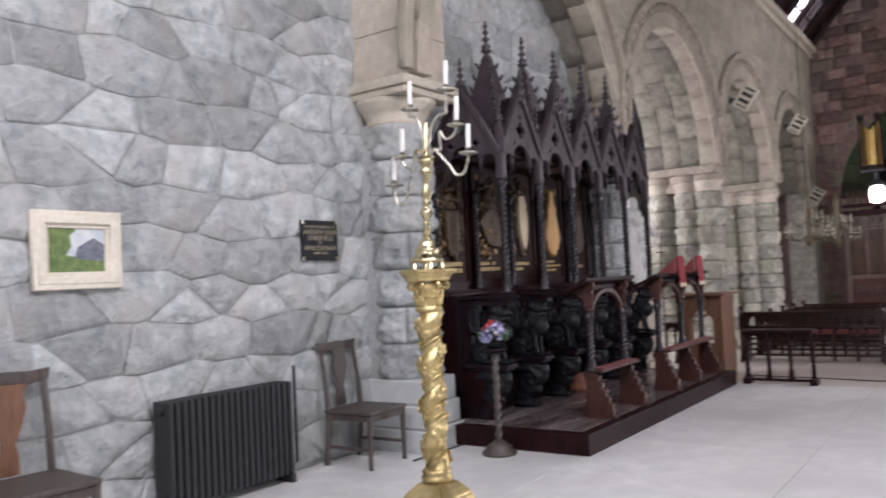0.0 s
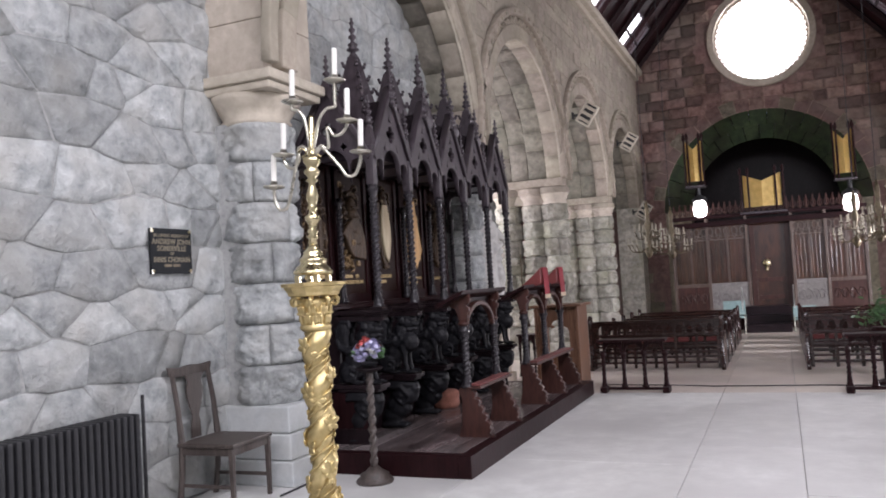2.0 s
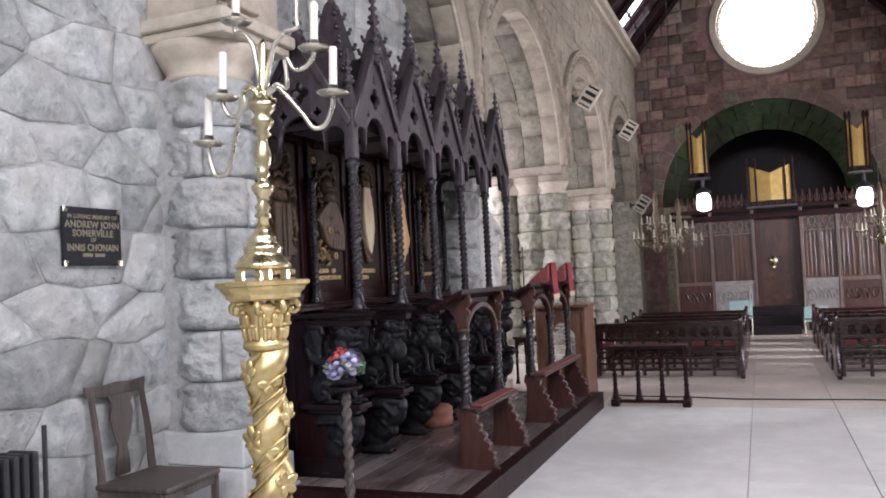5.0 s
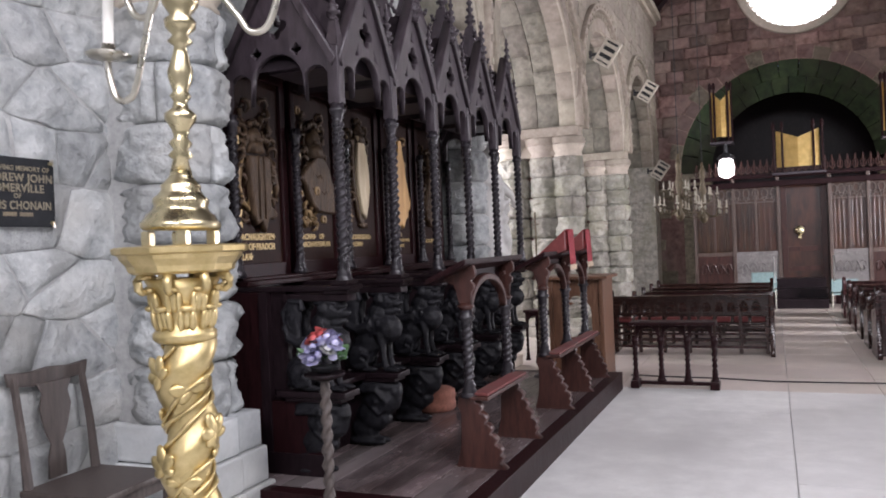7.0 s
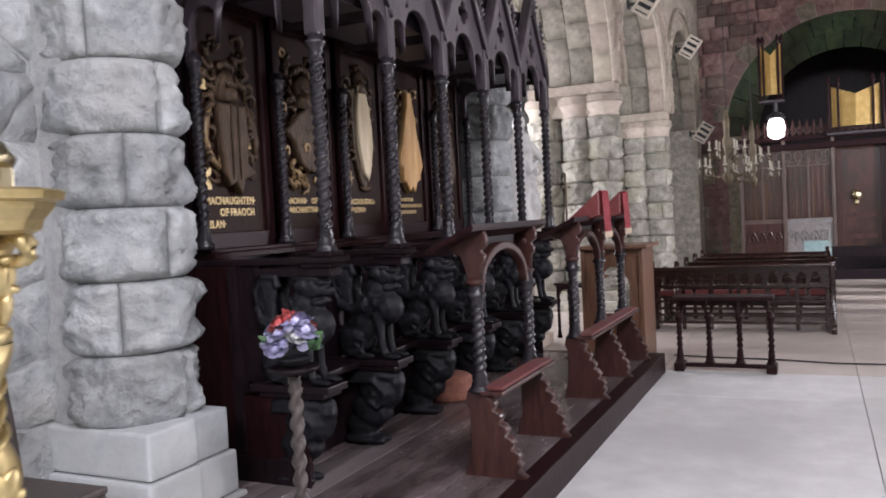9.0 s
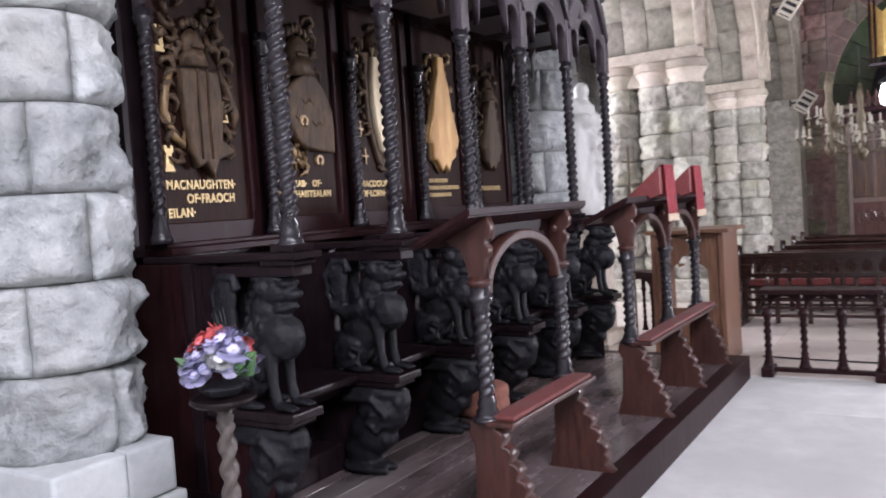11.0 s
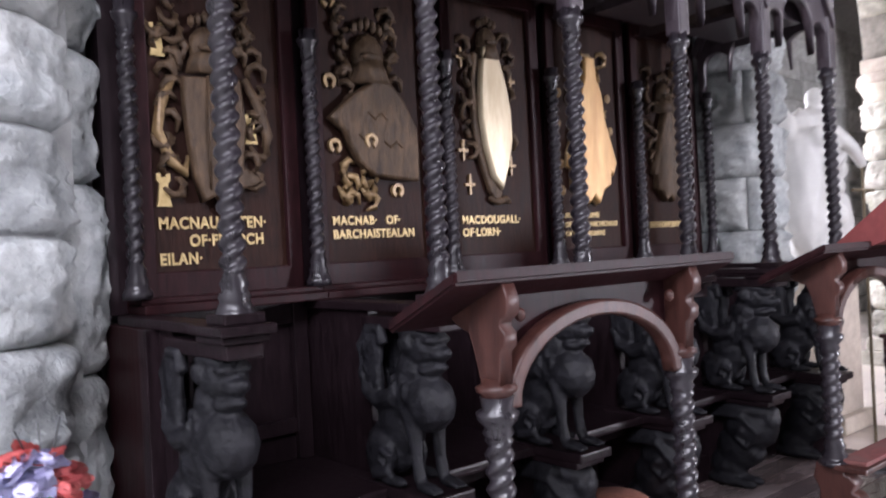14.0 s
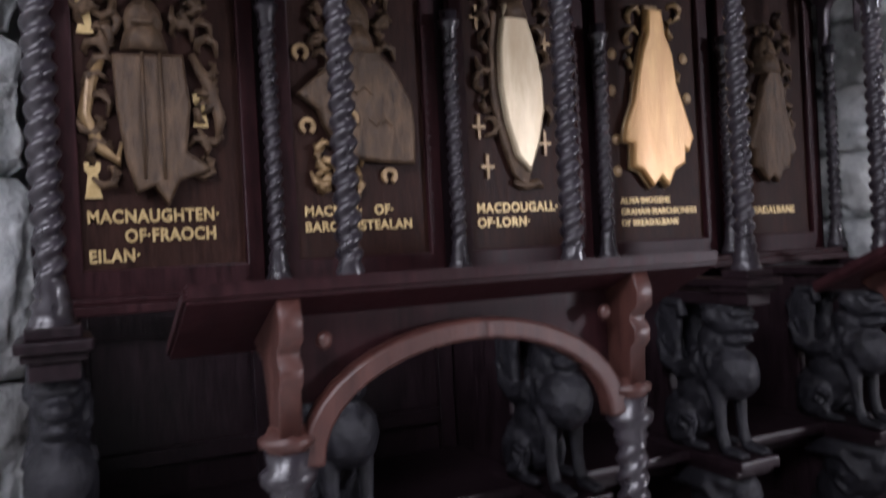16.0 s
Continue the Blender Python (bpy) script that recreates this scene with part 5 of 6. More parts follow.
# ---- carved screen at the far end ----
screen = thing("organ_screen", "carved dark oak screen with fretted cresting and pale carved plinths", "screen")
SY = 12.72
XS = (1.72, 2.44, 3.24, 4.13, 4.77, 5.50)
for x in XS:
    part("post", boxes((x - 0.03, SY - 0.06, 0.0, x + 0.03, SY + 0.06, 2.45), bev=0.008), OAK_FRAME, screen)
for a, b in zip(XS, XS[1:]):
    door = a == 3.24
    if not door:
        low = PALE_CARVED if a in (2.44, 4.13) else OAK_DARK
        part("plinth_panel", boxes((a + 0.03, SY - 0.03, 0.42, b - 0.03, SY + 0.03, 0.95), bev=0.006), low if low is PALE_CARVED else OAK_RED, screen, "pale carved panel" if low is PALE_CARVED else "")
        for k in range(4):
            xc = a + (b - a) * (k + 1) / 5
            part("carved_scroll", tube([(xc + 0.075 * math.cos(q * 0.8) * (1 - q * 0.08), SY - 0.04, 0.68 + 0.15 * math.sin(q * 0.8) * (1 - q * 0.08)) for q in range(10)], 0.02, 5), PALE_CARVED if low is PALE_CARVED else OAK_RED, screen)
        part("plinth_base", boxes((a + 0.03, SY - 0.05, 0.0, b - 0.03, SY + 0.05, 0.42), bev=0.006), OAK_DARK, screen)
        part("rail", boxes((a + 0.03, SY - 0.05, 0.95, b - 0.03, SY + 0.05, 1.02), bev=0.006), low if low is PALE_CARVED else OAK_FRAME, screen)
        part("panel", boxes((a + 0.03, SY + 0.0, 1.02, b - 0.03, SY + 0.03, 2.25)), OAK_SCREEN, screen)
        for k in range(8):
            xb_ = a + 0.03 + (b - a - 0.06) * (k + 0.5) / 8
            part("linenfold", boxes((xb_ - 0.022, SY - 0.012, 1.06, xb_ + 0.022, SY + 0.001, 1.92 + 0.03 * (k % 2)), bev=0.008), OAK_SCREEN, screen)
        part("mullion", boxes(((a + b) / 2 - 0.02, SY - 0.03, 1.02, (a + b) / 2 + 0.02, SY + 0.0, 2.2), bev=0.005), OAK_FRAME, screen)
        fret = bmesh.new()
        for k in range(5):
            x = a + 0.07 + (b - a - 0.14) * k / 4
            tube([(x + 0.055 * math.cos(q), SY - 0.02, 2.14 + 0.085 * math.sin(q)) for q in [j * 0.7 for j in range(10)]], 0.013, 5, fret)
            tube([(x, SY - 0.02, 1.98), (x + 0.04, SY - 0.02, 2.06), (x + 0.065, SY - 0.02, 2.02)], 0.012, 5, fret)
            tube([(x, SY - 0.02, 1.98), (x - 0.04, SY - 0.02, 2.06), (x - 0.065, SY - 0.02, 2.02)], 0.012, 5, fret)
        boxes((a + 0.03, SY - 0.03, 1.955, b - 0.03, SY - 0.005, 1.98), bm=fret)
        part("fretwork", fret, FRET_OAK, screen, "pale dusty fretwork band")
    else:
        for xx in (a + 0.10, b - 0.10):
            part("door_stile", boxes((xx - 0.05, SY + 0.16, 0.45, xx + 0.05, SY + 0.178, 2.3), bev=0.004), OAK_RED, screen)
        for zz in (0.62, 1.0):
            part("door_rail", boxes((a + 0.155, SY + 0.16, zz, b - 0.155, SY + 0.178, zz + 0.09), bev=0.004), OAK_RED, screen)
        part("door_panel", boxes((a - 0.02, SY + 0.18, 0.0, b + 0.02, SY + 0.22, 2.35), bev=0.005), OAK_SCREEN, screen)
        kn = ball((3.60, SY + 0.13, 1.40), (0.09, 0.05, 0.09))
        ball((3.60, SY + 0.14, 1.27), (0.04, 0.03, 0.05), kn)
        part("brass_boss", kn, BRASS, screen, "polished brass boss", smooth=True)
    n = max(3, int((b - a) / 0.11))
    for k in range(n):
        x = a + (b - a) * (k + 0.5) / n
        crest = bmesh.new()
        tube([(x + 0.045 * math.cos(t), SY, 2.60 + 0.08 * math.sin(t)) for t in [j * 0.7 for j in range(10)]], 0.012, 5, crest)
        lathe([(0.012, 2.5), (0.02, 2.7), (0.008, 2.78)], 6, (x, SY, 0), crest)
        part("crest_fleuron", crest, OAK_RED, screen)
part("top_rail", boxes((1.66, SY - 0.08, 2.25, 5.56, SY + 0.08, 2.36), (1.66, SY - 0.06, 2.42, 5.56, SY + 0.06, 2.50), bev=0.01), OAK_DARK, screen)
steps = thing("steps", "dark wooden steps up to the screen door", "steps")
for k in range(3):
    part("step", boxes((3.1, 11.75 + 0.28 * k, 0, 4.0, 12.64, 0.17 * (k + 1)), bev=0.008), OAK_BLACK, steps)


def padded_chair():
    ob = thing("padded_chair", "pale teal upholstered chair beside the screen steps", "chair", "chairs by the screen")
    part("seat", boxes((-0.21, -0.2, 0.40, 0.21, 0.22, 0.46), bev=0.02), TEAL, ob)
    part("backrest", boxes((-0.21, 0.20, 0.50, 0.21, 0.245, 0.86), bev=0.02), TEAL, ob)
    for x in (-0.19, 0.19):
        part("leg", tube([(x, -0.18, 0.0), (x, -0.18, 0.40)], 0.012, 8), SILVER, ob)
        part("leg", tube([(x, 0.25, 0.0), (x, 0.21, 0.42), (x, 0.23, 0.80)], 0.012, 8), SILVER, ob)
    return ob


pc = padded_chair()
pc.matrix_basis = pose(2.95, 11.80, 0, 0, 0, 180) @ Matrix.Diagonal((1, 1, 0.78, 1))
copy_thing(pc, pose(4.24, 11.80, 0, 0, 0, 180) @ Matrix.Diagonal((1, 1, 0.78, 1)))


def gilded_case(x, y, z, w, h):
    ob = thing("gilded_case", "dark framed case with a gilded folded panel between turned posts", "gilded case", "gilded cases on the screen")
    bm = bmesh.new()
    v = [(-w / 2, 0, h), (0, -0.10, h * 0.78), (w / 2, 0, h), (-w / 2, 0, 0.02), (0, -0.10, 0.02), (w / 2, 0, 0.02)]
    v = [bm.verts.new((x + p[0], y + p[1], z + p[2])) for p in v]
    bm.faces.new((v[0], v[3], v[4], v[1]))
    bm.faces.new((v[1], v[4], v[5], v[2]))
    bmesh.ops.solidify(bm, geom=list(bm.faces), thickness=0.02)
    part("gilded_panel", bm, GOLD_LEAF, ob)
    for sx in (-0.56, -0.36, 0.36, 0.56):
        part("post", lathe([(0.03, -0.1), (0.018, 0.0), (0.022, h * 0.5), (0.018, h), (0.035, h + 0.05), (0.03, h + 0.12), (0.006, h + 0.17)], 8, (x + sx * w, y - 0.06, z)), OAK_DARK, ob)
    part("base", boxes((x - 0.62 * w, y - 0.15, z - 0.13, x + 0.62 * w, y + 0.1, z - 0.08), bev=0.01), OAK_GREY, ob)
    return ob


gilded_case(3.62, SY - 0.02, 2.58, 0.75, 0.72)
for x, z in ((2.28, 3.25), (5.22, 3.12)):
    gilded_case(x, SY, z, 0.34, 0.92)
    ob = thing("hanging_lantern", "white glowing glass lantern below the gilded case", "lantern", "lanterns on the screen")
    gl = bmesh.new()
    lathe([(0.05, 0), (0.13, 0.05), (0.15, 0.2), (0.12, 0.34), (0.05, 0.38)], 8, (x + 0.06, SY - 0.05, z - 0.78), gl)
    part("glass", gl, LAMP_WHITE, ob)
    part("cap", lathe([(0.17, 0), (0.15, 0.05), (0.04, 0.12), (0.04, 0.28)], 8, (x + 0.06, SY - 0.05, z - 0.41)), IRON, ob)


# ---- flood lamps on the arcade ----
def flood(y, z):
    ob = thing("flood_lamp", "white louvred flood lamp on a black wall bracket", "lamp", "lamps on the arcade")
    M = pose(NAVE_X + 0.28, y, z, 0, 35, 0)
    fr = cut_sheet([[(-0.13, -0.20), (0.13, -0.20), (0.13, 0.20), (-0.13, 0.20)], [(-0.105, -0.175), (0.105, -0.175), (0.105, 0.175), (-0.105, 0.175)]], 0.08, facing_y(0), 0.004)
    part("housing", fr, CREAM, ob).matrix_basis = M
    part("reflector", boxes((-0.105, 0.01, -0.175, 0.105, 0.03, 0.175)), IRON, ob).matrix_basis = M
    for k in range(3):
        part("louvre", boxes((-0.11, -0.03, -0.15 + k * 0.115, 0.11, 0.0, -0.095 + k * 0.115), bev=0.006), CREAM, ob).matrix_basis = M
    part("bracket", boxes((NAVE_X, y - 0.02, z - 0.02, NAVE_X + 0.2, y + 0.02, z + 0.02), (NAVE_X, y - 0.05, z - 0.06, NAVE_X + 0.03, y + 0.05, z + 0.06), bev=0.004), IRON, ob)
    return ob



# ---- tall gilded candlestick ----
def candlestick(x, y):
    ob = thing("candlestick", "tall gilded vine-wound column carrying a brass six-branch candelabrum", "candlestick", at=pose(x, y, 0))
    bs = lathe([(0.24, 0), (0.24, 0.05), (0.20, 0.08), (0.22, 0.13), (0.20, 0.2), (0.14, 0.25), (0.10, 0.275)], 4, square=True)
    bmesh.ops.bevel(bs, geom=list(bs.edges), offset=0.012, segments=2, affect="EDGES")
    part("base", bs, GILT, ob)
    for k in range(4):
        a = radians(90 * k)
        ft = bmesh.new()
        ball((0.20 * math.cos(a), 0.20 * math.sin(a), 0.10), (0.06, 0.06, 0.07), ft)
        part("scroll_foot", ft, GILT, ob, smooth=True)
    part("base_ring", lathe([(0.072, 0.272), (0.085, 0.285), (0.085, 0.30), (0.072, 0.31), (0.082, 0.325), (0.066, 0.345)], 24), GILT, ob, smooth=True)
    bm = bmesh.new()
    rings, n, seg, turn = [], 150, 28, 0.205

    def wind(z):
        return 2 * math.pi * (z - 0.34) / turn

    def on_shaft(a, z, lift=0.0):
        ph = wind(z)
        rr = 0.060 * (1 + 0.09 * math.cos(a - ph) + 0.03 * math.cos(2 * (a - ph))) + lift
        return Vector((0.007 * math.cos(ph) + rr * math.cos(a), 0.007 * math.sin(ph) + rr * math.sin(a), z))

    for k in range(n + 1):
        z = 0.34 + 0.85 * k / n
        rings.append([bm.verts.new(on_shaft(2 * math.pi * q / seg, z)) for q in range(seg)])
    for p, q in zip(rings, rings[1:]):
        for k in range(seg):
            bm.faces.new((p[k], p[(k + 1) % seg], q[(k + 1) % seg], q[k]))
    part("shaft", bm, GILT, ob, smooth=True)
    for off, wave in ((math.pi, 0.0), (2.2, 0.5), (-2.0, 0.4)):
        zs = [0.35 + 0.83 * k / 110 for k in range(111)]
        vine = [on_shaft(wind(z) + off + wave * math.sin(z * 31 + off), z, 0.005) for z in zs]
        part("vine", tube(vine, [0.0055 + 0.0015 * math.sin(k * 0.9) for k in range(len(vine))], 6), GILT, ob, smooth=True)
    r = random.Random(5)
    for k in range(22):
        z = 0.38 + 0.0365 * k
        a = wind(z) + r.uniform(-0.5, 0.5) + (1.9 if k % 2 else 0.0)
        lf = bmesh.new()
        m = Matrix.Translation(on_shaft(a, z, -0.002)) @ pose(0, 0, 0, 0, 0, math.degrees(a)) @ pose(0, 0, 0, r.uniform(-70, 70), 0, 0)
        # a lobed vine leaf in low relief
        for an, ln, wd in ((0, 0.044, 0.018), (52, 0.038, 0.017), (-52, 0.038, 0.017), (105, 0.028, 0.013), (-105, 0.028, 0.013)):
            bmesh.ops.create_icosphere(lf, subdivisions=2, radius=1, matrix=m @ pose(0, 0, 0, an, 0, 0) @ pose(0.002, 0, ln * 0.65) @ Matrix.Diagonal((0.008, wd, ln * 0.75, 1)))
        part("vine_leaf", lf, GILT, ob, smooth=True)
        if k % 3 == 1:
            gr = bmesh.new()
            for q in range(13):
                dz = r.uniform(-0.03, 0.03)
                ball(on_shaft(a + 2.4 + r.uniform(-0.35, 0.35), z + dz, 0.003), (0.008, 0.008, 0.008), gr, 1)
            part("grapes", gr, GILT, ob, smooth=True)
    part("neck", lathe([(0.062, 1.185), (0.075, 1.195), (0.075, 1.21), (0.062, 1.22), (0.062, 1.24), (0.07, 1.30), (0.09, 1.34)], 24), GILT, ob, smooth=True)
    for row, (rr, z0, h) in enumerate(((0.064, 1.218, 0.055), (0.070, 1.258, 0.06))):
        for k in range(8):
            a = 2 * math.pi * (k + 0.5 * row) / 8
            lf = bmesh.new()
            m = pose(rr * math.cos(a), rr * math.sin(a), z0, 0, 0, math.degrees(a))
            for dy, hh, w2 in ((0, 0.5, 0.011), (0.013, 0.4, 0.009), (-0.013, 0.4, 0.009)):
                bmesh.ops.create_icosphere(lf, subdivisions=2, radius=1, matrix=m @ pose(0.003, dy, h * hh, 0, 12, 0) @ Matrix.Diagonal((0.009, w2, h * 0.5, 1)))
            bmesh.ops.create_icosphere(lf, subdivisions=2, radius=1, matrix=m @ pose(0.014, 0, h * 0.95) @ Matrix.Diagonal((0.012, 0.016, 0.008, 1)))
            part("acanthus", lf, GILT, ob, smooth=True)
    for k in range(8):
        a = radians(22.5 + 45 * k)
        part("volute", tube([((0.095 + q * math.cos(t)) * math.cos(a), (0.095 + q * math.cos(t)) * math.sin(a), 1.325 + 1.2 * q * math.sin(t)) for t, q in [(3.4 - 0.75 * u, 0.027 - 0.002 * u) for u in range(9)]], [0.008, 0.011, 0.012, 0.012, 0.011, 0.010, 0.008, 0.007, 0.006], 6), GILT, ob, smooth=True)
    ab = lathe([(0.112, 1.352), (0.124, 1.358), (0.128, 1.372), (0.142, 1.388), (0.146, 1.398), (0.158, 1.402), (0.160, 1.414), (0.152, 1.418)], 12, square=True)
    part("abacus", ab, GILT, ob)
    # brass candelabrum standing on the capital
    for k in range(4):
        a = radians(45 + 90 * k)
        part("brass_foot", boxes((0.075 * math.cos(a) - 0.012, 0.075 * math.sin(a) - 0.012, 1.417, 0.075 * math.cos(a) + 0.012, 0.075 * math.sin(a) + 0.012, 1.455), bev=0.004), BRASS, ob)
    part("brass_base", lathe([(0.088, 1.455), (0.094, 1.462), (0.094, 1.472), (0.086, 1.48), (0.08, 1.492), (0.068, 1.50), (0.062, 1.512), (0.066, 1.522), (0.066, 1.53), (0.054, 1.54), (0.046, 1.552), (0.048, 1.562), (0.038, 1.572), (0.028, 1.585), (0.024, 1.60)], 24), BRASS, ob, smooth=True)
    part("brass_stem", lathe([(0.024, 1.60), (0.018, 1.625), (0.03, 1.635), (0.018, 1.65), (0.028, 1.665), (0.016, 1.68), (0.022, 1.70), (0.036, 1.72), (0.038, 1.735), (0.02, 1.75), (0.016, 1.765), (0.026, 1.78), (0.018, 1.79), (0.028, 1.82), (0.03, 1.84), (0.018, 1.88), (0.015, 1.90), (0.030, 1.91), (0.018, 1.925), (0.036, 1.945), (0.038, 1.96), (0.024, 1.975), (0.042, 2.0), (0.045, 2.02), (0.02, 2.03), (0.015, 2.06), (0.013, 2.22), (0.005, 2.235)], 20), BRASS, ob, smooth=True)
    for sgn in (1, -1):
        for rad, z, low, start in ((0.245, 1.965, 0.10, 2.04), (0.180, 2.12, 0.055, 2.05), (0.12, 2.35, -0.10, 2.07)):
            z += (0.075 if low > 0 else 0.045) * sgn
            e = Vector((0.97, 0.25, 0)) if sgn > 0 else Vector((-0.84, -0.09, 0))
            if low > 0:
                path = [(0.015, start), (0.05, start + 0.03), (0.085, start + (0.02 if rad < 0.22 else 0.0)), (rad - 0.10, z - low + 0.03), (rad - 0.07, z - low - 0.01), (rad - 0.03, z - low - 0.005), (rad - 0.005, z - low * 0.5), (rad, z)]
            else:
                path = [(0.012, start), (0.025, start + 0.08), (0.045, start + 0.15), (0.08, start + 0.19), (0.12, start + 0.20), (rad, start + 0.23), (rad, z)]
            pp = [path[0]] + path + [path[-1]]
            curve = []
            for p0, p1, p2, p3 in zip(pp, pp[1:], pp[2:], pp[3:]):
                for q in range(6):
                    t = q / 6
                    curve.append(tuple(0.5 * (2 * b + (c2 - a) * t + (2 * a - 5 * b + 4 * c2 - d2) * t * t + (3 * b - a - 3 * c2 + d2) * t ** 3) for a, b, c2, d2 in zip(p0, p1, p2, p3)))
            curve.append(path[-1])
            part("branch", tube([(e.x * q, e.y * q, zz) for q, zz in curve], 0.0085, 8), SILVER, ob, smooth=True)
            c = e * rad
            part("drip_pan", lathe([(0.012, z - 0.012), (0.045, z - 0.004), (0.056, z + 0.004), (0.05, z + 0.008), (0.018, z + 0.006), (0.016, z + 0.03)], 16, (c.x, c.y, 0)), SILVER, ob, smooth=True)
            part("candle", lathe([(0.0135, z + 0.02), (0.0135, z + 0.155), (0.010, z + 0.16), (0.002, z + 0.161)], 12, (c.x, c.y, 0)), WAX, ob, "white wax candle")
    for k in range(4):
        a = radians(20 + 90 * k)
        part("scroll", tube([((0.045 + 0.02 * math.cos(t)) * math.cos(a), (0.045 + 0.02 * math.cos(t)) * math.sin(a), 2.05 + 0.02 * math.sin(t)) for t in [q * 0.7 for q in range(8)]], 0.006, 6), BRASS, ob, smooth=True)
    # the candelabrum leans a little on its feet
    lean = Matrix.Translation((0, 0, 1.43)) @ Matrix.Rotation(radians(2.2), 4, Vector((-0.4, 0.9, 0))) @ Matrix.Translation((0, 0, -1.43))
    for o in ob.children:
        if o.name.split(".")[0] in ("brass_base", "brass_stem", "branch", "drip_pan", "candle", "scroll"):
            o.matrix_basis = lean
    return ob


candlestick(1.80, -2.26)


# ---- things along the chancel wall ----
def side_chair(name, label, m, splat_mat):
    ob = thing(name, label, "chair", "chairs by the wall", at=m)
    for sx, sy in ((0.22, -0.215), (0.22, 0.215)):
        part("front_leg", lathe([(0.018, 0), (0.022, 0.3), (0.024, 0.42)], 4, (sx, sy, 0), square=True), OAK_CHAIR, ob)
    for sy in (-0.20, 0.20):
        part("back_post", tube([(-0.24, sy, 0), (-0.21, sy, 0.22), (-0.20, sy, 0.44), (-0.225, sy, 0.7), (-0.27, sy * 0.98, 0.97)], [0.022, 0.022, 0.024, 0.02, 0.019], 6), OAK_CHAIR, ob)
        part("side_rail", boxes((-0.2, sy * 1.03 - 0.012, 0.37, 0.22, sy * 1.03 + 0.012, 0.43), bev=0.004), OAK_CHAIR, ob)
        part("stretcher", boxes((-0.2, sy - 0.01, 0.14, 0.22, sy + 0.01, 0.165), bev=0.003), OAK_CHAIR, ob)
    part("seat", boxes((-0.22, -0.235, 0.425, 0.25, 0.235, 0.455), bev=0.01), OAK_CHAIR, ob)
    top = [(-0.22, 0.93), (-0.23, 0.985), (-0.12, 0.975), (0, 0.985), (0.12, 0.975), (0.23, 0.985), (0.22, 0.93), (0.1, 0.915), (0, 0.91), (-0.1, 0.915)]
    part("crest_rail", cut_sheet([top], 0.024, facing_x(-0.27), 0.005), OAK_CHAIR, ob)
    spl = [(-0.05, 0.46), (0.05, 0.46), (0.045, 0.56), (0.03, 0.62), (0.065, 0.70), (0.09, 0.80), (0.07, 0.87), (0.095, 0.92), (-0.095, 0.92), (-0.07, 0.87), (-0.09, 0.80), (-0.065, 0.70), (-0.03, 0.62), (-0.045, 0.56)]
    me = cut_sheet([spl], 0.014, Matrix.Translation((-0.235, 0, 0)) @ facing_x(0), 0.003)
    part("splat", me, splat_mat, ob, "vase-shaped back splat")
    part("front_rail", boxes((0.205, -0.21, 0.37, 0.232, 0.21, 0.425), bev=0.004), OAK_CHAIR, ob)
    return ob


side_chair("side_chair", "worn grey-brown wooden side chair against the granite wall", pose(0.33, -1.15, 0, 0, 0, 2) @ Matrix.Diagonal((0.95, 0.95, 0.93, 1)), OAK_CHAIR)
side_chair("side_chair", "wooden side chair with a reddish splat below the painting", pose(0.38, -3.72, 0, 0, 0, -3), OAK_WARM)

rad = thing("radiator", "black cast-iron column radiator on the stone floor", "radiator")
n = 20
for k in range(n):
    y = -2.80 + 0.97 * k / (n - 1)
    b = boxes((0.08, y - 0.017, 0.06, 0.25, y + 0.017, 0.70), bev=0.014)
    part("column", b, IRON, rad)
part("top_pipe", tube([(0.165, -2.83, 0.64), (0.165, -1.79, 0.64)], 0.028, 10), IRON, rad)
part("bottom_pipe", tube([(0.165, -2.83, 0.12), (0.165, -1.79, 0.12)], 0.028, 10), IRON, rad)
for y in (-2.8, -1.83):
    part("foot", boxes((0.07, y - 0.02, 0, 0.26, y + 0.02, 0.07), bev=0.008), IRON, rad)
part("valve", tube([(0.17, -1.79, 0.12), (0.2, -1.74, 0.12), (0.2, -1.74, 0.80)], 0.012, 8), IRON, rad)

plq = thing("plaque", "black slate memorial plaque with worn gilt lines on the wall", "plaque", at=pose(0.012, 0, 0))
part("slab", boxes((0.035, -1.468, 1.551, 0.055, -1.074, 1.859), bev=0.003), SLATE, plq)
for zz, text, size, wide in ((1.806, "IN LOVING MEMORY OF", 0.030, 0.98), (1.762, "ANDREW JOHN", 0.050, 0.98), (1.716, "SOMERVILLE", 0.050, 0.95), (1.684, "OF", 0.028, 1.0), (1.640, "INNIS CHONAIN", 0.050, 0.88)):
    part("lettering", lettering(text, size, facing_x(0.0555, -1.271, zz - size * 0.2) @ Matrix.Diagonal((wide, 1, 1, 1)), 0.001, "CENTER"), LETTER_WORN, plq, "worn gilt lettering")
for k in (-1, 1):
    part("date_line", boxes((0.0535, -1.271 + k * 0.042 - 0.034, 1.598, 0.0562, -1.271 + k * 0.042 + 0.034, 1.616)), OLD_BRASS, plq)
for yy in (-1.458, -1.084):
    for zz in (1.565, 1.845):
        part("corner_plate", boxes((0.053, yy - 0.010, zz - 0.014, 0.0565, yy + 0.010, zz + 0.014), bev=0.001), SILVER, plq)
for yy in (-1.45, -1.092):
    for zz in (1.57, 1.84):
        part("stud", lathe([(0.011, 0), (0.008, 0.006), (0.002, 0.008)], 10), BRASS, plq).matrix_basis = pose(0.055, yy, zz, 0, 90, 0)

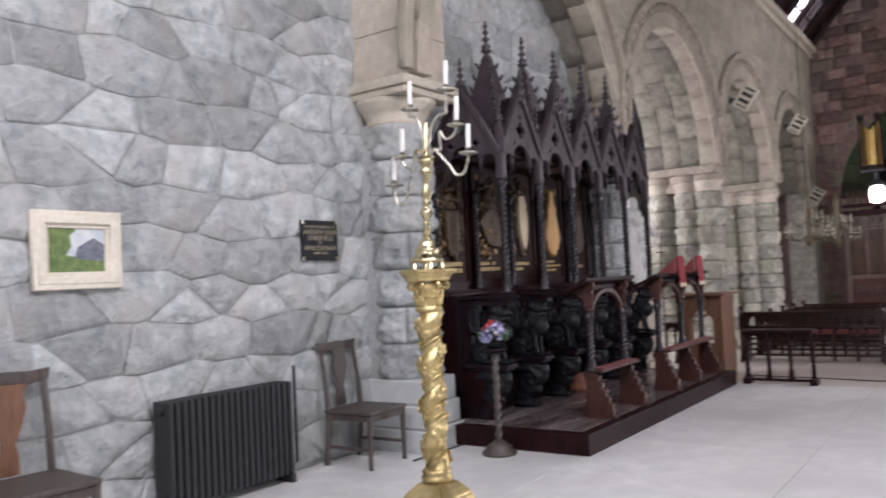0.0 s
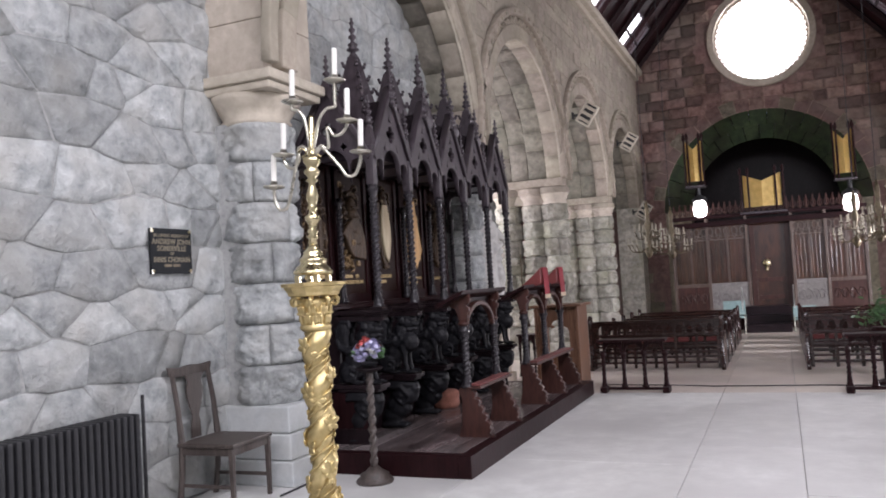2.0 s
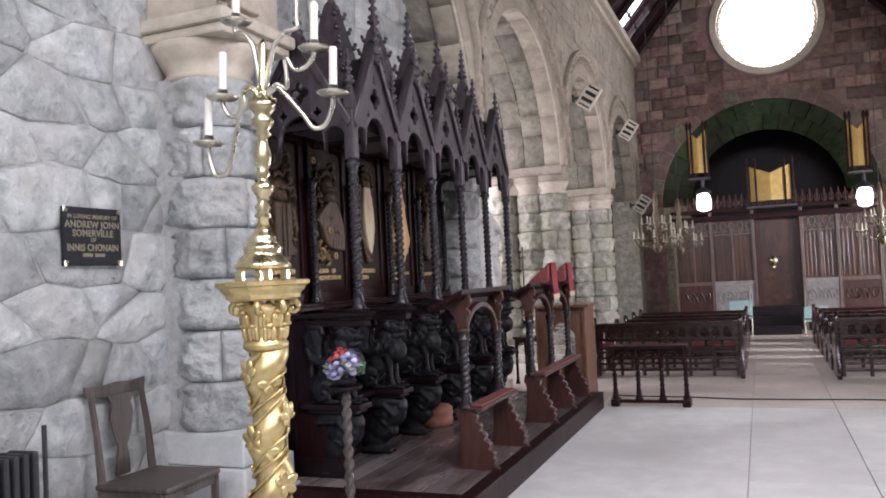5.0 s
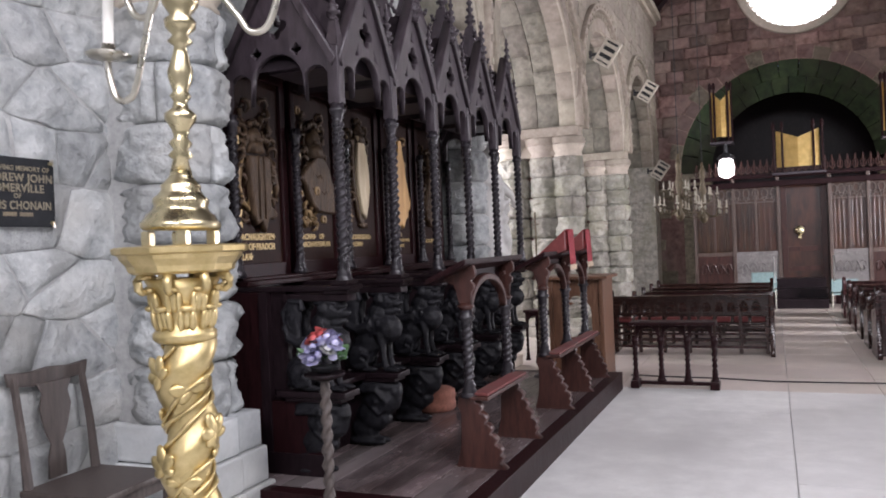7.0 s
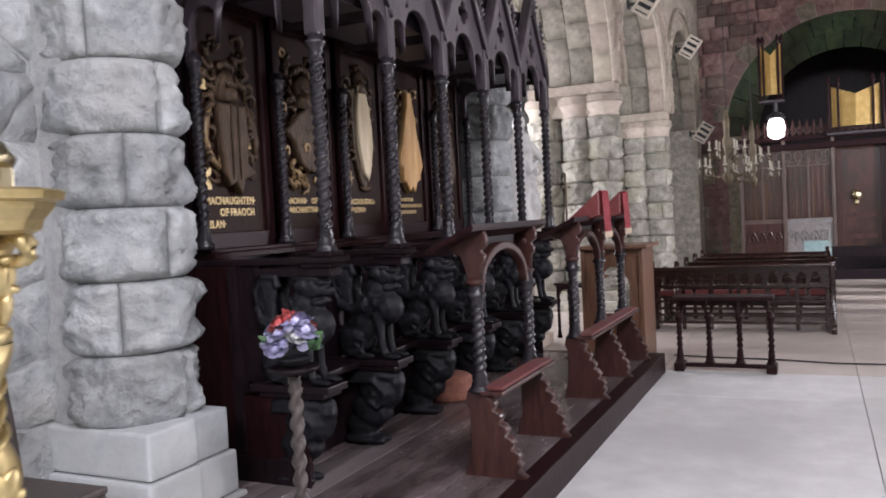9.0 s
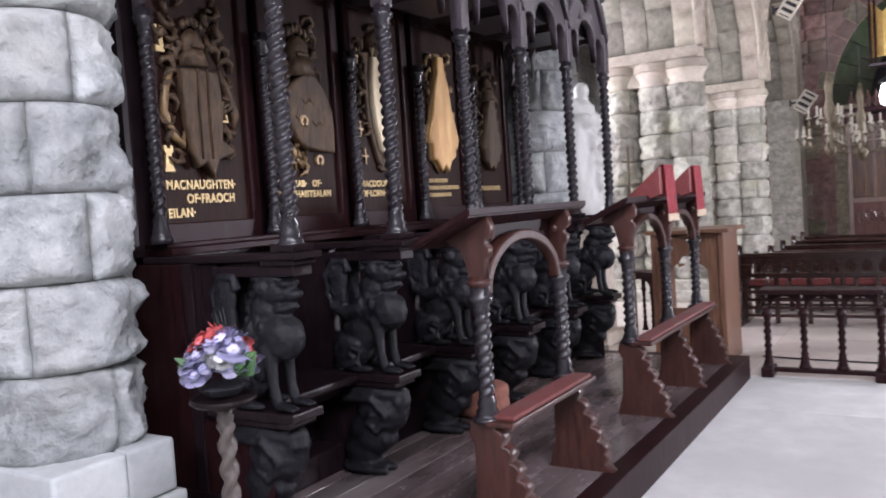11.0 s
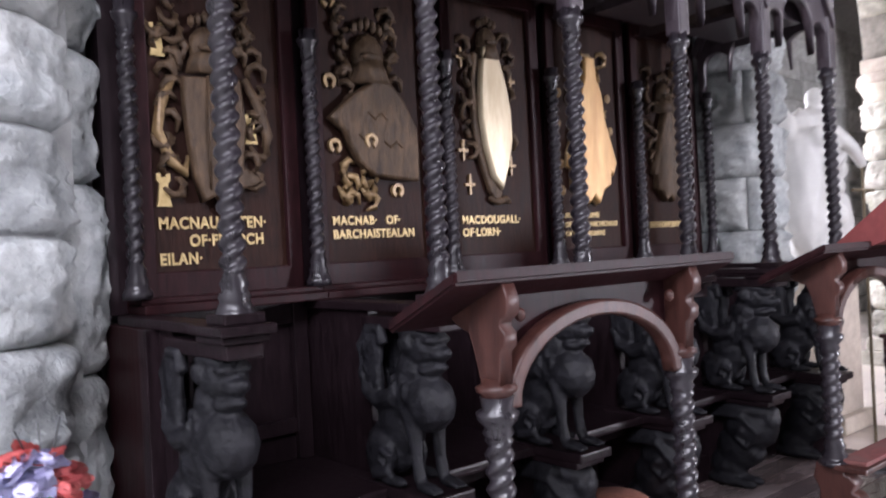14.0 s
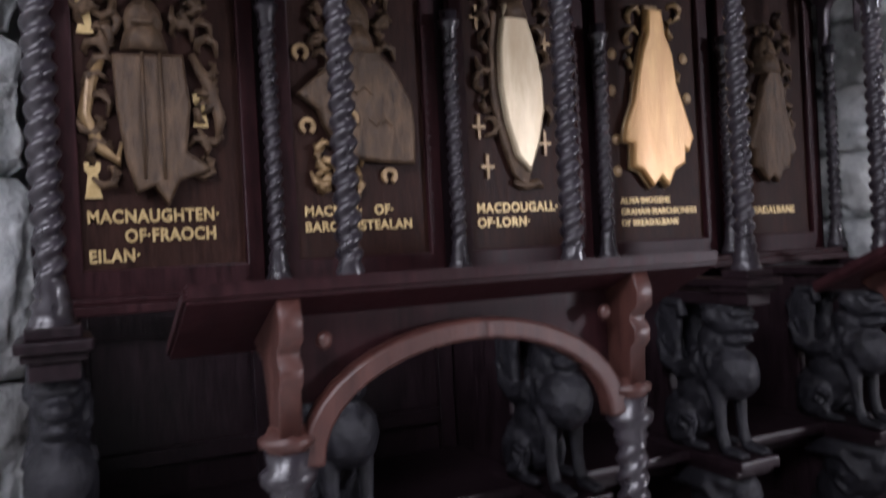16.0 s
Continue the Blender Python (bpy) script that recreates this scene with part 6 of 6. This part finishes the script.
pic = thing("painting", "small landscape painting in a cream frame on the wall", "painting", at=pose(0.018, 0, 0))
Y0, Y1, P0, P1 = -3.516, -2.99, 1.41, 1.845
for k, (ins, dep, x) in enumerate(((0.0, 0.04, 0.045), (0.03, 0.03, 0.055), (0.055, 0.02, 0.04))):
    o = [(Y0 + ins, P0 + ins), (Y1 - ins, P0 + ins), (Y1 - ins, P1 - ins), (Y0 + ins, P1 - ins)]
    i2 = ins + 0.032
    h = [(Y0 + i2, P0 + i2), (Y1 - i2, P0 + i2), (Y1 - i2, P1 - i2), (Y0 + i2, P1 - i2)]
    part("frame", cut_sheet([o, h], dep, facing_x(x), 0.006), CREAM, pic)
SKYP = node_mat("paint_sky", (0.42, 0.47, 0.52), (0.66, 0.68, 0.66), 0.5, scale=14, bump=0.1)
LEAFP = node_mat("paint_green", (0.05, 0.10, 0.03), (0.20, 0.26, 0.09), 0.5, scale=30, bump=0.1, c3=(0.3, 0.28, 0.09))
HOUSEP = node_mat("paint_grey", (0.08, 0.09, 0.12), (0.20, 0.21, 0.25), 0.5, scale=25, bump=0.1)
part("canvas", boxes((0.03, Y0 + 0.075, P0 + 0.075, 0.036, Y1 - 0.075, P1 - 0.075)), SKYP, pic)
part("painted_meadow", cut_sheet([[(Y0 + 0.077, P0 + 0.077), (Y1 - 0.077, P0 + 0.077), (Y1 - 0.077, P0 + 0.16), (Y0 + 0.25, P0 + 0.18), (Y0 + 0.077, P0 + 0.21)]], 0.002, facing_x(0.0375)), LEAFP, pic)
part("painted_tree", cut_sheet([[(Y0 + 0.077, P0 + 0.2), (Y0 + 0.20, P0 + 0.19), (Y0 + 0.23, P0 + 0.24), (Y0 + 0.22, P0 + 0.30), (Y0 + 0.26, P0 + 0.33), (Y0 + 0.23, P0 + 0.357), (Y0 + 0.077, P0 + 0.357)]], 0.002, facing_x(0.0378)), LEAFP, pic)
part("painted_hill", cut_sheet([[(Y0 + 0.25, P0 + 0.17), (Y1 - 0.077, P0 + 0.15), (Y1 - 0.077, P0 + 0.24), (Y1 - 0.16, P0 + 0.29), (Y0 + 0.27, P0 + 0.235)]], 0.002, facing_x(0.0382)), HOUSEP, pic)

# ---- flower stand ----
fs = thing("flower_stand", "slender twisted dark wooden stand with a round moulded base", "stand", at=pose(1.13, -0.52, 0))
part("base", lathe([(0.13, 0), (0.135, 0.015), (0.125, 0.03), (0.10, 0.045), (0.105, 0.06), (0.06, 0.085), (0.035, 0.11)], 20), OAK_CHAIR, fs, smooth=True)
st = [(0.024, 0.10)] + [(0.0235, 0.12 + 0.0065 * k) for k in range(96)] + [(0.026, 0.75), (0.020, 0.76), (0.030, 0.775)]
part("stem", lathe(st, 12, twist=(2, 7, 0.28, 0.13, 0.73)), OAK_CHAIR, fs, smooth=True)
part("plate", lathe([(0.035, 0.775), (0.085, 0.79), (0.098, 0.80), (0.098, 0.81), (0.085, 0.808)], 20), OAK_BLACK, fs, smooth=True)
LILAC = node_mat("lilac_petal", (0.58, 0.56, 0.88), (0.76, 0.73, 0.94), 0.6, scale=30, bump=0.05)
CORAL = node_mat("coral_petal", (0.60, 0.09, 0.10), (0.80, 0.22, 0.20), 0.6, scale=30, bump=0.05)
WHITEP = node_mat("white_petal", (0.75, 0.75, 0.75), (0.86, 0.86, 0.86), 0.6, scale=30, bump=0.05)
LEAF = node_mat("leaf", (0.03, 0.09, 0.03), (0.08, 0.17, 0.06), 0.5, scale=20, bump=0.1)


def blossom(c, size, material, owner, r, name="bloom"):
    bm = bmesh.new()
    tilt = Euler((r.uniform(-0.7, 0.7), r.uniform(-0.7, 0.7), r.uniform(0, 6)))
    for ring, (n2, k, up) in enumerate(((8, 1.0, 0.05), (6, 0.72, 0.26), (4, 0.40, 0.45))):
        for q in range(n2):
            a = 2 * math.pi * (q + 0.5 * ring) / n2
            pts = []
            for s, w in ((0.12, 0.08), (0.6, 0.30), (0.92, 0.33), (1.0, 0.0)):
                for sg in ((-1, 1) if w else (0,)):
                    p = Vector((s * k * math.cos(a) - sg * w * k * math.sin(a), s * k * math.sin(a) + sg * w * k * math.cos(a), up * s + 0.12 * abs(sg) * w))
                    p.rotate(tilt)
                    pts.append(bm.verts.new(Vector(c) + size * p))
            bm.faces.new((pts[0], pts[1], pts[3], pts[2]))
            bm.faces.new((pts[2], pts[3], pts[5], pts[4]))
            bm.faces.new((pts[4], pts[5], pts[6]))
    bmesh.ops.solidify(bm, geom=list(bm.faces), thickness=0.002)
    ball(Vector(c), (size * 0.45, size * 0.45, size * 0.4), bm, 2)
    part(name, bm, material, owner, smooth=True)


posy = thing("flower_posy", "posy of lilac, coral and white flowers on the twisted stand", "flowers", at=pose(1.13, -0.52, 0.81))
fr = random.Random(3)
part("bowl", lathe([(0.03, 0), (0.05, 0.01), (0.07, 0.03), (0.06, 0.035)], 14), IRON, posy)
for k in range(30):
    a, e = k * 2.4, 1.45 - 1.75 * (k / 30) ** 0.8
    c = (0.078 * math.cos(a) * math.cos(e), 0.078 * math.sin(a) * math.cos(e), 0.095 + 0.092 * math.sin(e))
    across = 0.54 * c[0] + 0.84 * c[1]
    mat_f = CORAL if (c[2] > 0.165 and c[0] < 0.01) or (across > 0.055 and c[2] > 0.10) or (across < -0.05 and c[2] < 0.075) else (WHITEP if k % 14 == 4 else LILAC)
    blossom(c, fr.uniform(0.040, 0.056), mat_f, posy, fr)
for k in range(9):
    a = fr.uniform(0, 6.28)
    part("leaf", tube([(0.05 * math.cos(a), 0.05 * math.sin(a), 0.06), (0.10 * math.cos(a), 0.10 * math.sin(a), 0.09 + fr.uniform(-0.02, 0.07)), (0.128 * math.cos(a), 0.128 * math.sin(a), 0.08 + fr.uniform(-0.02, 0.08))], [0.004, 0.017, 0.002], 5), LEAF, posy)
for k in range(3):
    part("twig", tube([(0.02, 0.01 * k, 0.1), (0.01 - 0.02 * k, 0.03 * k, 0.2), (0.02 - 0.04 * k, 0.05 * k - 0.02, 0.25)], 0.0015, 4), IRON, posy)

# ---- marble statue, cross, chandeliers and plant ----
sb = bmesh.new()
lathe([(0.15, 0), (0.17, 0.1), (0.13, 0.45), (0.12, 0.62), (0.15, 0.85), (0.13, 0.98), (0.05, 1.04)], 14, (0, 0, 0), sb)
ball((0.02, 0.02, 1.10), (0.07, 0.07, 0.085), sb)
tube([(0.05, 0.16, 0.9), (0.12, 0.30, 0.78), (0.14, 0.42, 0.66)], [0.06, 0.05, 0.035], 8, sb)
ball((-0.02, -0.12, 0.55), (0.16, 0.20, 0.5), sb)
ball((0.0, 0.14, 0.28), (0.17, 0.2, 0.3), sb)
tube([(0.0, -0.13, 0.95), (0.08, -0.16, 0.75), (0.18, -0.05, 0.66), (0.2, 0.0, 0.72)], [0.05, 0.045, 0.04, 0.035], 8, sb)
tube([(0.0, 0.13, 0.95), (0.06, 0.17, 0.75), (0.17, 0.06, 0.70)], [0.05, 0.045, 0.04], 8, sb)
for k in range(9):
    a = k * 0.7
    tube([(0.14 * math.cos(a), 0.14 * math.sin(a), 0.02), (0.125 * math.cos(a + 0.1), 0.125 * math.sin(a + 0.1), 0.4), (0.11 * math.cos(a), 0.11 * math.sin(a), 0.62)], 0.03, 6, sb)
rst = random.Random(4)
for k in range(26):
    a, h = rst.uniform(0, 6.28), rst.uniform(0.05, 1.05)
    ball((0.15 * math.cos(a), 0.24 * math.sin(a) - 0.03, h * 0.95), (rst.uniform(0.03, 0.07), rst.uniform(0.03, 0.07), rst.uniform(0.05, 0.13)), sb)
tube([(-0.06, 0.1, 1.0), (-0.08, 0.24, 1.12), (-0.05, 0.27, 0.9), (-0.03, 0.2, 0.6)], [0.05, 0.07, 0.06, 0.03], 8, sb)
st_me = remeshed(sb, 0.016)
tagged(part("statue", st_me, MARBLE), "white marble draped statue in the aisle arch", "statue").matrix_basis = pose(0.22, 4.7, 1.12) @ Matrix.Diagonal((1.0, 1.1, 1.05, 1))
ped = thing("statue_pedestal", "pale stone pedestal under the marble statue", "pedestal", at=pose(0.22, 4.7, 0))
part("shaft", boxes((-0.18, -0.18, 0.12, 0.18, 0.18, 1.02), bev=0.01), SANDSTONE, ped)
part("cap", boxes((-0.22, -0.22, 1.02, 0.22, 0.22, 1.12), bev=0.02), SANDSTONE, ped)
part("foot", boxes((-0.23, -0.23, 0, 0.23, 0.23, 0.12), bev=0.02), SANDSTONE, ped)
cross = thing("standing_cross", "thin brass standing cross behind the prayer desk", "cross", at=pose(1.12, 3.28, 0))
part("staff", tube([(0, 0, PLAT), (0, 0, 1.66)], 0.008, 8), OLD_BRASS, cross)
part("arm", tube([(0, -0.12, 1.55), (0, 0.12, 1.55)], 0.008, 8), OLD_BRASS, cross)
part("foot", lathe([(0.07, PLAT), (0.065, PLAT + 0.012), (0.02, PLAT + 0.03), (0.01, PLAT + 0.06)], 14), IRON, cross)


def chandelier(x, y, z):
    ob = thing("chandelier", "small brass chandelier with white candles on a long chain", "chandelier", "chandeliers in the nave", at=pose(x, y, z))
    part("chain", tube([(0, 0, 0.9), (0, 0, 7.6 - z + 0.8)], 0.006, 5), IRON, ob)
    part("stem", lathe([(0.01, 0.0), (0.05, 0.04), (0.07, 0.1), (0.03, 0.16), (0.05, 0.26), (0.02, 0.34), (0.06, 0.5), (0.03, 0.6), (0.04, 0.75), (0.012, 0.9)], 10), OLD_BRASS, ob, smooth=True)
    for tier, (n2, rad, zz) in enumerate(((8, 0.32, 0.22), (6, 0.20, 0.42))):
        for k in range(n2):
            a = 2 * math.pi * k / n2
            part("arm", tube([(q * math.cos(a), q * math.sin(a), zz + h) for q, h in ((0.04, -0.05), (rad * 0.4, -0.13), (rad * 0.8, -0.11), (rad, 0.0))], 0.008, 5), OLD_BRASS, ob)
            part("candle", lathe([(0.025, 0), (0.03, 0.01), (0.011, 0.02), (0.011, 0.11), (0.002, 0.115)], 8, (rad * math.cos(a), rad * math.sin(a), zz)), OLD_WAX, ob)
            part("drop", lathe([(0.003, -0.09), (0.016, -0.05), (0.004, -0.02)], 6, (rad * math.cos(a), rad * math.sin(a), zz)), SILVER, ob)
    return ob


c1 = chandelier(2.0, 7.2, 1.58)
copy_thing(c1, pose(2.2, 8.5, 1.55))
copy_thing(c1, pose(5.2, 7.2, 1.58))
copy_thing(c1, pose(5.0, 8.5, 1.55))

plant = thing("potted_plant", "leafy green plant on a stand before the pews", "plant", at=pose(4.86, 4.35, 0))
part("stand", lathe([(0.14, 0), (0.12, 0.03), (0.03, 0.06), (0.03, 0.45), (0.12, 0.48), (0.14, 0.6), (0.12, 0.62)], 14), OAK_DARK, plant)
pr = random.Random(9)
lf = bmesh.new()
for k in range(260):
    a, e = pr.uniform(0, 6.28), pr.uniform(-0.4, 1.5)
    rr = pr.uniform(0.08, 0.32) * (0.8 + 0.3 * math.sin(3 * a))
    c = Vector((rr * math.cos(a) * math.cos(e), rr * math.sin(a) * math.cos(e), 0.72 + rr * 0.95 * math.sin(e)))
    t1, t2 = Vector((pr.uniform(-1, 1), pr.uniform(-1, 1), pr.uniform(-0.6, 0.6))).normalized() * 0.045, Vector((pr.uniform(-1, 1), pr.uniform(-1, 1), pr.uniform(-1, 1))).normalized() * 0.016
    v = [lf.verts.new(p) for p in (c - t1, c + t2, c + t1, c - t2)]
    lf.faces.new(v)
part("foliage", lf, LEAF, plant)
for yy, zz in ((8.6, 4.25), (12.9, 4.35), (14.4, 2.85)):
    lamp = flood(yy, zz)
    copy_thing(lamp, pose(2 * MID, 2 * yy, 0, 0, 0, 180))
for x in (3.13, 4.06):
    sash = thing("draped_cloth", "pale cloth tied to the end of a pew", "cloth", "sashes on the pews")
    bm = bmesh.new()
    g = [[bm.verts.new((x + 0.012 * math.sin(k * 1.7 + j), 11.05 + 0.05 * k, 0.95 - 0.11 * j + 0.01 * math.sin(3 * k))) for k in range(6)] for j in range(5)]
    for a, b in zip(g, g[1:]):
        for k in range(5):
            bm.faces.new((a[k], a[k + 1], b[k + 1], b[k]))
    bmesh.ops.solidify(bm, geom=list(bm.faces), thickness=0.01)
    part("drape", bm, MARBLE, sash, smooth=True)
cable = tube([(0.66, -1.0, 0.008), (0.68, -0.6, 0.012), (0.70, -0.3, 0.012), (0.62, -0.20, 0.015), (0.55, -0.19, 0.02), (0.4, -0.215, 0.03)], 0.007, 6)
tagged(part("cable", cable, IRON, smooth=True), "black electric cable lying along the plinth", "cable")


nave_cable = tube([(1.75, 4.36, 0.006), (2.1, 4.30, 0.007), (2.6, 4.27, 0.007), (3.06, 4.17, 0.007), (3.56, 4.18, 0.007), (4.2, 4.22, 0.007), (5.2, 4.12, 0.006)], 0.007, 6)
tagged(part("cable", nave_cable, IRON, smooth=True), "thin black cable lying across the nave floor", "cable")
stool = thing("stool", "small dark oak stool with arched sides by the pier", "stool", at=pose(0.56, 5.32, 0, 0, 0, -20))
part("seat", boxes((-0.16, -0.13, 0.56, 0.16, 0.13, 0.59), bev=0.006), OAK_DARK, stool)
for sx in (-0.125, 0.125):
    for sy in (-0.10, 0.10):
        part("leg", turned(0.04, 0.44, 0.016, 0.016, 9, seg=8), OAK_DARK, stool).matrix_basis = pose(sx, sy, 0)
for sy in (-0.10, 0.10):
    arch_side = [(-0.14, 0.44), (-0.14, 0.56), (0.14, 0.56), (0.14, 0.44)] + [(0.11 * math.cos(radians(t)), 0.44 + 0.09 * math.sin(radians(t))) for t in range(0, 181, 20)]
    part("arched_rail", cut_sheet([arch_side], 0.02, facing_y(sy), 0.003), OAK_DARK, stool)


# ---- stone facing of the walls ----
rs = random.Random(21)


lay_stones(rubble_cells(-5.6, -0.14, 0.0, 4.5, 0.42, 0.29, rs), facing_x(0.016), chancel_wall, GRANITE, 0.004, 0.008, rs)
lay_stones(rubble_cells(-0.12, 3.62, 2.3, 5.1, 0.42, 0.29, rs), facing_x(0.016), chancel_wall, GRANITE, 0.004, 0.008, rs)
ab2 = bmesh.new()
for poly in ashlar_cells(3.62, FAR, 0.0, 4.6, 0.55, 0.30, rs):
    stone_mesh(poly, facing_x(-2.895), 0.006, 0.02, rs, ab2)
tagged(part("aisle_stones", ab2, node_mat("aisle_granite", (0.20, 0.20, 0.19), (0.38, 0.38, 0.36), 0.9, scale=8, big=1.5, bump=0.6, vary=0.2, island=True, dist=0.02), aisle), kind="stuff")
wb = bmesh.new()
lb = bmesh.new()
for poly in ashlar_cells(0.0, 7.2, 0.0, 10.2, 0.42, 0.26, rs):
    u, v = sum(p[0] for p in poly) / 4, sum(p[1] for p in poly) / 4
    if math.hypot(u - ROSE[0], v - ROSE[1]) < 1.45 or any(math.hypot(a - MID, max(b - 2.87, 0)) < 2.62 for a, b in poly):
        continue
    stone_mesh([(a + rs.uniform(-0.012, 0.012), b + rs.uniform(-0.012, 0.012)) for a, b in poly], facing_y(FAR - 0.004), 0.006, 0.03, rs, lb if v < 2.7 + 0.9 * noise.noise((u * 1.3, 0.0, 4.0)) else wb, 0.03)
tagged(part("low_stones", lb, WEST_GREY, far), kind="stuff")
tagged(part("west_stones", wb, REDSTONE, far), kind="stuff")
sbm = bmesh.new()
for poly in ashlar_cells(-0.6, FAR, 2.95, 6.5, 0.42, 0.22, rs):
    pts = poly + [((poly[0][0] + poly[2][0]) / 2, (poly[0][1] + poly[2][1]) / 2)]
    if any(math.hypot(u - c, v - SPRING) < q + 0.32 for u, v in pts for c, q in ARCHES):
        continue
    stone_mesh(poly, facing_x(NAVE_X + 0.002), 0.004, 0.008, rs, sbm, 0.004)
tagged(part("spandrel_stones", sbm, node_mat("spandrel_sandstone", (0.27, 0.235, 0.19), (0.42, 0.365, 0.30), 0.9, scale=14, big=1.5, bump=0.5, vary=0.12, island=True, dist=0.02), arcade), kind="stuff")

# ---- floor flags ----
fl = random.Random(2)
COLS = [(-2.9, -1.2), (-1.2, 0.2), (0.2, 1.75), (1.75, 3.2), (3.2, 3.93), (3.93, 5.4), (5.4, 6.9), (6.9, 8.7)]
for x0, x1 in COLS:
    y = -8.9 + fl.uniform(0, 0.6)
    while y < 3.72:
        y2 = min(y + fl.uniform(1.6, 2.6), 3.72)
        if 3.72 - y2 < 0.5:
            y2 = 3.72
        if not (x1 <= 1.75 and y > 0):
            part("flag", boxes((x0 + 0.003, y + 0.003, -0.03, x1 - 0.003, y2 - 0.003, 0.0), bev=0.002), FLAG, floor)
        y = y2
    while y < 19:
        y2 = y + fl.uniform(0.55, 1.0)
        part("flag", boxes((x0 + 0.003, y + 0.003, -0.03, x1 - 0.003, y2 - 0.003, 0.0), bev=0.002), FLAG_PINK, floor)
        y = y2
